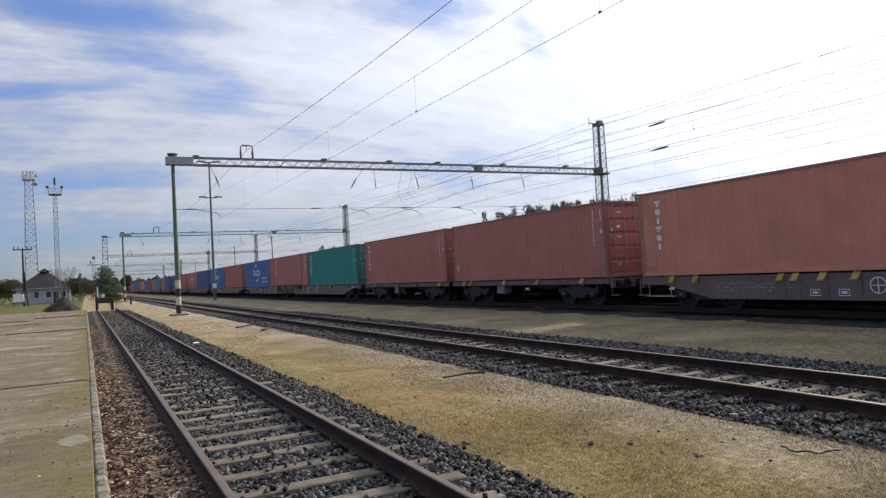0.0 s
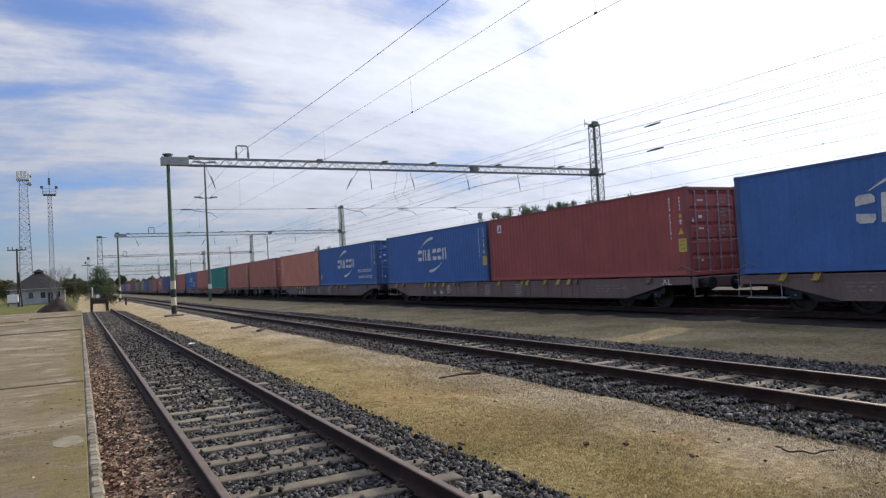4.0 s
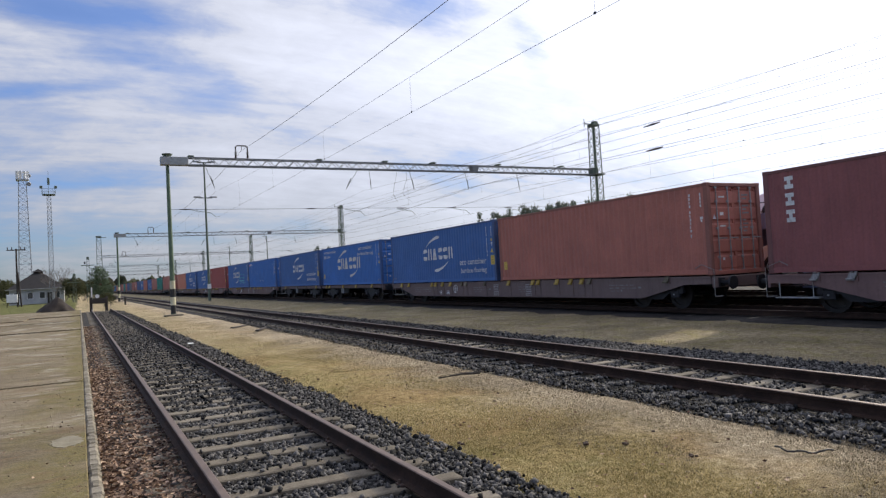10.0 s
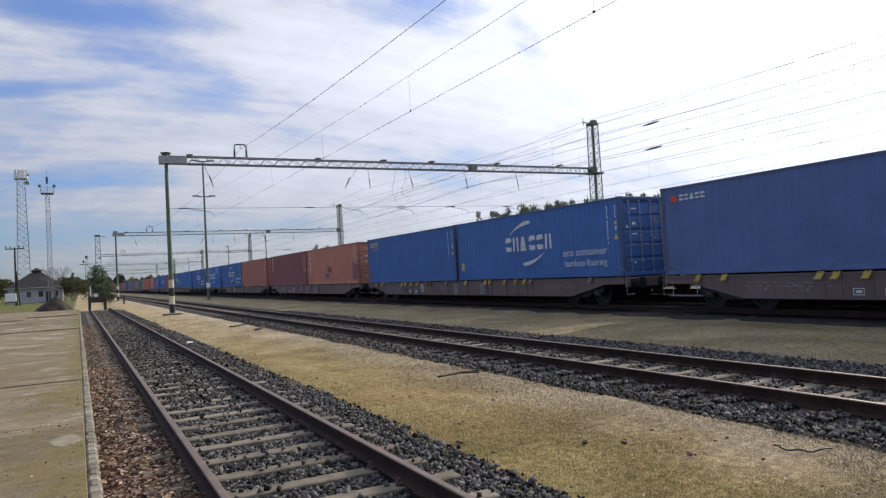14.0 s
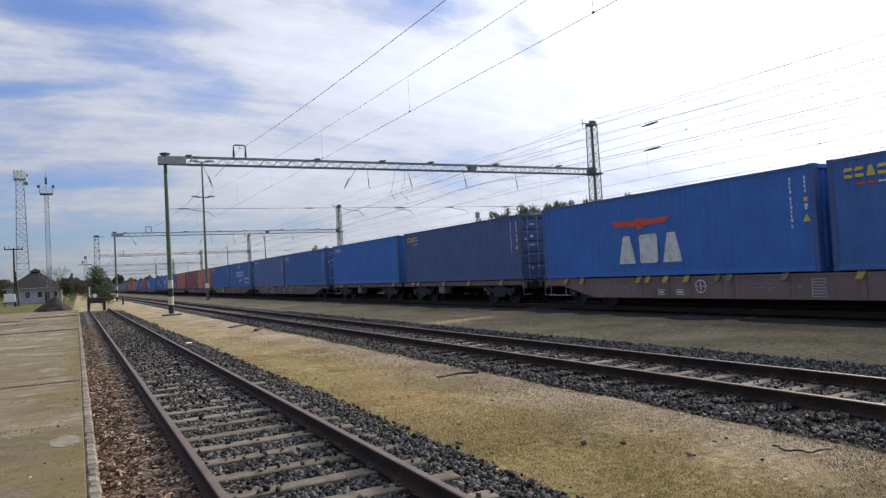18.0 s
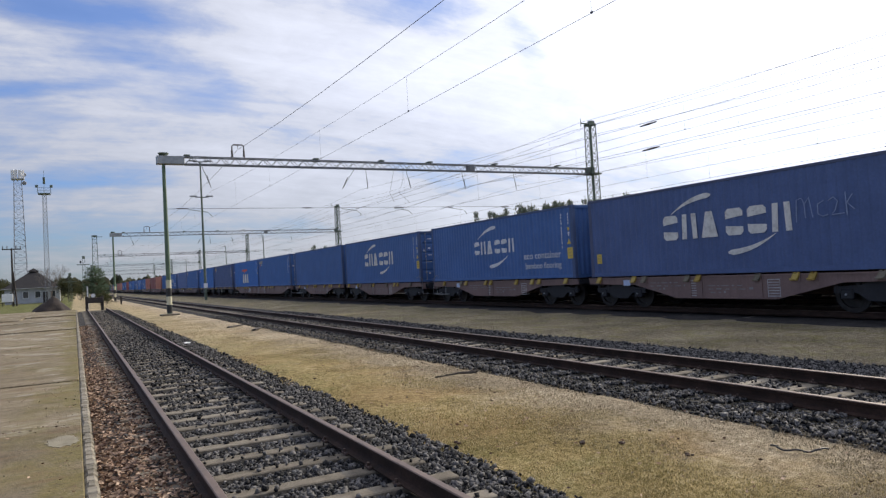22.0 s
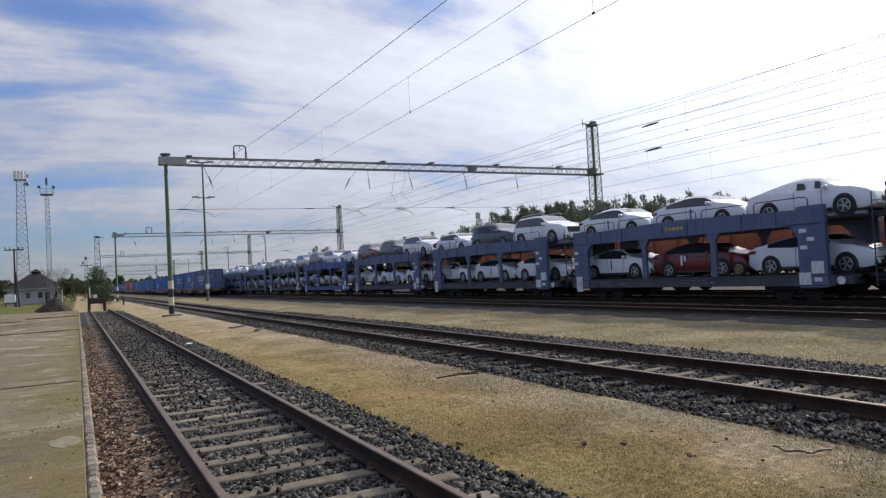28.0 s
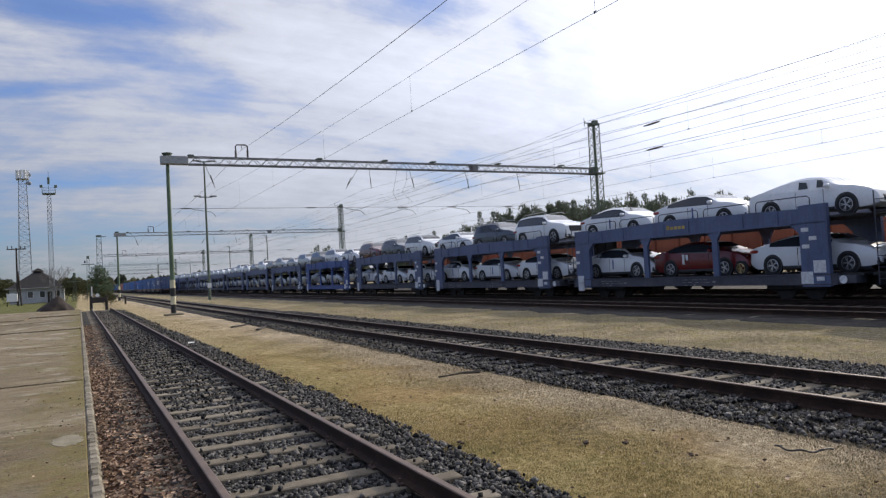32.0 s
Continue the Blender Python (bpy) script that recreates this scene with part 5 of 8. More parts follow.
def lattice_mast(w0, w1, z0, z1, bays, leg=0.05, brace=0.022, cross=False):
    s = Shape()

    def half(z):
        return (w0 + (w1 - w0) * (z - z0) / (z1 - z0)) / 2
    for sx in (-1, 1):
        for sy in (-1, 1):
            s.rod((sx * half(z0), sy * half(z0), z0), (sx * half(z1), sy * half(z1), z1), leg, leg * 0.8, n=4)
    for i in range(bays):
        a, b = z0 + (z1 - z0) * i / bays, z0 + (z1 - z0) * (i + 1) / bays
        ha, hb = half(a), half(b)
        k = 1 if i % 2 else -1
        for sg in (-1, 1):
            s.rod((-ha * k, sg * ha, a), (hb * k, sg * hb, b), brace, n=4, caps=False)
            s.rod((sg * ha, -ha * k, a), (sg * hb, hb * k, b), brace, n=4, caps=False)
            if cross:
                s.rod((ha * k, sg * ha, a), (-hb * k, sg * hb, b), brace, n=4, caps=False)
                s.rod((sg * ha, ha * k, a), (sg * hb, -hb * k, b), brace, n=4, caps=False)
            s.rod((-hb, sg * hb, b), (hb, sg * hb, b), brace, n=4, caps=False)
            s.rod((sg * hb, -hb, b), (sg * hb, hb, b), brace, n=4, caps=False)
    return s


def insulator_mesh(n=5, r=0.095, length=0.45):
    prof, k = [(0.0, 0.0)], n * 2
    for i in range(n):
        a = length * i / n
        prof += [(r * 0.45, a), (r, a + length / n * 0.3), (r * 0.5, a + length / n * 0.8)]
    prof.append((0.0, length))
    return Shape().lathe(prof, (0, 0, 0), "z", 10).mesh("insulator", M["insulator"], True)


INS_ME = insulator_mesh()
ZBEAM = 9.68


def build_portal(y, left_lattice=False, full=True):
    xl, xr = 5.28, 40.3
    p = thing("overhead_line_portal", "steel lattice gantry spanning the tracks on a striped post and tower", "overhead gantry", "overhead line gantries", pose(0, y, 0))
    if not left_lattice:
        part("pole", Shape().lathe([(0.0, -0.1), (0.155, -0.1), (0.15, 1.9), (0.105, 9.42), (0.0, 9.42)], (xl, 0, 0), "z", 14), M["mast_green"], p, "green steel post", smooth=True)
        for i in range(4):
            z = -0.06 + i * 0.52
            part("warning_band", Shape().lathe([(0.166, z), (0.164, z + 0.52)], (xl, 0, 0), "z", 14), M["black_mark"] if i % 2 == 0 else M["cream_band"], p, "black and cream warning band", smooth=True)
        part("footing", Shape().box(xl - 0.55, xl + 0.55, -0.5, 0.5, GROUND - 0.15, -0.12, 0.03), M["sleeper"], p, "concrete footing")
        part("post_head", Shape().box(xl - 0.42, xl + 1.25, -0.30, 0.30, 9.40, 9.92, 0.02), M["galv"], p, "grey plate box at the post head")
        part("post_cap", Shape().lathe([(0.0, 9.92), (0.18, 9.92), (0.30, 10.05), (0.34, 10.12), (0.0, 10.14)], (xl, 0, 0), "z", 14), M["mast_grey"], p, smooth=True)
        x0 = xl + 1.25
    else:
        part("left_tower", lattice_mast(1.4, 0.95, GROUND, 14.6, 16, 0.07, 0.03).box(-0.6, 0.6, -0.5, 0.5, 14.3, 14.6, 0.02).box(-0.4, 1.6, -0.06, 0.06, 14.2, 14.32), M["mast_grey"], p, "green lattice tower", at=pose(4.6, 0, 0))
        x0 = 5.0
    part("beam", lattice_beam(x0, xr - 0.3, ZBEAM - 0.24, ZBEAM + 0.24, 0.5, 36), M["beam_grey"], p, "weathered lattice girder", at=pose(0, 0, 0, 0, 0.15, 0))
    part("beam_joint", Shape().box(27.65, 28.15, -0.29, -0.26, ZBEAM - 0.27, ZBEAM + 0.27, 0.008).box(27.65, 28.15, 0.26, 0.29, ZBEAM - 0.27, ZBEAM + 0.27, 0.008), M["beam_grey"], p, "bolted splice plates", at=pose(0, 0, 0, 0, 0.15, 0))
    part("tower", lattice_mast(0.88, 0.66, GROUND, 13.6, 20, 0.05, 0.018, True), M["mast_grey"], p, "grey-green lattice tower", at=pose(xr, 0, 0))
    part("tower_core", Shape().box(xr - 0.10, xr + 0.06, -0.10, 0.06, 0.0, 13.5), M["mast_green"], p)
    part("tower_top", Shape().box(xr - 0.40, xr + 0.40, -0.36, 0.36, 13.6, 13.78, 0.02).box(xr - 0.1, xr + 0.38, -0.2, 0.2, 13.78, 14.05, 0.02).box(xr - 1.0, xr + 0.3, -0.05, 0.05, 13.75, 13.83).rod((xr - 1.0, 0, 13.5), (xr - 1.0, 0, 14.2), 0.03, n=5), M["mast_grey"], p)
    part("collar", Shape().box(xr - 0.56, xr + 0.56, -0.56, 0.56, 9.30, 9.42, 0.02).box(xr - 0.6, xr + 0.0, -0.30, 0.30, 9.44, 9.95, 0.02), M["mast_grey"], p)
    # hoop with two insulators over the feeder
    hoop = Shape()
    for xx in (9.58, 10.36):
        hoop.rod((xx, 0, ZBEAM + 0.27), (xx, 0, ZBEAM + 0.40), 0.03, n=6)
    hoop.tube([(9.58, 0, 10.42), (9.58, 0, 10.72), (9.68, 0, 10.82), (10.26, 0, 10.82), (10.36, 0, 10.72), (10.36, 0, 10.42)], 0.045, 6)
    hoop.rod((9.97, 0, 10.80), (9.97, 0, 10.55), 0.02, n=5)
    part("feeder_hoop", hoop, M["insulator"], p, "dark hoop carrying the feeder")
    for xx in (9.58, 10.36):
        part("insulator", INS_ME, None, p, at=pose(xx, 0, 10.0))
    for xx in (6.7, 15.3, 20.3, 24.3, 30.2, 36.5):
        part("beam_clamp", Shape().box(xx - 0.18, xx + 0.18, -0.28, 0.28, ZBEAM + 0.27, ZBEAM + 0.36, 0.01), M["mast_grey"], p)
    # hangers and steady arms
    for xx, dx in ((X2, 0.55), (17.2, -1.0), (X3 + 0.6, 0.1), (X4, 0.35), (X5, 0.3), (32.2, 0.25)):
        part("hanger", Shape().rod((xx - dx, 0, ZBEAM - 0.3), (xx, 0, 7.9), 0.016, n=5), M["mast_grey"], p)
        part("insulator", insulator_rod((xx - dx * 0.45, 0, 8.75), (xx - dx * 0.06, 0, 8.0), 0.036), None, p)
    if full:
        for k in (0.0, 0.75):
            pts = [(21.3 + k, 0, ZBEAM - 0.3), (21.0 + k * 1.2, -0.3, 8.6), (20.7 + k, -0.4, 7.6), (21.0 + k * 1.6, -0.5, 6.9)]
            part("jumper_wire", Shape().tube(pts, 0.010, 5), M["wire"], p, "thin hanging jumper wire")
    span = Shape().rod((xl + 0.1, 0, 6.55), (39.7, 0, 6.60), 0.012, n=5)
    part("cross_span", span, M["wire"], p, "thin cross-span wire")
    for xx in (X2, X3, X4, X5, 32.2):
        arm = Shape().tube([(xx - 1.5, 0, 6.50), (xx - 0.3, 0, 6.32), (xx, 0, 6.03)], 0.02, 5)
        part("steady_arm", arm, M["mast_grey"], p)
    for xx in (5.9, 14.2, 21.2, 25.4, 30.6):
        part("insulator", insulator_rod((xx, 0, 6.56), (xx + 0.75, 0, 6.56), 0.045), None, p)
    return p


def insulator_rod(a, b, r=0.05):
    s = Shape()
    a, b = Vector(a), Vector(b)
    n = 10
    for i in range(n):
        k = 0.55 + 0.45 * math.sin(math.pi * (i + 0.5) / n)
        s.rod(a + (b - a) * (i / n), a + (b - a) * ((i + 0.85) / n), r * k, r * k * 0.85, n=8)
    s.rod(a, b, r * 0.6, n=5)
    return s.mesh("insulator", M["insulator"])


M["cream_band"] = material("cream warning paint", [(0.42, 0.38, 0.24), (0.58, 0.54, 0.36), (0.66, 0.62, 0.45)], scale=4, rough=0.6, bump=0.05)
for i, y in enumerate(PORTALS):
    build_portal(y, left_lattice=(i == 2), full=(i == 0))


def catenary(x, spans, zc, zm, sag, drop_pitch, shift=0.0, r=0.0075):
    """Contact wire, carrier wire and droppers over one track; the carrier sags between gantries."""
    w = thing("overhead_wire", "dark overhead contact and carrier wires strung above a track", "overhead wire", "overhead wires")
    for a, b in zip(spans, spans[1:]):
        contact, carrier = Shape(), Shape()
        n = 10
        pts = []
        for i in range(n + 1):
            t = i / n
            y = a + (b - a) * t
            pts.append((x + shift, y, zm - sag * 4 * t * (1 - t) + 0.15))
        carrier.tube(pts, r, 5)
        contact.rod((x + shift, a, zc), (x + shift, b, zc), r, n=4)
        k = int((b - a) / drop_pitch)
        for i in range(1, k):
            t = i / k
            y = a + (b - a) * t
            part("dropper", Shape().rod((x + shift, y, zc), (x + shift, y, zm + 0.15 - sag * 4 * t * (1 - t)), 0.003, n=3, caps=False).box(x + shift - 0.008, x + shift + 0.008, y - 0.03, y + 0.03, zc - 0.01, zc + 0.03), M["wire"], w)
        part("contact_wire", contact, M["wire"], w)
        part("carrier_wire", carrier, M["wire"], w)
    return w


SPANS = [-90.0, -21.0] + PORTALS[:5]
catenary(X2, SPANS, 6.0, 7.55, 0.75, 7.0, r=0.0048)
catenary(X3, SPANS, 6.0, 7.7, 0.75, 7.0, r=0.006)
catenary(X4, SPANS, 6.0, 7.9, 0.75, 9.0)
catenary(X5, SPANS, 6.05, 8.0, 0.8, 9.0)
catenary(32.2, SPANS, 6.1, 8.1, 0.8, 9.0)


def long_wire(pts, r, label, sag=0.9):
    s, line = Shape(), []
    for a, b in zip(pts, pts[1:]):
        a, b = Vector(a), Vector(b)
        line += [a + (b - a) * (i / 12) - Vector((0, 0, sag * 4 * (i / 12) * (1 - i / 12))) for i in range(12)]
    line.append(Vector(pts[-1]))
    s.tube(line, r, 5)
    return solid("overhead_wire", s, M["wire"], label, "overhead wire", "overhead wires")


long_wire([(9.97, y, 10.5) for y in SPANS], 0.011, "thick dark feeder cable hung from gantry hoops", 0.85)
for dx, z in ((-0.9, 13.9), (0.35, 13.7), (-0.3, 12.7)):
    long_wire([(40.3 + dx, y, z) for y in SPANS], 0.011, "thin dark line wire strung between the towers", 0.8)


# ---- new cars on the car train ----
def gloss(name, c, rough=0.25, metal=0.0, coat=0.6):
    m = material(name, [shade(c, 0.93), c, shade(c, 1.05)], scale=1.5, fine=20, rough=rough, metal=metal, bump=0, rough_var=0.05)
    m.node_tree.nodes["Principled BSDF"].inputs["Coat Weight"].default_value = coat
    return m


CAR = {"white": gloss("white car lacquer", (0.74, 0.75, 0.76)), "film": material("matt white transport film", [(0.70, 0.71, 0.73), (0.79, 0.80, 0.81), (0.85, 0.86, 0.86)], scale=3, fine=12, rough=0.6, bump=0.25, bump_scale=6),
       "red": gloss("dark red car lacquer", (0.135, 0.006, 0.009), 0.3, 0.0, 0.25), "grey": gloss("dark grey metallic car lacquer", (0.07, 0.08, 0.10), 0.3, 0.5), "silver": gloss("silver car lacquer", (0.42, 0.43, 0.45), 0.3, 0.6),
       "black": gloss("black car lacquer", (0.012, 0.012, 0.014)), "maroon": gloss("brown red car lacquer", (0.13, 0.03, 0.028))}
M["glass"] = gloss("dark tinted car glass", (0.026, 0.030, 0.038), 0.08, 0.0, 0.3)
M["glass"].node_tree.nodes["Principled BSDF"].inputs["IOR"].default_value = 1.52
M["tyre"] = material("tyre rubber", [(0.010, 0.010, 0.011), (0.017, 0.017, 0.018), (0.026, 0.026, 0.027)], scale=20, rough=0.85, bump=0.1)
M["alloy"] = material("alloy rim", [(0.34, 0.34, 0.35), (0.45, 0.45, 0.46), (0.55, 0.55, 0.56)], scale=10, rough=0.4, metal=0.8, bump=0)
M["brass_rim"] = material("gold spare rim", [(0.34, 0.26, 0.12), (0.44, 0.34, 0.17), (0.5, 0.4, 0.22)], scale=10, rough=0.45, metal=0.6, bump=0)
M["lamp_glass"] = gloss("headlamp glass", (0.07, 0.075, 0.085), 0.1, 0.2, 1.0)
M["tail_red"] = gloss("tail lamp red", (0.25, 0.01, 0.01), 0.2, 0.0, 1.0)
M["trim"] = material("black plastic trim", [(0.014, 0.014, 0.015), (0.022, 0.022, 0.024), (0.032, 0.032, 0.034)], scale=10, rough=0.55, bump=0)
M["white_paint"] = material("white painted metal", [(0.60, 0.60, 0.60), (0.72, 0.72, 0.71), (0.80, 0.80, 0.79)], scale=3, rough=0.6, bump=0.05)
M["carrier"] = material("slate blue wagon paint", [(0.066, 0.088, 0.165), (0.094, 0.120, 0.212), (0.125, 0.152, 0.252)], scale=0.9, fine=14, rough=0.55, bump=0.05, spots=((0.06, 0.045, 0.035), 4.0, 0.70), streak=((0.03, 0.035, 0.05), 0.4))
M["carrier_sill"] = material("dirty dark wagon paint", [(0.040, 0.042, 0.056), (0.068, 0.068, 0.084), (0.10, 0.095, 0.105)], scale=1.2, fine=16, rough=0.75, bump=0.08, spots=((0.075, 0.055, 0.042), 4.0, 0.6), streak=((0.02, 0.02, 0.022), 0.4))
M["carrier_bright"] = material("bright blue wagon paint", [(0.035, 0.065, 0.20), (0.05, 0.09, 0.26), (0.07, 0.11, 0.30)], scale=0.9, fine=14, rough=0.55, bump=0.05, streak=((0.03, 0.035, 0.06), 0.4))
M["rust_wagon"] = paint("orange rust wagon paint", (0.29, 0.098, 0.055), 0.8, 0.5)

# outline points: (distance from the tail, height), tail to nose
SEDAN = dict(L=4.69, W=1.83, top=[(0, 0.62), (0.05, 0.93), (0.35, 1.03), (0.60, 1.06), (1.15, 1.235), (1.75, 1.37), (2.30, 1.395), (2.80, 1.33), (3.42, 1.01), (4.0, 0.92), (4.45, 0.78), (4.64, 0.62), (4.69, 0.45)],
             belt=[(0, 0.62), (0.05, 0.90), (0.35, 0.965), (0.9, 0.98), (2.3, 0.93), (3.3, 0.90), (4.0, 0.83), (4.45, 0.70), (4.64, 0.56), (4.69, 0.42)], win=(0.86, 3.16), axles=(0.98, 3.71), r=0.325)
SUV = dict(L=4.66, W=1.85, top=[(0, 0.75), (0.04, 1.08), (0.22, 1.45), (0.45, 1.58), (1.2, 1.635), (2.0, 1.645), (2.65, 1.57), (3.22, 1.19), (3.7, 1.11), (4.35, 1.02), (4.6, 0.85), (4.66, 0.55)],
           belt=[(0, 0.75), (0.04, 1.02), (0.4, 1.10), (1.2, 1.08), (2.3, 1.04), (3.2, 1.02), (3.7, 0.98), (4.35, 0.88), (4.6, 0.74), (4.66, 0.52)], win=(0.35, 3.10), axles=(0.92, 3.72), r=0.355)


def along(pts, y):
    for (a, p), (b, q) in zip(pts, pts[1:]):
        if y <= b:
            return p + (q - p) * (y - a) / (b - a)
    return pts[-1][1]


def car_shells(spec):
    """Lofted body sheet split into lacquer and glass. The nose points to -y, the origin lies under the middle of the car."""
    L, W, win = spec["L"], spec["W"], spec["win"]
    st = sorted({0.0, 0.03, 0.12, 0.3, 0.5, win[0], 0.9, 1.2, 1.5, 1.8, 2.1, 2.35, 2.6, 2.8, 2.95, win[1] - 0.15, win[1], 3.45, 3.7, 3.95, 4.2, 4.4, 4.52, 4.6, L - 0.02, L})
    rings = []
    for y in st:
        top, belt = along(spec["top"], y), along(spec["belt"], y)
        taper = 1.0 - 0.12 * max(0, (0.5 - y) / 0.5) ** 2 - 0.16 * max(0, (y - (L - 0.75)) / 0.75) ** 2
        hw = W / 2 * taper
        z0 = 0.20 + 0.10 * max(0, (y - (L - 0.35)) / 0.35) + 0.14 * max(0, (0.3 - y) / 0.3)
        z0 = min(z0, belt - 0.05)
        cab = max(0.0, top - belt)
        rw = hw * (0.97 if cab < 0.08 else max(0.66, 0.97 - 0.42 * cab))
        half = [(hw * 0.93, z0), (hw * 0.985, z0 + (belt - z0) * 0.22), (hw, z0 + (belt - z0) * 0.55), (hw * 0.985, z0 + (belt - z0) * 0.85), (hw * 0.965, belt),
                (rw + (hw * 0.965 - rw) * 0.10, belt + cab * 0.80 if cab > 0.08 else belt + cab * 0.5), (rw * 0.88, belt + cab * 0.965), (rw * 0.45, top - 0.008), (0.0, top)]
        ring = [(-x, L / 2 - y, z) for x, z in half] + [(x, L / 2 - y, z) for x, z in reversed(half[:-1])]
        rings.append((y, cab, ring))
    body, side_l, side_r, screen, rear = Shape(), Shape(), Shape(), Shape(), Shape()
    n = len(rings[0][2])
    for (ya, ca, ra), (yb, cb, rb) in zip(rings, rings[1:]):
        for i in range(n - 1):
            q = [ra[i], ra[i + 1], rb[i + 1], rb[i]]
            dest = body
            ym = (ya + yb) / 2
            if win[0] <= ya and yb <= win[1] and min(ca, cb) > 0.05:
                if i == 4:
                    dest = side_l
                elif i == n - 2 - 4:
                    dest = side_r
            slope = abs(along(spec["top"], yb) - along(spec["top"], ya)) / max(0.01, yb - ya)
            if 6 <= i <= n - 2 - 6 and max(ca, cb) > 0.10:
                if slope > 0.30 and ym > L * 0.5 and ya >= 2.55 and yb <= win[1] + 0.16:
                    dest = screen
                elif slope > 0.22 and ym < L * 0.4 and yb <= 1.55 and ya > 0.08:
                    dest = rear
            dest.add(q, [(0, 1, 2, 3)])
    body.add(rings[0][2], [tuple(range(n))]).add(rings[-1][2], [tuple(range(n))])
    bot = [(y, r[0], r[-1]) for y, _, r in rings]
    for (_, a, b), (_, c, d) in zip(bot, bot[1:]):
        body.add([a, b, d, c], [(0, 1, 2, 3)])
    return body, side_l, side_r, screen, rear


def weld(me):
    bm = bmesh.new()
    bm.from_mesh(me)
    bmesh.ops.remove_doubles(bm, verts=bm.verts, dist=0.001)
    bmesh.ops.recalc_face_normals(bm, faces=bm.faces)
    bm.to_mesh(me)
    bm.free()
    me.shade_smooth()
    me.set_sharp_from_angle(angle=radians(32))
    return me


def rim_mesh(r, mat):
    s = Shape().lathe([(r * 0.69, 0.06), (r * 0.70, -0.07), (r * 0.64, -0.08), (r * 0.62, 0.0)], (0, 0, 0), "x", 20)
    s.lathe([(0, -0.075), (r * 0.14, -0.07), (r * 0.15, -0.02), (0, -0.02)], (0, 0, 0), "x", 10)
    for i in range(5):
        for d in (-0.16, 0.16):
            t = 2 * math.pi * i / 5
            a, b = (r * 0.10, t), (r * 0.66, t + d)
            s.rod((-0.055, a[0] * math.cos(a[1]), a[0] * math.sin(a[1])), (-0.06, b[0] * math.cos(b[1]), b[0] * math.sin(b[1])), r * 0.055, r * 0.045, n=4)
    return s.mesh("rim", mat)


_car = {}


def car_meshes(model):
    if model in _car:
        return _car[model]
    spec = SEDAN if model == "sedan" else SUV
    body, sl, sr, sc, rear = car_shells(spec)
    r = spec["r"]
    d = {"spec": spec, "body": body, "sl": weld(sl.mesh("side_window", M["glass"])), "sr": weld(sr.mesh("side_window", M["glass"])), "sc": weld(sc.mesh("windscreen", M["glass"])), "rear": weld(rear.mesh("rear_window", M["glass"]))}
    d["tyre"] = Shape().lathe([(r * 0.68, -0.085), (r * 0.93, -0.10), (r, -0.07), (r, 0.07), (r * 0.9, 0.10), (r * 0.6, 0.09)], (0, 0, 0), "x", 22).mesh("tyre", M["tyre"], True)
    d["rim"] = rim_mesh(r, M["alloy"])
    d["hub"] = Shape().lathe([(0, -0.03), (r * 0.70, -0.03), (r * 0.70, 0.05), (0, 0.05)], (0, 0, 0), "x", 16).mesh("wheel", M["trim"])
    # dark disc painted in for the shade of the wheel well; no opening is cut
    d["arch"] = Shape().lathe([(0, 0.0), (r * 1.17, 0.0), (r * 1.19, 0.05), (r * 1.17, 0.10), (0, 0.10)], (0, 0, 0), "x", 22).mesh("wheel_arch", M["trim"], True)
    L = spec["L"]
    zl = along(spec["belt"], L - 0.35)
    d["lamp"] = Shape().prism([(-L / 2 + 0.12, zl - 0.05), (-L / 2 + 0.20, zl + 0.02), (-L / 2 + 0.62, zl + 0.05), (-L / 2 + 0.55, zl - 0.09)], -0.06, 0.05, "x").mesh("headlamp", M["lamp_glass"])
    d["tail"] = Shape().box(-0.02, 0.02, L / 2 - 0.40, L / 2 - 0.06, 0.78, 0.90, 0.02).mesh("tail_lamp", M["tail_red"])
    d["mirror"] = Shape().box(-0.12, 0.06, -0.08, 0.09, -0.06, 0.07, 0.035)
    gz = 0.0 if model == "sedan" else 0.22
    d["grille"] = Shape().box(-0.58, 0.58, -L / 2 - 0.01, -L / 2 + 0.10 + gz * 0.3, 0.32 + gz, 0.54 + gz * 1.5, 0.04).mesh("grille", M["trim"])
    d["roof_rail"] = Shape().tube([(0, 1.75, 1.60), (0, 1.6, 1.70), (0, 0.2, 1.735), (0, -0.25, 1.72), (0, -0.38, 1.63)], 0.018, 6).mesh("roof_rail", M["alloy"], True)
    d["intake"] = Shape().prism([(-0.16, 0.27), (0.15, 0.25), (0.12, 0.36), (-0.02, 0.45), (-0.15, 0.43)], -0.07, 0.05, "y").mesh("air_intake", M["trim"])
    d["sill"] = Shape().box(-0.012, 0.012, -0.95, 0.98, 0.20, 0.30, 0.008).mesh("sill_trim", M["trim"])
    d["door_gap"] = Shape().box(-0.006, 0.006, -0.006, 0.006, 0.32, along(spec["belt"], L / 2) - 0.02).mesh("door_gap", M["trim"])
    _car[model] = d
    return d


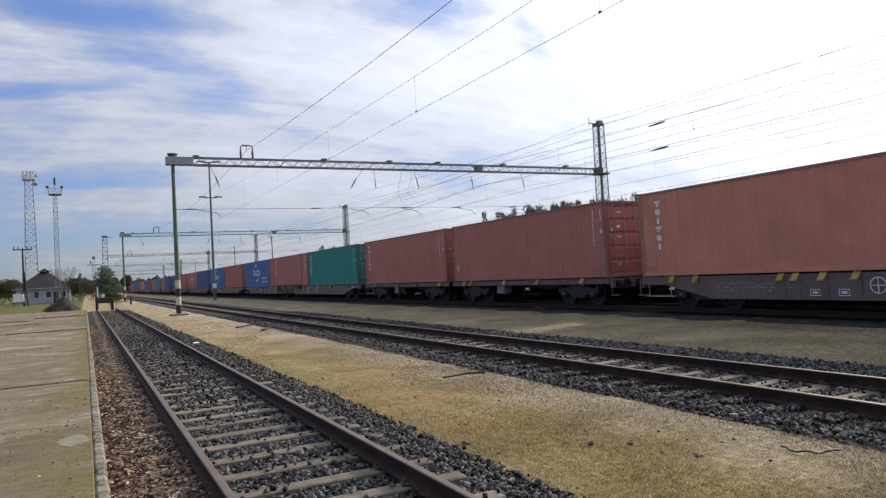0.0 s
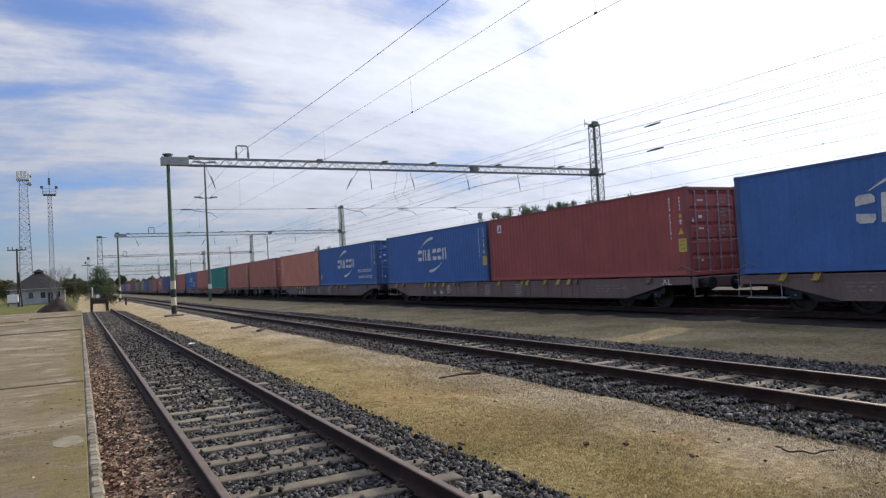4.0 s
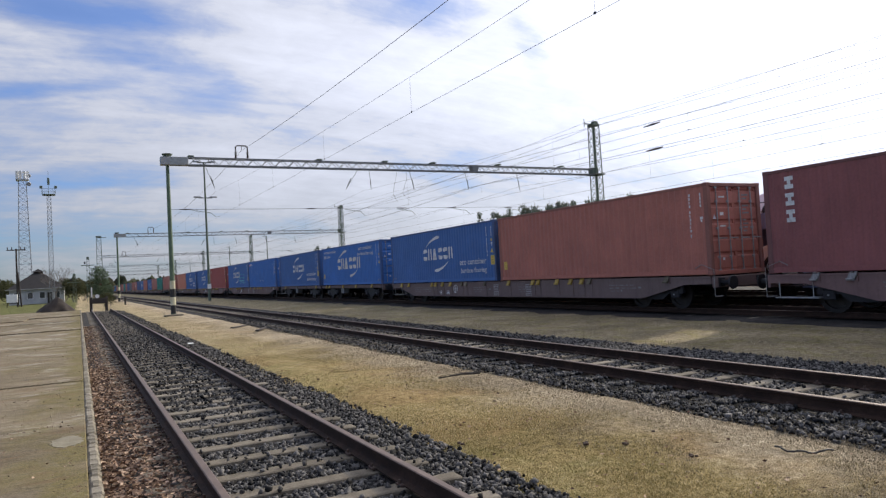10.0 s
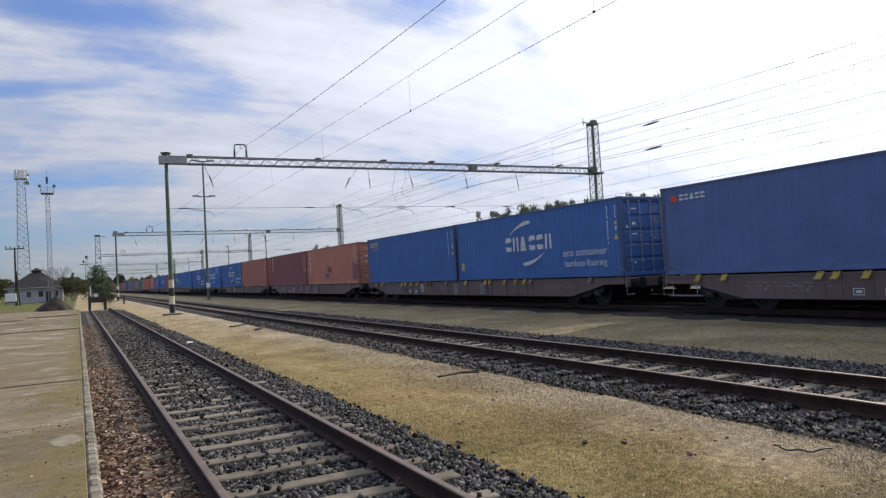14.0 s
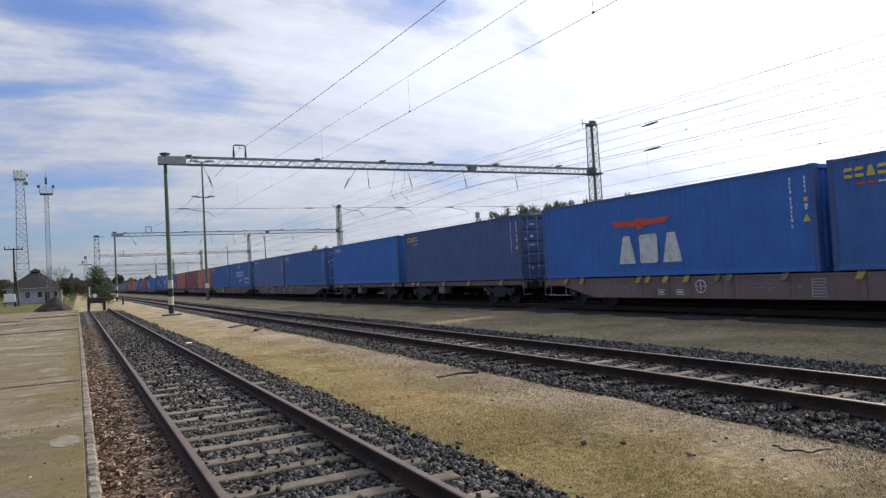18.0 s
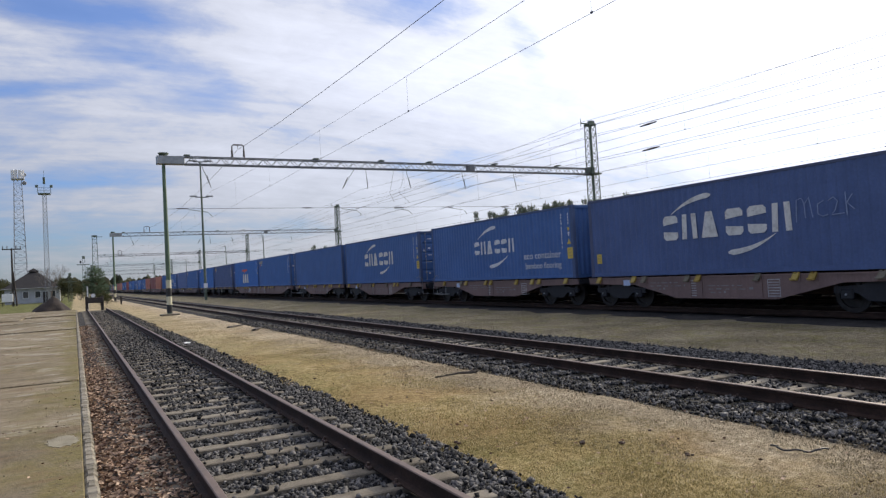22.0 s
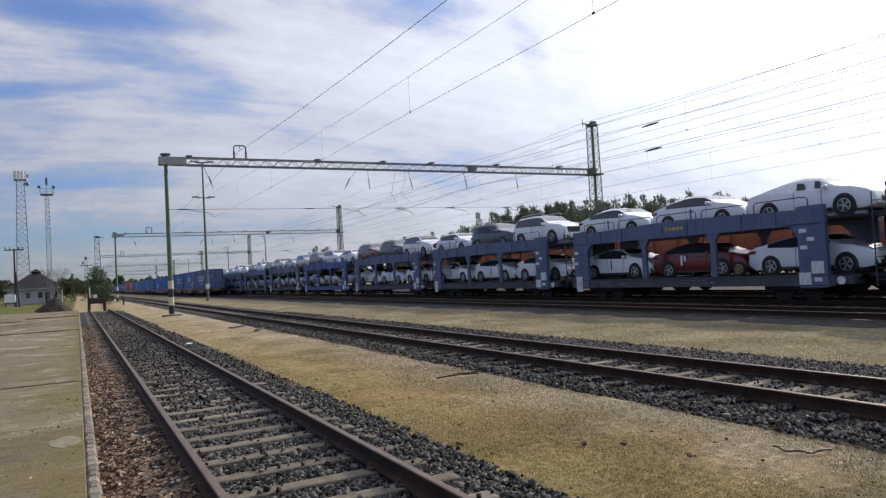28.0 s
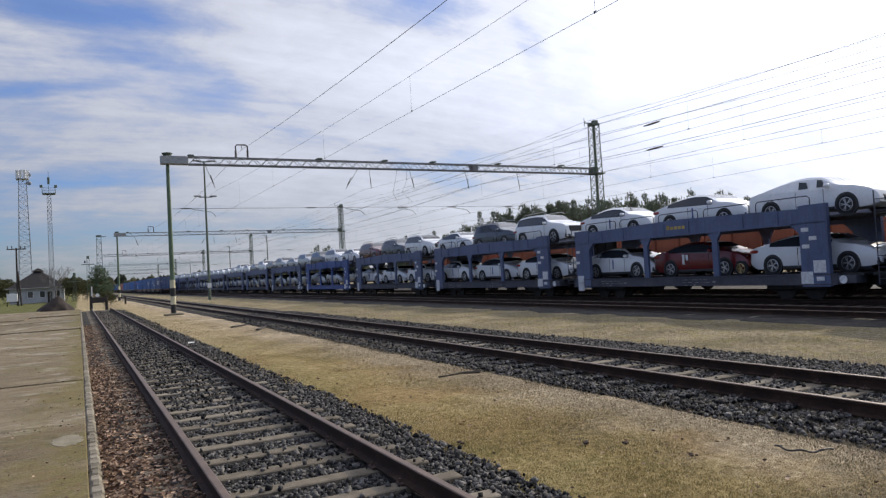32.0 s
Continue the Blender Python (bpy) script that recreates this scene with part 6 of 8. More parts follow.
def build_car(model, colour, m, label, detail=True, film=False):
    d = car_meshes(model)
    sp = d["spec"]
    key = ("body", model, colour)
    if key not in _car:
        _car[key] = weld(d["body"].mesh("body", CAR[colour]))
        _car["mirror", model, colour] = d["mirror"].mesh("mirror", CAR[colour], True)
    c = thing("car", label, "car", "new cars on the car train", m)
    part("body", _car[key], None, c)
    hw = sp["W"] / 2
    for side, sx in (("sl", -1), ("sr", 1)):
        if film:
            kk = ("film", model, side)
            if kk not in _car:
                me = d[side].copy()
                me.materials.clear()
                me.materials.append(CAR["film"])
                _car[kk] = me
            part("window_film", _car[kk], None, c, "white film over the windows")
            if sx < 0:
                zz = along(sp["belt"], sp["L"] / 2)
                for a, w in ((0.05, 0.32), (0.62, 0.24)):
                    part("side_window", Shape().prism([(-a, zz + 0.06), (-a + w, zz + 0.06), (-a + w - 0.04, zz + 0.30), (-a + 0.06, zz + 0.27)], -hw + 0.03, -hw + 0.10, "x"), M["glass"], c, "glass left bare in the film")
        else:
            part("side_window", d[side], None, c, "dark side glass")
    part("windscreen", d["sc"], None, c, "dark windscreen")
    if not film:
        part("rear_window", d["rear"], None, c, "dark rear glass")
    for ya in sp["axles"]:
        for sx in (-1, 1):
            y = sp["L"] / 2 - ya
            at = pose(sx * (hw - 0.075), y, sp["r"], 0, 0, 0 if sx < 0 else 180)
            if not detail:
                part("wheel", d["tyre"], None, c, at=at)
                continue
            if sx < 0:
                part("wheel_arch", d["arch"], None, c, at=pose(-hw - 0.004, y, sp["r"] + 0.01))
            w = part("wheel", d["hub"], None, c, at=at)
            part("tyre", d["tyre"], None, w)
            if sx < 0:
                part("rim", d["rim"], None, w, at=pose(-0.022, 0, 0))
    if detail:
        for sx in (-1, 1):
            part("headlamp", d["lamp"], None, c, "glass headlamp", at=pose(sx * (hw * 0.93), 0, 0, 0, 0, -sx * 7))
            if not film:
                part("tail_lamp", d["tail"], None, c, "red tail lamp", at=pose(sx * (hw * 0.96), 0, 0))
            part("mirror", _car["mirror", model, colour], None, c, at=pose(sx * (hw + 0.04), -sp["L"] / 2 + 1.55, along(sp["belt"], 3.1) + 0.08, 0, 0, 0 if sx < 0 else 180))
            part("sill_trim", d["sill"], None, c, at=pose(sx * (hw * 0.955), 0, 0))
        part("grille", d["grille"], None, c, "black grille")
        if model == "suv":
            for sx in (-1, 1):
                part("roof_rail", d["roof_rail"], None, c, "silver roof rail", at=pose(sx * 0.60, 0, 0))
        if not film:
            for sx in (-1, 1):
                part("air_intake", d["intake"], None, c, at=pose(sx * 0.66, -sp["L"] / 2 + 0.07, 0.02, 0, 0, sx * 28) @ Matrix.Diagonal((-sx, 1, 1, 1)))
        if colour == "red":
            for yy, zz in ((0.62, 0.50), (0.44, 0.66)):
                part("delivery_tag", Shape().box(-hw - 0.035, -hw - 0.012, yy - 0.06, yy + 0.06, zz, zz + 0.40 - (yy < 0.5) * 0.18, 0.005), M["white_paint"], c, "white paper tag")
        elif colour == "white" and model == "sedan":
            part("door_guard", Shape().box(-hw - 0.02, -hw + 0.01, 0.10, 0.16, 0.42, 0.86, 0.005), M["carrier_bright"], c, "blue transport door guard")
        if not film:
            zz = along(sp["belt"], sp["L"] / 2)
            for y in (-0.36, 0.62):
                part("door_handle", Shape().box(-hw - 0.016, -hw * 0.985, y, y + 0.20, zz - 0.13, zz - 0.095, 0.006), CAR[colour], c)
        for y in (-0.62, 0.38):
            part("door_gap", d["door_gap"], None, c, at=pose(-hw * 0.995, y, 0))
    return c


# ---- car-carrying wagons: 13.1 m units at a pitch of 14.9 m ----
UNIT0, PITCH, UL = 13.68, 14.9, 13.12
DECK, UPPER = 0.875, 2.75
_unit = {}


def unit_meshes(paintname):
    if paintname in _unit:
        return _unit[paintname]
    mat, d, hw = M[paintname], {}, 1.45
    d["sill"] = Shape().box(-0.06, 0.06, 0, UL, 0.52, 0.88, 0.012).box(-0.09, 0.09, 0, UL, 0.84, 0.88).box(-0.09, 0.09, 0, UL, 0.52, 0.56).mesh("sill", M["carrier_sill"] if paintname == "carrier" else mat)
    d["floor"] = Shape().box(-hw + 0.07, hw - 0.07, -0.75, UL + 0.75, 0.80, 0.885).mesh("lower_deck", M["steel_dark"])
    d["upper"] = Shape().box(-hw + 0.07, hw - 0.07, -0.6, UL + 0.6, UPPER - 0.08, UPPER - 0.012).mesh("upper_deck", M["steel_dark"])
    b = Shape().prism([(0.3, 2.56), (UL - 0.3, 2.56), (UL - 0.3, 2.98), (UL - 1.3, 3.04), (UL / 2, 3.17), (1.3, 3.04), (0.3, 2.98)], -0.05, 0.05, "x")
    b.box(-0.08, 0.08, 0.3, UL - 0.3, 2.52, 2.57)
    d["beam"] = b.mesh("upper_beam", mat)
    d["rib"] = Shape().box(-0.085, -0.04, -0.035, 0.035, 2.56, 3.06).mesh("rib", mat)
    d["post"] = Shape().prism([(-0.13, 0.87), (0.13, 0.87), (0.12, 2.20), (0.34, 2.56), (-0.34, 2.56), (-0.12, 2.20)], -0.055, 0.055, "x").mesh("post", mat)
    e = Shape().prism([(0.22, 0.47), (1.20, 0.47), (1.20, 2.22), (1.56, 2.56), (1.20, 2.58), (1.20, 3.12), (0.95, 3.14), (0.22, 3.14)], -0.08, 0.08, "x")
    d["end"] = e.mesh("end_post", mat)
    d["plates"] = Shape().box(-0.012, 0, 0.08, 0.50, 0.62, 1.02, 0).mesh("data_plate", M["white_mark"])
    d["small_plate"] = Shape().box(-0.012, 0, 0.0, 0.26, 0.0, 0.13, 0).mesh("data_plate", M["white_mark"])
    d["round"] = Shape().lathe([(0, 0), (0.13, 0.0), (0.13, -0.02), (0, -0.02)], (0, 0, 0), "x", 14).mesh("round_plate", M["white_mark"])
    hoop = Shape().tube([(0, 0.06, 3.02), (0, 0.06, 3.36), (0, 0.16, 3.44), (0, 2.0, 3.44), (0, 2.1, 3.36), (0, 2.1, 3.02)], 0.018, 5)
    d["hoop"] = hoop.mesh("guard_rail", M["steel_dark"], True)
    d["link"] = Shape().box(-0.35, 0.35, -1.0, 0.0, 0.45, 0.80, 0.03).box(-0.9, 0.9, -0.30, 0.02, 0.55, 0.86, 0.02).mesh("coupler_box", M["steel_dark"])
    lad = Shape()
    for yy in (0.10, 0.52):
        lad.rod((0, yy, 0.5), (0, yy, 3.35), 0.02, n=5)
    for i in range(8):
        lad.rod((0, 0.10, 0.7 + i * 0.34), (0, 0.52, 0.7 + i * 0.34), 0.013, n=5)
    lad.rod((0, -0.02, 0.75), (0, 0.12, 0.75), 0.02, n=5).rod((0, -0.02, 2.8), (0, 0.12, 2.8), 0.02, n=5)
    d["ladder"] = lad.mesh("ladder", M["carrier_sill"])
    sc = Shape().box(1.26, 1.32, -1.72, -0.02, 0.90, 2.88, 0.01)
    for yy in (-1.6, -0.9, -0.2):
        sc.box(1.22, 1.26, yy - 0.05, yy + 0.05, 0.90, 2.60)
    d["screen"] = sc.mesh("end_screen", M["steel_dark"])
    d["step"] = Shape().box(-0.10, 0.45, -0.62, -0.02, 0.56, 0.82, 0.02).mesh("end_step", M["carrier_sill"])
    _unit[paintname] = d
    return d


SMALL_WHEEL = Shape().lathe([(0.0, -0.05), (0.33, -0.05), (0.37, -0.065), (0.375, 0.04), (0.40, 0.06), (0.30, 0.06), (0.0, 0.03)], (0, 0, 0), "x", 18).mesh("wheel", M["wheel"], True)
AXLE_FRAME = Shape().box(-1.12, -0.98, -0.55, 0.55, 0.34, 0.60, 0.04).box(0.98, 1.12, -0.55, 0.55, 0.34, 0.60, 0.04).rod((-0.75, 0, 0.37), (0.75, 0, 0.37), 0.08, n=8).mesh("axle", M["steel_dark"])


FAR_GEAR = Shape()
for ya in (1.25, 2.35, UL - 2.35, UL - 1.25):
    FAR_GEAR.add([tuple(v.co + Vector((0, ya, 0))) for v in AXLE_FRAME.vertices], [tuple(p.vertices) for p in AXLE_FRAME.polygons])
    for sx in (-0.75, 0.75):
        FAR_GEAR.lathe([(0.0, -0.06), (0.375, -0.06), (0.375, 0.06), (0.0, 0.06)], (sx, ya, 0.375), "x", 12)
FAR_GEAR = FAR_GEAR.mesh("running_gear", M["wheel"])


def build_unit(k, detail):
    y = UNIT0 + k * PITCH
    pn = "carrier_bright" if k in (3,) else "carrier"
    d, hw = unit_meshes(pn), 1.45
    w = thing("car_carrier_wagon", "slate blue double-deck car transporter wagon loaded with cars" if pn == "carrier" else "brighter blue double-deck car transporter wagon loaded with cars", "freight wagon", "wagons of the car train", pose(X4, y, 0))
    part("lower_deck", d["floor"], None, w)
    part("upper_deck", d["upper"], None, w)
    for sx in (-1, 1):
        x = sx * hw
        part("sill", d["sill"], None, w, at=pose(x, 0, 0))
        part("upper_beam", d["beam"], None, w, at=pose(x, 0, 0))
        for py in (4.70, 8.30):
            part("post", d["post"], None, w, at=pose(x, py, 0))
        part("end_post", d["end"], None, w, at=pose(x, 0, 0))
        part("end_post", d["end"], None, w, at=pose(x, UL, 0) @ Matrix.Rotation(math.pi, 4, "Z"))
        if detail and sx < 0:
            for py in (2.0, 3.4, 5.9, 7.2, 9.6, 11.0):
                part("rib", d["rib"], None, w, at=pose(x, py, 0))
    if detail:
        part("ladder", d["ladder"], None, w, at=pose(-hw, UL, 0))
        part("end_step", d["step"], None, w, at=pose(-hw, 0, 0))
        for i in range(5):
            part("guard_rail", d["hoop"], None, w, "thin dark guard rail", at=pose(-hw, 0.75 + i * 2.32, 0))
        for py, z in ((0.26, 0.30), (0.72, -0.06)):
            part("data_plate", d["plates"], None, w, "white data plate", at=pose(-hw - 0.083, py, z))
        for z in (0.02, -0.28):
            part("data_plate", d["plates"], None, w, "white data plate", at=pose(-hw - 0.083, UL - 0.82, z))
        for py, z in ((0.42, 0.66), (0.60, 1.98), (0.86, 2.27), (0.86, 1.72), (UL - 0.55, 2.1), (UL - 0.5, 1.6)):
            part("data_plate", d["small_plate"], None, w, "small white label", at=pose(-hw - 0.083, py, z))
        part("round_plate", d["round"], None, w, "round white plate", at=pose(-hw - 0.105, -0.22, 0.69))
        if k == 0:
            for i in range(5):
                z1 = 2.95 if i == 0 else 2.90
                part("name_block", Shape().box(-0.01, 0, 6.88 - i * 0.20, 7.03 - i * 0.20, 2.78, z1, 0.003), M["yellow"], w, "faded yellow name block", at=pose(-hw - 0.052, 0, 0))
        part("number_bars", MARK_ME, None, w, "white number bars", at=pose(-hw - 0.095, 6.4, 0.58))
        part("number_bars", MARK_ME, None, w, "white number bars", at=pose(-hw - 0.095, 11.2, 0.58))
    part("coupler_box", d["link"], None, w)
    part("end_screen", d["screen"], None, w, "dark slate screen beside the gangway")
    if not detail and k > 8:
        part("running_gear", FAR_GEAR, None, w)
        return w
    for ya in (1.25, 2.35, UL - 2.35, UL - 1.25):
        a = part("axle", AXLE_FRAME, None, w, at=pose(0, ya, 0))
        for sx in (-1, 1):
            part("wheel", SMALL_WHEEL, None, a, at=pose(sx * 0.75, 0, 0.375, 0, 0, 0 if sx > 0 else 180))
    return w


def build_car_train():
    for k in range(-2, 27):
        build_unit(k, -1 <= k <= 4)
    rng = random.Random(11)
    # cars by the place of their tails along the track; three stand on each deck of a unit
    upper = [(16.95, "sedan", "film", "white car wrapped in transport film on the upper deck"), (21.75, "sedan", "white", "white sedan on the upper deck"), (26.65, "sedan", "white", "white sedan on the upper deck"),
             (32.45, "suv", "white", "white off-road car on the upper deck"), (37.15, "suv", "grey", "dark grey off-road car on the upper deck"), (42.0, "sedan", "white", "white sedan on the upper deck"), (47.4, "suv", "white", "white off-road car on the upper deck"),
             (51.9, "suv", "grey", "dark grey off-road car on the upper deck"), (56.9, "suv", "maroon", "brown-red off-road car on the upper deck"), (61.8, "sedan", "white", "white sedan on the upper deck"), (66.7, "suv", "white", "white off-road car on the upper deck"), (71.6, "suv", "grey", "dark grey off-road car on the upper deck")]
    lower = [(17.05, "sedan", "white", "white sedan on the lower deck"), (21.85, "sedan", "red", "dark red sedan on the lower deck"), (26.6, "sedan", "white", "white sedan on the lower deck"), (32.3, "sedan", "white", "white sedan on the lower deck"),
             (37.0, "sedan", "white", "white sedan on the lower deck"), (42.0, "sedan", "white", "white sedan on the lower deck"), (47.2, "sedan", "white", "white sedan on the lower deck"), (52.0, "sedan", "white", "white sedan on the lower deck"), (56.8, "sedan", "white", "white sedan on the lower deck")]
    for y, c in ((12.0, "white"), (7.0, "white"), (2.0, "grey"), (-3.0, "white")):
        upper.append((y, "sedan", c, c + " sedan on the upper deck"))
        lower.append((y, "sedan", c, c + " sedan on the lower deck"))
    y = 76.4
    while y < 395:
        c = rng.choice(["white", "silver", "grey", "silver", "white", "black"])
        mdl = rng.choice(["sedan", "suv"])
        upper.append((y, mdl, c, c + (" sedan" if mdl == "sedan" else " off-road car") + " on the upper deck"))
        y += 4.95
    y = 61.6
    while y < 300:
        c = rng.choice(["white", "silver", "grey", "silver"])
        lower.append((y, "sedan", c, c + " sedan on the lower deck"))
        y += 4.95
    for rows, z in ((upper, UPPER - 0.012), (lower, DECK - 0.012)):
        for tail, mdl, col, label in rows:
            L = (SEDAN if mdl == "sedan" else SUV)["L"]
            build_car(mdl, col, pose(X4 + rng.uniform(-0.05, 0.05), tail + 0.36 - L / 2, z), label, tail < 62, col == "film")
    # spare wheel beside the red car
    sp = thing("spare_wheel", "small gold-rimmed spare wheel leaning beside the red car", "wheel", m=pose(X4 - 1.12, 17.55, DECK + 0.265, 0, -6, 0))
    part("tyre", Shape().lathe([(0.17, -0.05), (0.25, -0.06), (0.28, -0.03), (0.28, 0.03), (0.22, 0.06)], (0, 0, 0), "x", 18), M["tyre"], sp, smooth=True)
    part("rim", rim_mesh(0.27, M["brass_rim"]), None, sp)


build_car_train()


def build_open_wagon(y):
    """A rusty goods wagon on the track behind."""
    w = thing("open_goods_wagon", "rusty orange open goods wagon parked behind the car train", "freight wagon", "parked goods wagons", pose(X5, y, 0))
    part("body_side", Shape().box(-1.42, -1.36, -6.3, 6.3, 1.15, 2.75), M["rust_wagon"], w)
    part("body_side", Shape().box(1.36, 1.42, -6.3, 6.3, 1.15, 2.75), M["rust_wagon"], w)
    part("body_end", Shape().box(-1.36, 1.36, -6.3, -6.24, 1.15, 2.75), M["rust_wagon"], w)
    part("body_end", Shape().box(-1.36, 1.36, 6.24, 6.3, 1.15, 2.75), M["rust_wagon"], w)
    part("underframe", Shape().box(-1.36, 1.36, -6.5, 6.5, 0.9, 1.15), M["steel_dark"], w)
    for i in range(9):
        yy = -6.2 + i * 1.55
        part("rib", Shape().box(-1.50, -1.42, yy - 0.05, yy + 0.05, 1.0, 2.78, 0.01), M["rust_wagon"], w)
    for yy in (-4.4, 4.4):
        add_bogie(w, yy)


for y in (8.0, 21.6, 35.2, 48.8):
    build_open_wagon(y)


# ---- trees ----
M["bark"] = material("pine bark", [(0.055, 0.035, 0.022), (0.10, 0.062, 0.038), (0.15, 0.095, 0.06)], scale=6, fine=30, rough=0.9, bump=0.4)
M["needles"] = material("pine needles", [(0.060, 0.080, 0.056), (0.105, 0.132, 0.092), (0.165, 0.196, 0.140)], scale=0.8, fine=10, rough=0.75, bump=0, island=0.5)
M["needles_dark"] = material("spruce needles", [(0.060, 0.090, 0.056), (0.100, 0.145, 0.086), (0.155, 0.20, 0.125)], scale=0.8, fine=10, rough=0.75, bump=0, island=0.5)
M["bush"] = material("dull shrub leaves", [(0.030, 0.038, 0.016), (0.060, 0.066, 0.028), (0.10, 0.095, 0.045)], scale=0.6, fine=8, rough=0.8, bump=0, island=0.6)
M["twig"] = material("bare twigs", [(0.13, 0.105, 0.085), (0.20, 0.165, 0.14), (0.27, 0.23, 0.20)], scale=6, rough=0.9, bump=0)


for leafy in ("needles", "needles_dark", "bush"):
    let_through(M[leafy], 0.5)


def spikes(rng, at, out, size, count, vs, fs, thin=1.0, focus=0.7):
    """A tuft of needle blades round a twig end."""
    at, out = Vector(at), Vector(out).normalized()
    for _ in range(count):
        d = (out * focus + Vector((rng.uniform(-1, 1), rng.uniform(-1, 1), rng.uniform(-0.5, 1.0)))).normalized()
        side = d.cross(Vector((rng.uniform(-1, 1), rng.uniform(-1, 1), rng.uniform(-1, 1)))).normalized() * size * rng.uniform(0.10, 0.2) * thin
        L = size * rng.uniform(0.7, 1.2)
        n = len(vs)
        vs += [tuple(at - side), tuple(at + side), tuple(at + d * L)]
        fs.append((n, n + 1, n + 2))


def pine_parts(seed, height, spread, whorl=0.42, full=1.0, bare=0.12, power=0.6, rise=0.65, tuft=0.36, thin=1.0, focus=0.7):
    rng = random.Random(seed)
    trunk, limbs, vs, fs = Shape(), Shape(), [], []
    bend = (rng.uniform(-0.2, 0.2), rng.uniform(-0.2, 0.2))

    def axis(z):
        t = z / height
        return Vector((bend[0] * t * t, bend[1] * t * t, z))
    n = 7
    for i in range(n):
        a, b = height * i / n, height * (i + 1) / n
        trunk.rod(axis(a), axis(b), 0.022 * height * (1 - i / n) * 0.62 + 0.012, 0.022 * height * (1 - (i + 1) / n) * 0.62 + 0.012, n=7)
    z = height * bare
    while z < height - 0.15:
        t = z / height
        reach = spread * (1 - t) ** power * rng.uniform(0.7, 1.1) * (0.75 + 0.25 * min(1, t * 4)) + 0.12
        k = rng.randint(4, 6)
        turn = rng.uniform(0, 6.28)
        for i in range(k):
            a = turn + 6.283 * i / k + rng.uniform(-0.3, 0.3)
            r = reach * rng.uniform(0.65, 1.15)
            o = axis(z)
            tip = o + Vector((math.cos(a) * r, math.sin(a) * r, r * rng.uniform(0.15, rise)))
            limbs.rod(o, tip, 0.022 + 0.01 * (1 - t), 0.006, n=4, caps=False)
            m = max(2, int(r / 0.30 * full))
            for j in range(m):
                q = o + (tip - o) * ((j + 1) / m * 0.85 + 0.15) + Vector((rng.uniform(-0.1, 0.1), rng.uniform(-0.1, 0.1), rng.uniform(-0.05, 0.1)))
                spikes(rng, q, (tip - o).normalized() + Vector((0, 0, 0.5 + 0.5 * (rise - 0.65))), tuft, 10, vs, fs, thin, focus)
        z += whorl * rng.uniform(0.75, 1.25)
    for _ in range(3):
        spikes(rng, axis(height - 0.1), (0, 0, 1), 0.4, 8, vs, fs)
    return trunk, limbs, vs, fs


def tri_mesh(name, vs, fs, mat):
    me = bpy.data.meshes.new(name)
    me.from_pydata(vs, [], fs)
    me.materials.append(mat)
    return me


def build_pine(seed, height, spread, m, label, group, needle, **kw):
    trunk, limbs, vs, fs = pine_parts(seed, height, spread, **kw)
    t = thing("pine_tree", label, "pine tree", group, m)
    trunk.add(limbs.v, limbs.f)
    part("trunk", trunk, M["bark"], t, smooth=True)
    part("crown", tri_mesh("crown", vs, fs, M[needle]), None, t)
    return t


def young_pine(seed, height, spread):
    """A slim pine: whorls of rising branches whose ends turn up into bristly candles, and a long bare-tipped leader."""
    rng = random.Random(seed)
    trunk, vs, fs = Shape(), [], []
    lean = Vector((rng.uniform(-0.25, 0.25), rng.uniform(-0.25, 0.25), 0))

    def axis(z):
        return Vector((0, 0, z)) + lean * (z / height) ** 2
    for i in range(7):
        a, b = height * i / 7, height * (i + 1) / 7
        trunk.rod(axis(a), axis(b), 0.085 * (1 - i / 7) + 0.014, 0.085 * (1 - (i + 1) / 7) + 0.014, n=6)

    def candle(p, length, r):
        # needles stand out all round an upright shoot, shorter towards its tip
        n = max(3, int(length / 0.075))
        for j in range(n):
            f = j / n
            q = p + Vector((rng.uniform(-0.02, 0.02), rng.uniform(-0.02, 0.02), length * f))
            spikes(rng, q, (rng.uniform(-0.5, 0.5), rng.uniform(-0.5, 0.5), 1.0), r * (1.1 - 0.5 * f), 6, vs, fs, 0.75, 0.75)
    z = height * 0.06
    while z < height - 0.5:
        t = z / height
        reach = spread * (1 - t) ** 0.95 * rng.uniform(0.75, 1.1) + 0.16
        k = rng.randint(4, 6)
        turn = rng.uniform(0, 6.28)
        for i in range(k):
            a = turn + 6.283 * i / k + rng.uniform(-0.35, 0.35)
            r = reach * rng.uniform(0.6, 1.15)
            o = axis(z)
            tip = o + Vector((math.cos(a) * r, math.sin(a) * r, r * rng.uniform(0.35, 0.8)))
            trunk.rod(o, tip, 0.018 + 0.01 * (1 - t), 0.006, n=3, caps=False)
            m = max(1, int(r / 0.30))
            for j in range(m):
                q = o + (tip - o) * ((j + rng.uniform(0.7, 1.0)) / m)
                candle(q, rng.uniform(0.28, 0.55) * (1.0 - 0.35 * t), 0.25)
        z += rng.uniform(0.30, 0.46)
    candle(axis(height - 0.95), 0.85, 0.17)
    for i in range(3):
        a = rng.uniform(0, 6.28)
        candle(axis(height - 0.85) + Vector((math.cos(a) * 0.14, math.sin(a) * 0.14, 0)), rng.uniform(0.3, 0.5), 0.15)
    return trunk, vs, fs


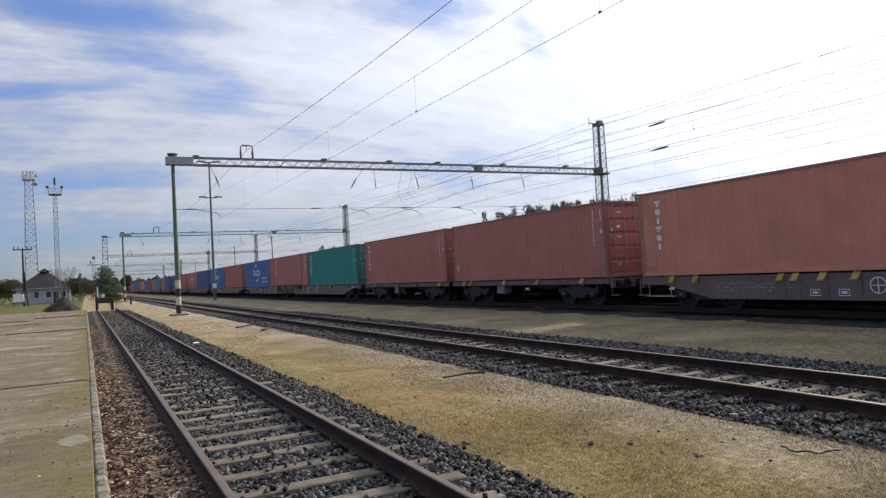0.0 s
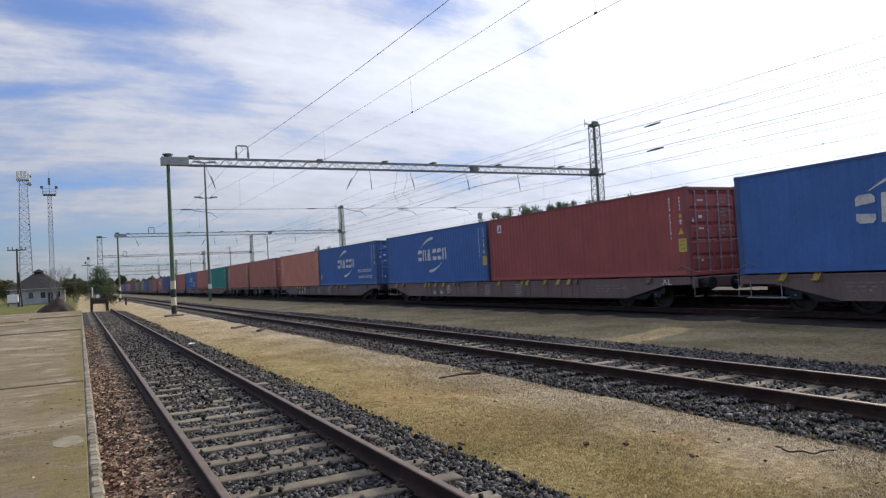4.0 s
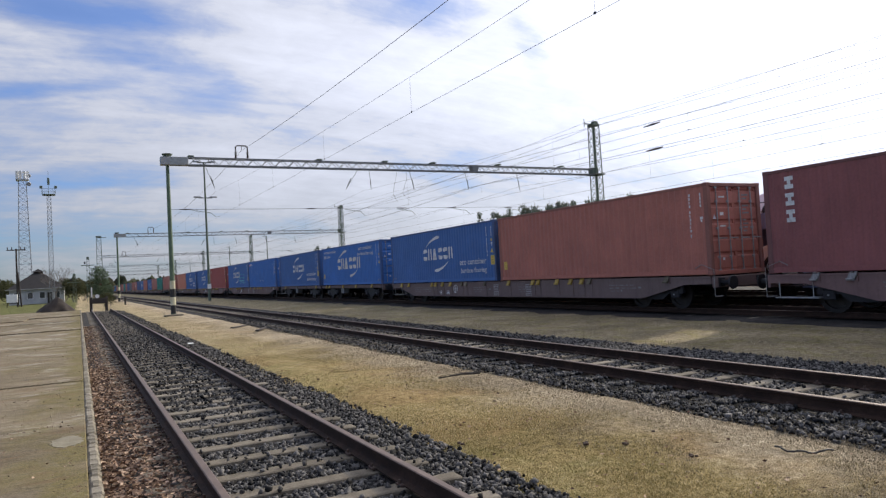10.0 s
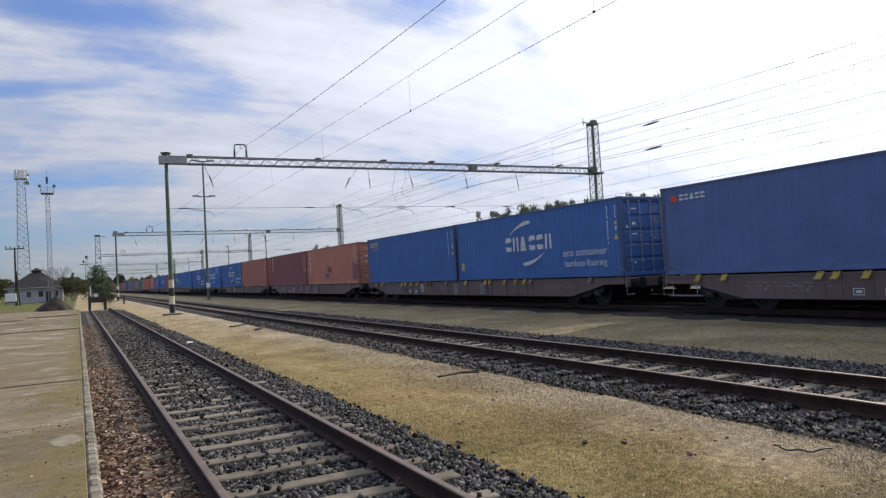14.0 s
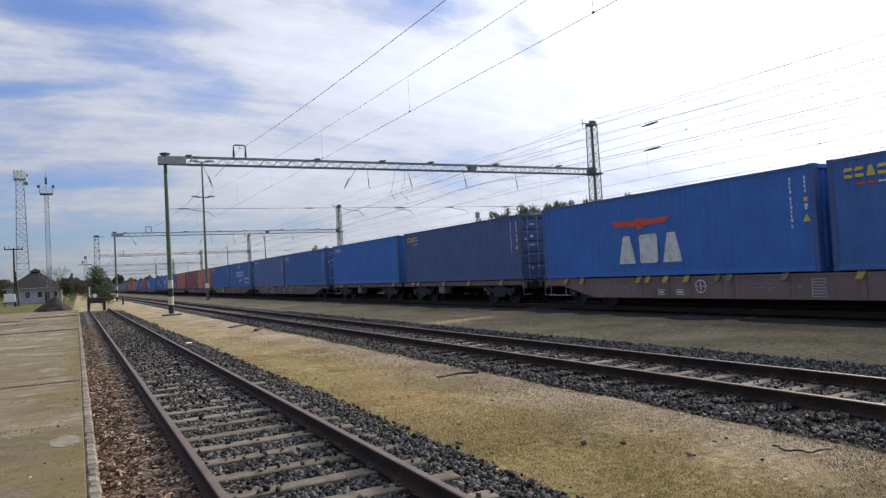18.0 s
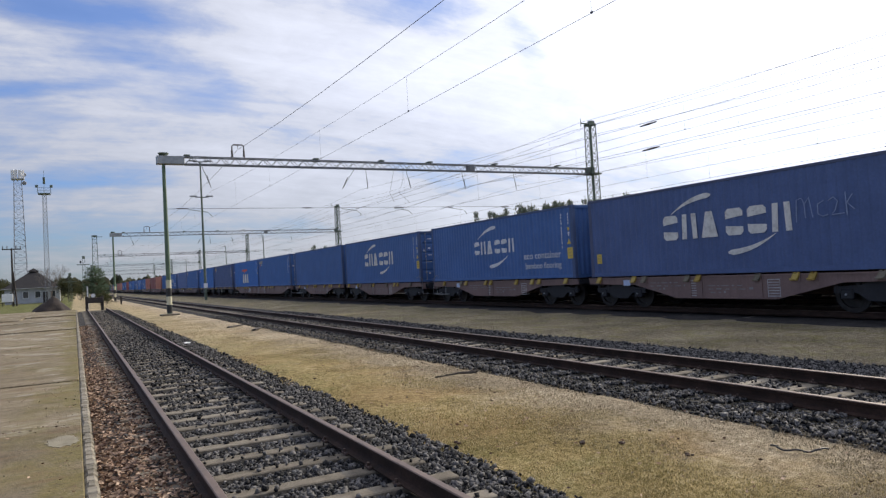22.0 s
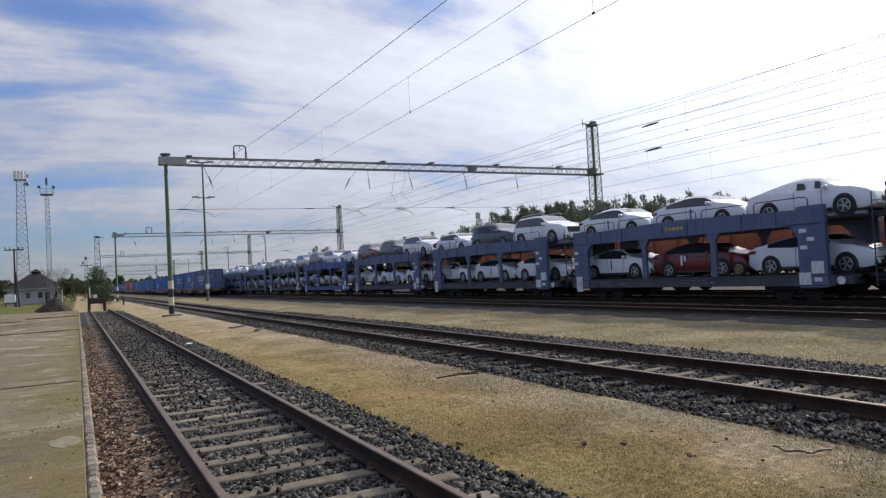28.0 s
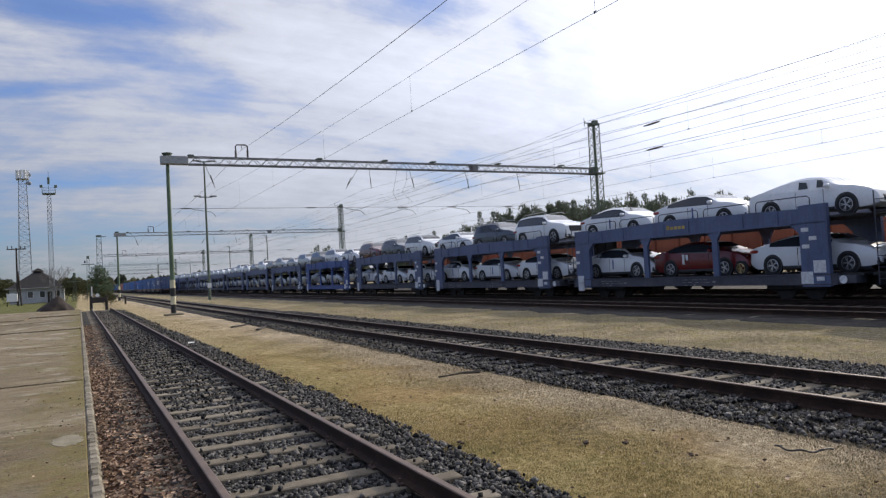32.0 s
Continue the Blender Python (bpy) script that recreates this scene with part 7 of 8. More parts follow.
def build_wood():
    rng = random.Random(21)
    kinds = []
    for k, sp in ((1, 2.1), (2, 1.7), (3, 2.3), (4, 1.5), (5, 1.9), (6, 2.2)):
        trunk, vs, fs = young_pine(k, 8.2, sp)
        t = thing("pine_tree", "grey-green young pine tree at the edge of the wood", "pine tree", "pines behind the tracks", pose(53 + k, 47 + k * 4, GROUND))
        part("trunk", trunk, M["bark"], t, smooth=True)
        part("crown", tri_mesh("crown", vs, fs, M["needles"]), None, t)
        kinds.append(t)

    def plant(x, y, h):
        k = h / 8.2
        copy_thing(kinds[rng.randrange(6)], pose(x, y, GROUND, 0, 0, rng.uniform(0, 360)) @ Matrix.Diagonal((k * rng.uniform(0.85, 1.1), k * rng.uniform(0.85, 1.1), k, 1)))
    # height of the wood's edge along the line; the tallest stand where it is thickest
    crest = [(0, 5.0), (31, 5.9), (38, 6.9), (42, 7.6), (50, 8.2), (57, 8.8), (65, 9.1), (71, 9.6), (80, 9.2), (400, 9.0)]
    y = 33.0
    while y < 81:
        for row in range(4):
            h = along(crest, y) * (rng.uniform(0.82, 1.07) if row < 2 else rng.uniform(0.84, 1.04))
            plant(49.3 + row * 2.3 + rng.uniform(-0.8, 0.8), y * (1 + 0.03 * row) + rng.uniform(-0.8, 0.8), h)
        y += 0.95
    for i in range(44):
        y = rng.uniform(66, 83)
        plant(50.5 + rng.uniform(-1.5, 5), y, along(crest, y) * rng.uniform(0.80, 1.03))
    for i in range(22):
        y = 84.5 + 12 * rng.random()
        plant(50 + rng.uniform(-1, 3), y, along([(84, 8.3), (88, 9.0), (92, 8.6), (97, 7.6)], y) * rng.uniform(0.80, 1.02))
    # single trees in the thin stretch beyond, and two small ones this side
    for y, h in ((29.0, 6.1), (28.1, 5.9), (31.4, 5.6), (97, 8.0), (99.5, 7.5), (103.5, 7.6), (106, 7.2), (108.4, 8.0), (113, 6.6), (150.5, 8.9), (153, 8.2), (158.5, 9.3), (161, 9.0), (164, 8.2), (131, 6.2), (140, 6.6), (175, 7.6), (190, 8.0), (212, 8.4)):
        plant(50 + rng.uniform(-0.3, 0.3), y, h * 1.05)
        plant(51.5 + rng.uniform(-0.3, 0.3), y * 1.03 + rng.uniform(0.6, 1.4), h * rng.uniform(0.85, 1.02))


build_wood()
build_pine(31, 5.2, 2.3, pose(2.85, 112, GROUND), "bushy dark green pine beside the end of the siding", "", "needles_dark", whorl=0.26, full=1.7, bare=0.02, thin=0.7)


def build_bush(seed, w, h, m, label, group="shrubs by the station"):
    rng = random.Random(seed)
    b = thing("shrub", label, "shrub", group, m)
    st, vs, fs = Shape(), [], []
    lobes = [(rng.uniform(-w, w) * 0.6, rng.uniform(-w, w) * 0.5, rng.uniform(0.45, 0.8) * h, rng.uniform(0.35, 0.6) * w) for _ in range(7)]
    for x, y, z, r in lobes:
        st.rod((x * 0.2, y * 0.2, 0), (x, y, z), 0.04, 0.012, n=5)
        for _ in range(170):
            d = Vector((rng.gauss(0, 1), rng.gauss(0, 1), rng.gauss(0, 0.85))).normalized() * r * rng.uniform(0.55, 1.05)
            p = Vector((x, y, z)) + d
            if p.z < 0.05:
                continue
            spikes(rng, p, d, 0.26 * h / 3.5, 4, vs, fs)
    part("stems", st, M["twig"], b)
    part("crown", tri_mesh("crown", vs, fs, M["bush"]), None, b)
    return b


SHRUB = build_bush(3, 2.6, 4.2, pose(-0.8, 150, GROUND), "dull olive shrubs behind the station building")
for x, y, s, r in ((-2.6, 168, 1.1, 40), (0.9, 160, 0.9, 120), (2.6, 172, 1.0, 200), (-15.5, 172, 1.2, 80), (-19, 165, 1.3, 10), (-12.6, 178, 1.2, 300), (5.0, 178, 0.9, 60), (2.55, 88, 0.36, 150), (3.3, 92, 0.30, 15)):
    copy_thing(SHRUB, pose(x, y, GROUND, 0, 0, r) @ Matrix.Diagonal((s, s, s, 1)))


def build_bare_tree(m):
    rng = random.Random(6)
    t = thing("bare_tree", "leafless grey-brown tree beside the station building", "tree", m=m)
    trunk, tw = Shape(), Shape()
    trunk.rod((0, 0, 0), (0.15, 0, 2.6), 0.16, 0.12, n=8)

    def grow(p, d, L, r, k):
        q = p + d * L
        tw.rod(p, q, r, r * 0.6, n=4, caps=False)
        if k:
            for _ in range(4 if k > 1 else 3):
                e = (d + Vector((rng.uniform(-0.7, 0.7), rng.uniform(-0.7, 0.7), rng.uniform(-0.05, 0.6)))).normalized()
                grow(q - d * L * rng.uniform(0, 0.35), e, L * rng.uniform(0.6, 0.85), r * 0.55, k - 1)
    for i in range(5):
        a = i * 1.256 + rng.uniform(-0.3, 0.3)
        grow(Vector((0.15, 0, 2.4 - 0.2 * i)), Vector((math.cos(a) * 0.55, math.sin(a) * 0.55, 1)).normalized(), 2.4, 0.05, 4)
    part("trunk", trunk, M["twig"], t, smooth=True)
    part("branchwork", tw, M["twig"], t)


build_bare_tree(pose(-3.7, 141, GROUND) @ Matrix.Scale(0.8, 4))


def build_far_woods():
    """Low woods on the horizon, tree by tree but too far to pick apart."""
    rng = random.Random(5)
    s = Shape()
    for _ in range(1500):
        a = rng.uniform(-75, 100)
        d = rng.uniform(700, 1000)
        x, y = math.sin(radians(a)) * d, math.cos(radians(a)) * d
        h, r = rng.uniform(9, 17), rng.uniform(4, 8)
        n = 6
        vs = [(x + r * math.cos(i * 1.047 + a), y + r * math.sin(i * 1.047 + a), GROUND + h * rng.uniform(0.2, 0.45)) for i in range(n)]
        vs += [(x + r * 0.6 * math.cos(i * 1.047 + a + 0.5), y + r * 0.6 * math.sin(i * 1.047 + a + 0.5), GROUND + h * rng.uniform(0.6, 0.85)) for i in range(n)]
        vs += [(x, y, GROUND + h), *[(x + r * 0.8 * math.cos(i * 1.047 + a), y + r * 0.8 * math.sin(i * 1.047 + a), GROUND - 0.3) for i in range(n)]]
        fs = [(i, (i + 1) % n, n + (i + 1) % n, n + i) for i in range(n)] + [(n + i, n + (i + 1) % n, 2 * n) for i in range(n)] + [(2 * n + 1 + i, 2 * n + 1 + (i + 1) % n, (i + 1) % n, i) for i in range(n)]
        s.add(vs, fs)
    solid("far_woods", s, M["bush"], "low dark woods along the horizon", "woods", kind="stuff")


build_far_woods()

# ---- station side: building, masts, poles ----
M["render_wall"] = material("pale grey rendered wall", [(0.30, 0.31, 0.32), (0.42, 0.43, 0.44), (0.50, 0.51, 0.52)], scale=0.8, fine=12, rough=0.9, bump=0.15)
M["roof"] = material("dark roof sheet", [(0.010, 0.009, 0.010), (0.018, 0.016, 0.017), (0.032, 0.029, 0.029)], scale=1.5, fine=20, rough=0.97, bump=0.2)
M["earth"] = material("dark dug earth", [(0.012, 0.008, 0.006), (0.026, 0.018, 0.014), (0.050, 0.036, 0.028)], scale=2.5, fine=18, rough=0.95, bump=0.9, bump_scale=12)
M["old_wood"] = material("tarred timber", [(0.020, 0.016, 0.013), (0.040, 0.032, 0.026), (0.065, 0.052, 0.042)], scale=4, fine=30, rough=0.85, bump=0.3)
M["pale_steel"] = material("pale lattice paint", [(0.18, 0.185, 0.20), (0.26, 0.27, 0.285), (0.36, 0.37, 0.38)], scale=3, rough=0.6, metal=0.2, bump=0)


def build_station():
    b = thing("station_building", "small grey rendered building with a dark hipped roof and cupola", "building", m=pose(-7.0, 158, GROUND))
    x0, x1, y0, y1, hw = -4.6, 4.4, -4.0, 6.0, 2.95
    w = Shape().box(x0, x1, y0, y0 + 0.3, 0, hw).box(x0, x1, y1 - 0.3, y1, 0, hw)
    w.box(x0, x0 + 0.3, y0 + 0.3, y1 - 0.3, 0, hw).box(x1 - 0.3, x1, y0 + 0.3, y1 - 0.3, 0, hw)
    part("wall", w, M["render_wall"], b)
    r = Shape()
    e = 0.6
    a = [(x0 - e, y0 - e, hw - 0.15), (x1 + e, y0 - e, hw - 0.15), (x1 + e, y1 + e, hw - 0.15), (x0 - e, y1 + e, hw - 0.15), (-0.9, 0.2, 5.9), (0.9, 0.2, 5.9), (0.9, 2.0, 5.9), (-0.9, 2.0, 5.9)]
    r.add(a, [(0, 1, 5, 4), (1, 2, 6, 5), (2, 3, 7, 6), (3, 0, 4, 7), (4, 5, 6, 7), (3, 2, 1, 0)])
    part("roof", r, M["roof"], b)
    cup = Shape().box(-0.8, 0.8, 0.4, 1.9, 5.7, 6.2).add([(-1.1, 0.1, 6.2), (1.1, 0.1, 6.2), (1.1, 2.2, 6.2), (-1.1, 2.2, 6.2), (0, 1.1, 6.85)], [(0, 1, 4), (1, 2, 4), (2, 3, 4), (3, 0, 4), (3, 2, 1, 0)])
    part("cupola", cup, M["roof"], b)
    for x in (-3.4, -1.2, 0.8, 3.3):
        f = part("window", Shape().box(x - 0.5, x + 0.5, y0 - 0.03, y0 + 0.02, 1.0, 2.3, 0.01), M["white_paint"], b)
        part("pane", Shape().box(x - 0.42, x + 0.42, y0 - 0.045, y0 - 0.033, 1.08, 2.22), M["glass"], f)
    part("door", Shape().box(1.65, 2.45, y0 - 0.04, y0 + 0.02, 0.0, 2.1, 0.01), M["old_wood"], b)
    part("gutter", Shape().rod((x0 - e, y0 - e - 0.05, hw - 0.1), (x1 + e, y0 - e - 0.05, hw - 0.1), 0.07, n=6), M["galv"], b)
    part("downpipe", Shape().rod((x1 + 0.05, y0 - 0.1, 0), (x1 + 0.05, y0 - 0.1, hw - 0.1), 0.05, n=6), M["galv"], b)


build_station()


def build_masts():
    a = thing("telecom_mast", "tall tapered lattice telecom mast with panel antennas", "mast", m=pose(-9.35, 163, GROUND))
    part("lattice", lattice_mast(2.5, 1.3, 0, 25.2, 22, 0.055, 0.022, True), M["pale_steel"], a)
    for z in (25.0,):
        part("platform", Shape().box(-1.1, 1.1, -1.1, 1.1, z - 0.05, z + 0.05), M["galv"], a)
    for i, (x, y) in enumerate(((-0.85, -0.6), (-0.25, -0.9), (0.4, -0.85), (0.95, -0.3), (-0.8, 0.5))):
        part("panel_antenna", Shape().box(x - 0.26, x + 0.26, y - 0.10, y + 0.10, 24.8, 26.8, 0.03), M["white_paint"], a, "pale panel antenna")
    for i, z in enumerate((24.2, 25.9)):
        part("dish", Shape().lathe([(0, 0.0), (0.35, 0.05), (0.42, 0.2), (0.40, 0.2), (0.3, 0.08), (0, 0.04)], (1.15, -0.4, z), "y", 14), M["pale_steel"], a, smooth=True)
    b = thing("floodlight_mast", "slim lattice floodlight mast with a railed platform", "mast", m=pose(-4.45, 152, GROUND))
    part("lattice", lattice_mast(0.85, 0.65, 0, 20.6, 26, 0.05, 0.022, True), M["galv"], b)
    part("platform", Shape().box(-1.05, 1.05, -1.05, 1.05, 20.6, 20.75), M["mast_grey"], b)
    rail = Shape()
    for z in (21.2, 21.75):
        rail.tube([(-1.1, -1.1, z), (1.1, -1.1, z), (1.1, 1.1, z), (-1.1, 1.1, z), (-1.1, -1.1, z)], 0.03, 4)
    for x, y in ((-1.1, -1.1), (1.1, -1.1), (1.1, 1.1), (-1.1, 1.1)):
        rail.rod((x, y, 20.7), (x, y, 21.8), 0.03, n=4)
    part("railing", rail, M["mast_grey"], b)
    for x in (-1.2, 1.2):
        part("floodlight", Shape().box(x - 0.25, x + 0.25, -1.35, -1.0, 21.75, 22.25, 0.04), M["mast_grey"], b)
    part("antenna", Shape().rod((0, 0, 20.7), (0, 0, 25.2), 0.04, 0.02, n=5).box(-0.2, 0.2, -0.2, 0.2, 22.6, 23.9, 0.03), M["mast_grey"], b)
    p = thing("utility_pole", "dark timber utility pole with a crossarm", "utility pole", m=pose(-8.64, 130, GROUND))
    part("pole", Shape().rod((0, 0, 0), (0, 0, 9.3), 0.17, 0.12, n=8).rod((0.5, 0, 0), (0.12, 0, 5.5), 0.13, 0.1, n=8), M["old_wood"], p, smooth=True)
    part("crossarm", Shape().box(-1.3, 1.3, -0.07, 0.07, 9.0, 9.16), M["old_wood"], p)
    for x in (-1.2, -0.6, 0.6, 1.2):
        part("insulator", INS_ME, None, p, at=pose(x, 0, 9.16))
    c = thing("equipment_cabinet", "white equipment cabinet standing on dark legs", "cabinet", m=pose(-9.3, 128.5, GROUND))
    part("body", Shape().box(-0.75, 0.75, -0.3, 0.3, 0.75, 2.0, 0.03), M["white_paint"], c)
    for x in (-0.7, 0.7):
        part("leg", Shape().rod((x, 0, 0.0), (x * 0.85, 0, 0.78), 0.05, n=5), M["old_wood"], c)
    part("shelf", Shape().box(-1.2, 0.9, -0.35, 0.35, 0.55, 0.66), M["old_wood"], c)


build_masts()


def build_mound():
    vs, fs, n, rings = [], [], 36, 9
    for j in range(rings + 1):
        t = j / rings
        for i in range(n):
            a = 6.2832 * i / n
            rx, ry = 1.75 * (1 - t), 1.5 * (1 - t)
            bump = 1 + 0.16 * noise.noise((math.cos(a) * 2, math.sin(a) * 2, t * 3))
            z = 1.55 * (t ** 0.9) + 0.10 * noise.noise((math.cos(a) * 3 * (1 - t), math.sin(a) * 3 * (1 - t), t * 6)) * (1 if j else 0)
            vs.append((rx * bump * math.cos(a) + 0.25 * t, ry * bump * math.sin(a), z))
    for j in range(rings):
        for i in range(n):
            fs.append((j * n + i, j * n + (i + 1) % n, (j + 1) * n + (i + 1) % n, (j + 1) * n + i))
    me = bpy.data.meshes.new("earth_mound")
    me.from_pydata(vs, [], fs)
    me.materials.append(M["earth"])
    me.shade_smooth()
    ob = new("earth_mound", me)
    ob.matrix_basis = pose(-2.15, 81, GROUND - 0.04)
    tagged(ob, "heap of dark dug earth at the end of the platform", "earth mound")


build_mound()


def build_buffer_stop():
    b = thing("buffer_stop", "dark timber buffer stop with a white disc at the track end", "buffer stop", m=pose(X1 - 0.15, 69.7, 0))
    for x in (-0.62, 0.62):
        part("post", Shape().box(x - 0.12, x + 0.12, -0.1, 0.15, -0.3, 1.10, 0.02), M["old_wood"], b)
        part("brace", Shape().prism([(0.1, 0.8), (0.1, 0.6), (1.6, -0.25), (1.8, -0.25)], x - 0.08, x + 0.08, "x"), M["old_wood"], b)
    part("beam", Shape().box(-0.70, 0.70, -0.2, 0.0, 0.50, 0.98, 0.03), M["old_wood"], b)
    part("disc", Shape().lathe([(0, -0.24), (0.17, -0.24), (0.17, -0.205), (0, -0.205)], (-0.1, 0, 1.16), "y", 18), M["white_paint"], b, "white warning disc")
    solid("marker_post", Shape().box(-0.05, 0.05, -0.05, 0.05, 0, 2.2, 0.01), M["white_mark"], "slim pale marker post at the track end", "post", m=pose(1.03, 70.6, GROUND))
    solid("marker_post", Shape().box(-0.10, 0.10, -0.08, 0.08, 0, 0.95, 0.03), M["old_wood"], "short dark stump beside the track", "post", m=pose(4.85, 91, GROUND))


build_buffer_stop()


def build_lamp(x, y, height, arm_z, m_sign):
    l = thing("lamp_post", "tall grey steel lamp post with paired floodlights", "lamp post", "yard lamp posts", pose(x, y, GROUND))
    part("pole", Shape().lathe([(0, 0), (0.17, 0), (0.16, 1.0), (0.085, height), (0, height)], (0, 0, 0), "z", 10), M["mast_grey"], l, smooth=True)
    part("crossarm", Shape().box(-0.75, 0.75 if m_sign else 0.05, -0.05, 0.05, arm_z, arm_z + 0.1), M["beam_grey"], l)
    if not m_sign:
        part("floodlight", Shape().box(-0.95, -0.35, -0.12, 0.12, arm_z + 0.0, arm_z + 0.14, 0.04), M["galv"], l)
        return l
    part("top_arm", Shape().box(-0.8, 0.8, -0.05, 0.05, height - 0.1, height), M["beam_grey"], l)
    for z in (arm_z, height - 0.1):
        for sx in (-1, 1):
            part("floodlight", Shape().box(sx * 0.9 - 0.4, sx * 0.9 + 0.4, -0.16, 0.16, z + 0.08, z + 0.24, 0.04), M["galv"], l, at=pose(0, 0, 0, 0, 0, 0))
    if m_sign:
        part("sign", Shape().box(-0.22, 0.22, -0.2, -0.17, 1.40, 1.95, 0.01), M["white_paint"], l, "pale notice plate")
    return l


build_lamp(13.45, 84.5, 16.2, 11.95, True)
for x, y in ((38.2, 158.4), (37.8, 200.6), (39.4, 291.0)):
    build_lamp(x, y, 12.2, 12.0, False)


def build_signal_masts():
    for x, y, hgt in ((1.62, 141, 7.6), (-0.62, 138, 4.6)):
        p = thing("lineside_mast", "slim grey lattice mast with boxes and wires", "mast", "lineside masts", pose(x, y, GROUND))
        part("lattice", lattice_mast(0.6, 0.4, 0, hgt, 12, 0.04, 0.02), M["mast_grey"], p)
        part("head", Shape().box(-0.22, 0.22, -0.2, 0.2, hgt, hgt + 0.5, 0.05).box(-1.1, 1.0, -0.06, 0.06, hgt - 1.1, hgt - 0.98), M["mast_grey"], p)
        part("lamp_box", Shape().box(-0.62, -0.38, -0.15, 0.15, hgt - 0.8, hgt - 0.35, 0.03), M["steel_dark"], p)


build_signal_masts()
for z, y in ((9.25, 28.7), (7.85, 28.6)):
    long_wire([(28.7, yy, z + 0.55) for yy in SPANS], 0.011, "thin dark overhead wire with a strain insulator", 0.6)
    solid("strain_insulator", insulator_rod((28.7, y - 0.62, z - 0.02), (28.7, y + 0.62, z - 0.04), 0.062), None, "long dark strain insulator in an overhead wire", "insulator", "strain insulators")


# ---- loose stones, leaves, grass ----
def lump():
    v = np.array([(x, y, z) for z in (-0.7, 0.7) for y in (-0.7, 0.7) for x in (-0.7, 0.7)])
    q = [(0, 2, 3, 1), (4, 5, 7, 6), (0, 1, 5, 4), (2, 6, 7, 3), (0, 4, 6, 2), (1, 3, 7, 5)]
    f = np.array([t for a, b, c, d in q for t in ((a, b, c), (a, c, d))])
    return v, f


def random_turns(rng, n):
    q = rng.normal(size=(n, 4))
    q /= np.linalg.norm(q, axis=1)[:, None]
    w, x, y, z = q.T
    return np.stack([1 - 2 * (y * y + z * z), 2 * (x * y - z * w), 2 * (x * z + y * w), 2 * (x * y + z * w), 1 - 2 * (x * x + z * z), 2 * (y * z - x * w), 2 * (x * z - y * w), 2 * (y * z + x * w), 1 - 2 * (x * x + y * y)], 1).reshape(n, 3, 3)


def scatter_stones(name, spots, r0, r1, seed, label, mat="ballast"):
    rng = np.random.default_rng(seed)
    v, f = lump()
    n = len(spots)
    r = rng.uniform(r0, r1, n) * rng.choice([1.0, 1.0, 1.35, 0.75], n)
    sc = r[:, None] * rng.uniform(0.5, 1.3, (n, 3))
    jit = v[None] + rng.uniform(-0.30, 0.30, (n, len(v), 3))
    p = np.einsum("nij,nkj->nki", random_turns(rng, n), jit * sc[:, None, :]) + spots[:, None, :]
    faces = (f[None] + (np.arange(n) * len(v))[:, None, None]).reshape(-1, 3)
    bulk(name, p.reshape(-1, 3), faces, M[mat], None, label, "loose stones")


def ballast_spots(x0, x1, y0, y1, per, xt, first, pitch, seed, shoulder, buried=False):
    """Places for stones: between and outside the rails, few on the sleepers, whose ends may be buried on the platform side."""
    rng = np.random.default_rng(seed)
    n = int((x1 - x0) * (y1 - y0) * per)
    x, y = rng.uniform(x0, x1, n), rng.uniform(y0, y1, n)
    k = (y - first) / pitch
    off = np.abs(k - np.round(k)) * pitch
    on = (off < 0.125) & (np.abs(x - xt) < 1.24)
    clear = on & (x > xt - 0.8) if buried else on
    keep = ~(clear & (rng.random(n) < 0.98 - 0.5 * np.clip((y - 10) / 12, 0, 1)))
    keep &= np.abs(np.abs(x - xt) - 0.75) > 0.085
    # stones fade out raggedly over the shoulders
    edge = np.minimum((x - x0) / shoulder[0], (x1 - x) / shoulder[1])
    keep &= rng.random(n) < np.clip(edge, 0, 1) ** 0.7
    x, y, on = x[keep], y[keep], on[keep]
    side = np.abs(x - xt) > 1.3
    z = np.where(on, -0.155, np.where(side, -0.200, -0.214) + rng.uniform(-0.012, 0.024, len(x)))
    out = np.clip((np.abs(x - xt) - 1.15) / 0.5, 0, 1)
    z = z - np.where(side, out * 0.012, 0.0)
    return np.stack([x, y, z], 1)


S1 = [ballast_spots(1.0, 3.45, -5, 3.2, 700, X1, 1.01, 0.645, 21, (0.05, 0.55)), ballast_spots(1.0, 3.45, 3.2, 12, 1900, X1, 1.01, 0.645, 1, (0.05, 0.55)), ballast_spots(1.0, 3.45, 12, 30, 800, X1, 1.01, 0.645, 2, (0.05, 0.55)), ballast_spots(1.0, 3.45, 30, 66, 200, X1, 1.01, 0.645, 22, (0.05, 0.55)), ballast_spots(0.2, 1.0, 3.2, 14, 130, X1, 1.01, 0.645, 3, (0.3, 0.02))]
scatter_stones("ballast_stones", np.concatenate(S1), 0.0145, 0.027, 5, "dark grey crushed stones between the siding rails")
S2 = [ballast_spots(6.38, 11.0, 1.5, 14, 1150, X2, -1.0, 0.645, 6, (0.55, 0.4), True), ballast_spots(6.42, 11.0, 14, 40, 330, X2, -1.0, 0.645, 7, (0.6, 0.5), True)]
scatter_stones("ballast_stones", np.concatenate(S2), 0.015, 0.028, 8, "dark grey crushed stones along the second track")

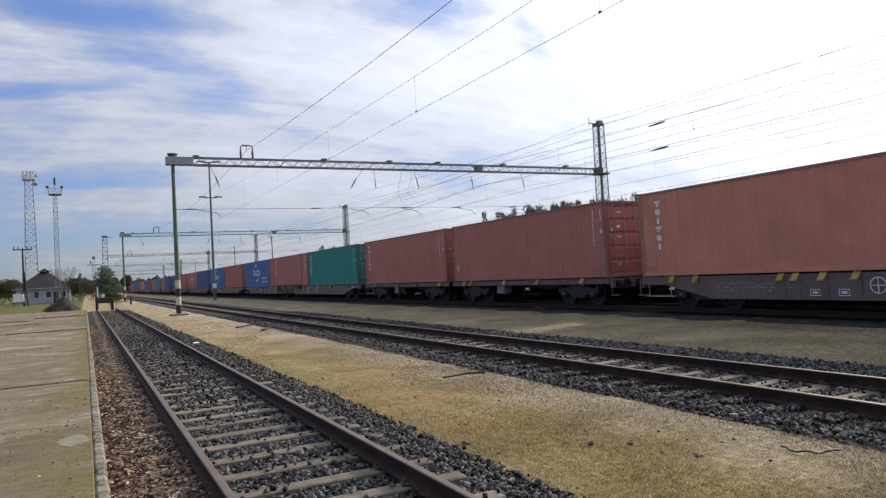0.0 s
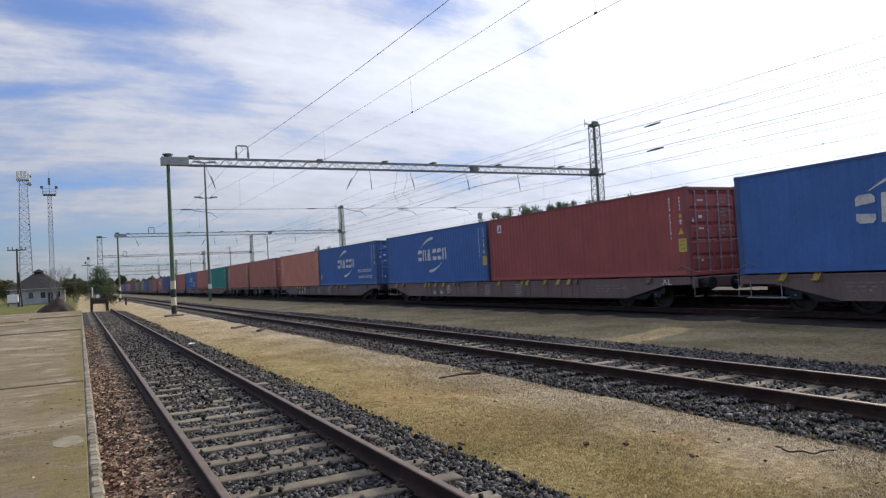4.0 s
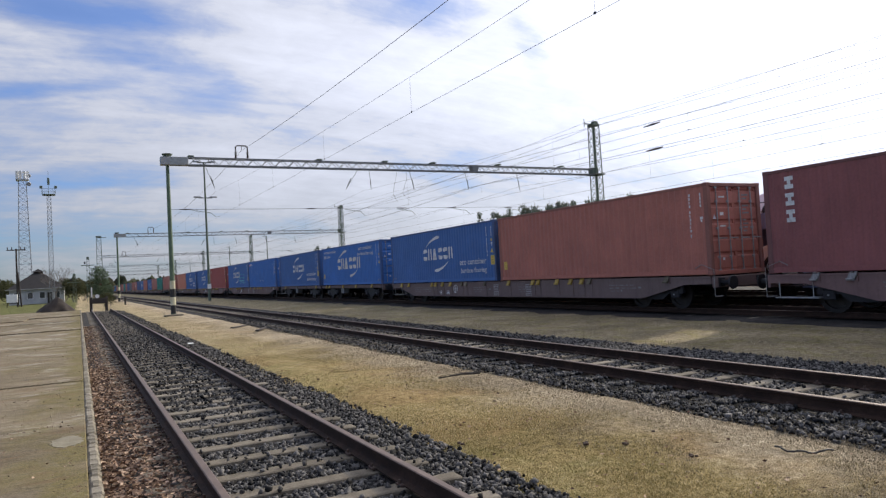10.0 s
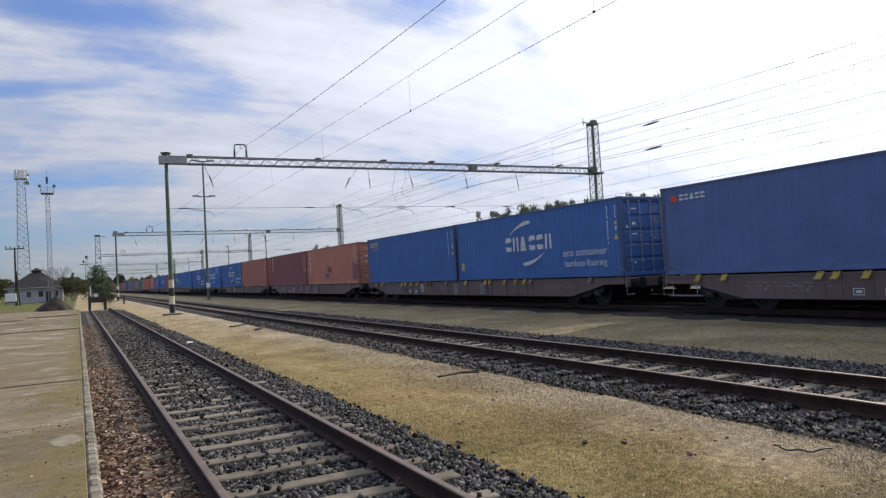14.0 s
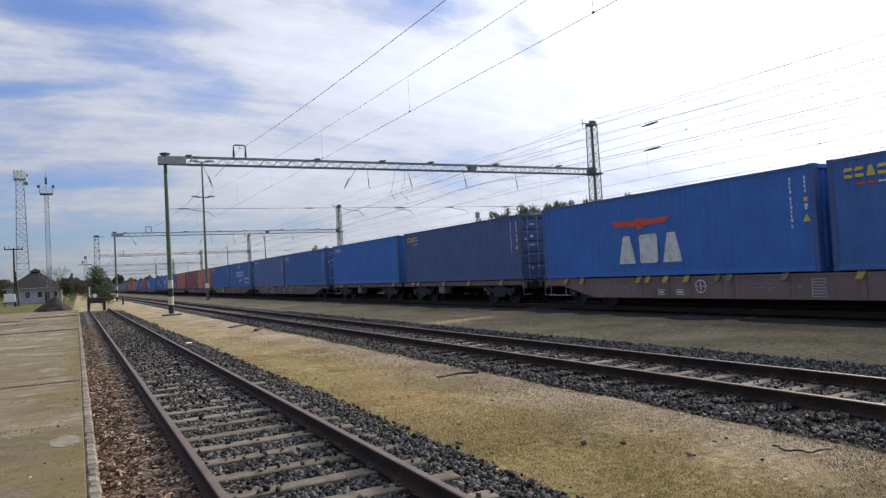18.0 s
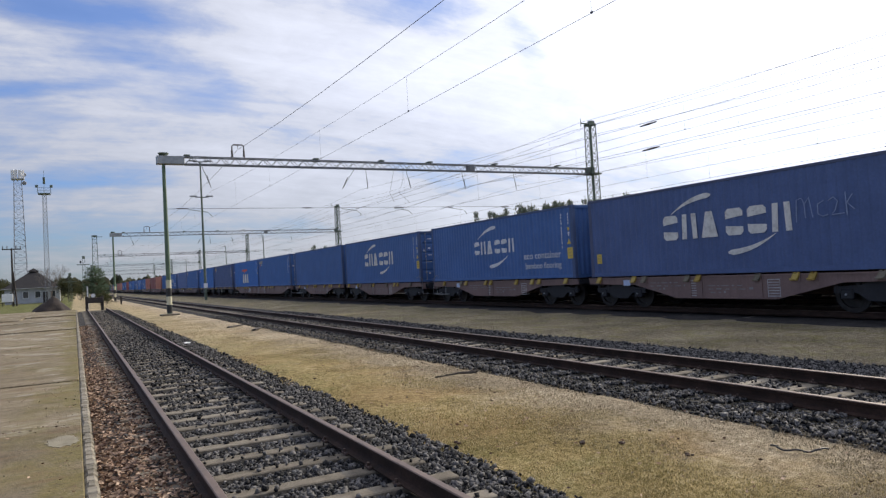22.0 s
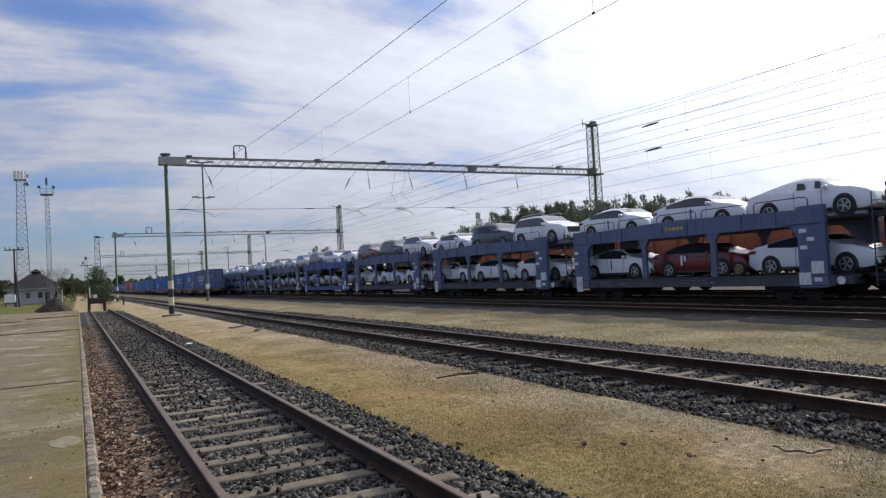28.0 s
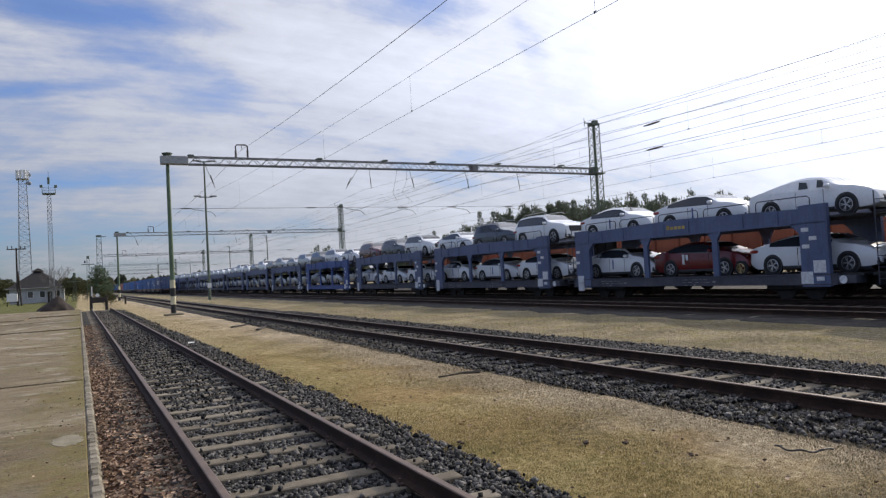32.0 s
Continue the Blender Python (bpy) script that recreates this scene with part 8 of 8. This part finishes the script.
M["leaf"] = material("dead brown leaves", [(0.070, 0.036, 0.024), (0.215, 0.128, 0.080), (0.46, 0.325, 0.225)], scale=3, fine=30, rough=0.8, bump=0, island=0.8)
M["grass"] = material("dry grass blades", [(0.14, 0.116, 0.042), (0.33, 0.262, 0.105), (0.58, 0.475, 0.27)], scale=0.6, fine=4, rough=0.85, bump=0, island=0.7)
M["straw"] = material("dry weed stalks", [(0.16, 0.125, 0.07), (0.29, 0.235, 0.145), (0.46, 0.39, 0.27)], scale=2, fine=10, rough=0.9, bump=0, island=0.5)


let_through(M["grass"], 0.35)
let_through(M["leaf"], 0.2)


def scatter_leaves(name, x, y, z, size, seed, label):
    rng = np.random.default_rng(seed)
    n = len(x)
    L = size * rng.uniform(0.6, 1.3, n)
    base = np.array([(-0.5, 0, 0), (-0.15, 0.28, 0.05), (0.2, 0.24, 0.04), (0.5, 0, 0.1), (0.2, -0.24, 0.05), (-0.15, -0.28, 0.02), (0, 0, -0.06)])
    f = np.array([(6, 0, 1), (6, 1, 2), (6, 2, 3), (6, 3, 4), (6, 4, 5), (6, 5, 0)])
    a, tilt = rng.uniform(0, 6.283, n), rng.uniform(-1.1, 1.1, n)
    p = base[None] * L[:, None, None] * np.stack([np.ones(n), rng.uniform(0.6, 1.2, n), rng.uniform(0.5, 3.0, n)], 1)[:, None, :]
    c, s = np.cos(tilt)[:, None], np.sin(tilt)[:, None]
    py, pz = p[..., 1] * c - p[..., 2] * s, p[..., 1] * s + p[..., 2] * c
    c, s = np.cos(a)[:, None], np.sin(a)[:, None]
    q = np.stack([p[..., 0] * c - py * s + x[:, None], p[..., 0] * s + py * c + y[:, None], pz + z[:, None]], 2)
    faces = (f[None] + (np.arange(n) * 7)[:, None, None]).reshape(-1, 3)
    bulk(name, q.reshape(-1, 3), faces, M["leaf"], None, label, "fallen leaves")


def leaf_bed():
    rng = np.random.default_rng(3)
    xs, ys = [], []
    for y0, y1, per in ((-5.0, 3.0, 400), (3.0, 9, 1050), (9, 18, 600), (18, 40, 180)):
        n = int(0.82 * (y1 - y0) * per)
        xs.append(0.15 + 0.80 * rng.random(n) ** 1.25)
        ys.append(rng.uniform(y0, y1, n))
    x, y = np.concatenate(xs), np.concatenate(ys)
    k = np.abs(x - 0.95) > 0.08
    x, y = x[k], y[k]
    scatter_leaves("fallen_leaves", x, y, -0.155 + rng.uniform(-0.03, 0.03, len(x)) - 0.03 * np.clip(x - 0.4, 0, 1), 0.052, 4, "brown fallen leaves heaped between kerb and rail")
    n = 420
    x, y = rng.uniform(3.2, 6.4, n), rng.uniform(3.2, 24, n)
    scatter_leaves("fallen_leaves", x, y, np.full(n, GROUND + 0.035), 0.045, 9, "few brown leaves strewn over the grass strip")


leaf_bed()


def platform_grit():
    rng = np.random.default_rng(31)
    n = 420
    x, y = -2.9 * rng.random(n) ** 1.4, 3.0 + 24 * rng.random(n) ** 1.5
    k = rng.random(n) < 0.35 + 0.65 * (x > -0.5)
    x, y = x[k], y[k]
    scatter_stones("platform_grit", np.stack([x, y, np.full(len(x), 0.002)], 1), 0.003, 0.007, 32, "loose grit and crumbs lying on the platform", "earth")
    n = 1300
    x, y = -3.6 * rng.random(n) ** 1.1, 3.2 + 40 * rng.random(n) ** 1.3
    y = np.where(rng.random(n) < 0.4, np.round(y / 4.87) * 4.87 + rng.normal(0, 0.12, n), y)
    scatter_leaves("fallen_leaves", x, y, np.full(n, 0.008), 0.032, 33, "few brown leaf scraps on the platform")


platform_grit()


def blades(name, x, y, z, h0, h1, width, mat, seed, label, category, lean=0.5):
    rng = np.random.default_rng(seed)
    n = len(x)
    h, a = rng.uniform(h0, h1, n), rng.uniform(0, 6.283, n)
    d = rng.uniform(0, lean, n) * h
    b = rng.uniform(0, 6.283, n)
    wx, wy = np.cos(a) * width / 2, np.sin(a) * width / 2
    p = np.stack([np.stack([x - wx, y - wy, z - 0.01], 1), np.stack([x + wx, y + wy, z - 0.01], 1), np.stack([x + np.cos(b) * d, y + np.sin(b) * d, z + h], 1)], 1)
    bulk(name, p.reshape(-1, 3), np.arange(n * 3).reshape(-1, 3), mat, None, label, category)


def grass_strip():
    rng = np.random.default_rng(12)
    xs, ys = [], []
    for y0, y1, n in ((2.8, 9, 75000), (9, 18, 42000), (18, 40, 20000)):
        x = 3.05 + rng.beta(1.3, 1.7, n) * 3.0
        y = rng.uniform(y0, y1, n)
        dens = np.array([noise.noise((a * 0.8, b * 0.8, 2.0)) for a, b in zip(x, y)])
        k = rng.random(n) < np.clip(0.62 + dens * 1.1, 0.12, 1)
        xs.append(x[k])
        ys.append(y[k])
    x, y = np.concatenate(xs), np.concatenate(ys)
    blades("grass", x, y, np.full(len(x), GROUND + 0.01), 0.004, 0.013, 0.0075, M["grass"], 13, "short dry yellow-green grass on the strip between tracks", "grass", 2.2)
    n = 52000
    x, y = 4.4 + 2.2 * rng.beta(1.8, 1.2, n), 2.8 + 20 * rng.random(n) ** 1.6
    blades("dead_grass", x, y, np.full(n, GROUND + 0.012), 0.003, 0.010, 0.007, M["straw"], 16, "pale straw bits strewn over the gravel strip", "dead grass", 3.0)
    n = 12000
    x, y = 6.2 + 1.1 * rng.beta(1.3, 1.6, n), 2.8 + 26 * rng.random(n) ** 1.5
    blades("dead_grass", x, y, np.where(x < 6.7, GROUND + 0.014, -0.175), 0.006, 0.022, 0.009, M["straw"], 17, "pale straw bits caught between the ballast stones", "dead grass", 2.5)
    n = 9000
    x, y = rng.uniform(10.8, 16.2, n), rng.uniform(4, 40, n)
    blades("grass", x, y, np.full(n, GROUND + 0.01), 0.012, 0.045, 0.008, M["straw"], 14, "thin dry grass on the strip before the main line", "grass", 0.8)
    n = 170
    y = rng.choice(rng.uniform(5, 34, 26), n) + rng.normal(0, 0.10, n)
    x = rng.normal(11.05, 0.25, n)
    blades("weeds", x, y, np.full(n, GROUND + 0.01), 0.05, 0.22, 0.008, M["straw"], 15, "dead weed stalks along the ballast edge", "weeds", 0.35)


grass_strip()


def litter():
    stick = Shape()
    rng = random.Random(3)
    p = Vector((-0.42, 0.15, 0.02))
    for i in range(7):
        q = p + Vector((0.12, -0.035 + rng.uniform(-0.03, 0.03), rng.uniform(-0.012, 0.014)))
        stick.rod(p, q, rng.uniform(0.010, 0.022), n=6)
        stick.rod(q, q + Vector((rng.uniform(-0.06, 0.08), rng.uniform(-0.08, 0.08), rng.uniform(0.0, 0.03))), 0.008, 0.004, n=5)
        p = q
    stick.rod((0.05, 0.0, 0.03), (0.30, -0.16, 0.02), 0.018, n=5)
    solid("fallen_branch", stick, M["old_wood"], "dark broken branch lying on the gravel", "branch", m=pose(5.85, 10.7, GROUND + 0.03, 0, 0, 18))
    arc = Shape().tube([(0.42 * math.cos(a / 10) + 0.007 * math.sin(a * 1.7), 0.42 * math.sin(a / 10) * 0.7 + 0.006 * math.cos(a * 2.3), 0.02 + 0.010 * math.sin(a * 0.9)) for a in range(-8, 12)], 0.009, 6)
    solid("cable_scrap", arc, M["steel_dark"], "bent piece of black cable lying by the ballast", "cable", m=pose(6.15, 4.4, GROUND + 0.02, 0, 0, 200))
    for x, y, r in ((5.85, 29.7, 50), (6.1, 26.9, 65)):
        solid("old_plank", Shape().box(-0.6, 0.6, -0.07, 0.07, 0, 0.05, 0.01), M["old_wood"], "weathered plank lying in the grass", "plank", "planks in the grass", m=pose(x, y, GROUND + 0.03, 0, 0, r))
    solid("paper_scrap", Shape().box(-0.12, 0.12, -0.05, 0.05, 0, 0.03, 0.01), M["white_paint"], "small white scrap on the ballast shoulder", "litter", m=pose(3.02, 23.0, -0.17, 5, 0, 30))
    for x, y, s in ((4.54, 5.74, 1.0), (4.86, 5.5, 0.8), (5.03, 4.78, 0.9), (5.44, 5.7, 0.6), (3.55, 6.6, 1.1), (5.1, 8.4, 0.7), (4.3, 9.5, 0.6)):
        cl = Shape()
        for _ in range(5):
            a, b = rng.uniform(-0.03, 0.03), rng.uniform(-0.03, 0.03)
            cl.box(a - 0.02, a + 0.015, b - 0.012, b + 0.016, 0, rng.uniform(0.01, 0.03), 0.006)
        solid("earth_clod", cl, M["clip"], "small brown clod lying in the short grass", "clod", "clods in the grass", m=pose(x, y, GROUND + 0.01, 0, 0, rng.uniform(0, 360)) @ Matrix.Scale(s, 4))


litter()


motions()
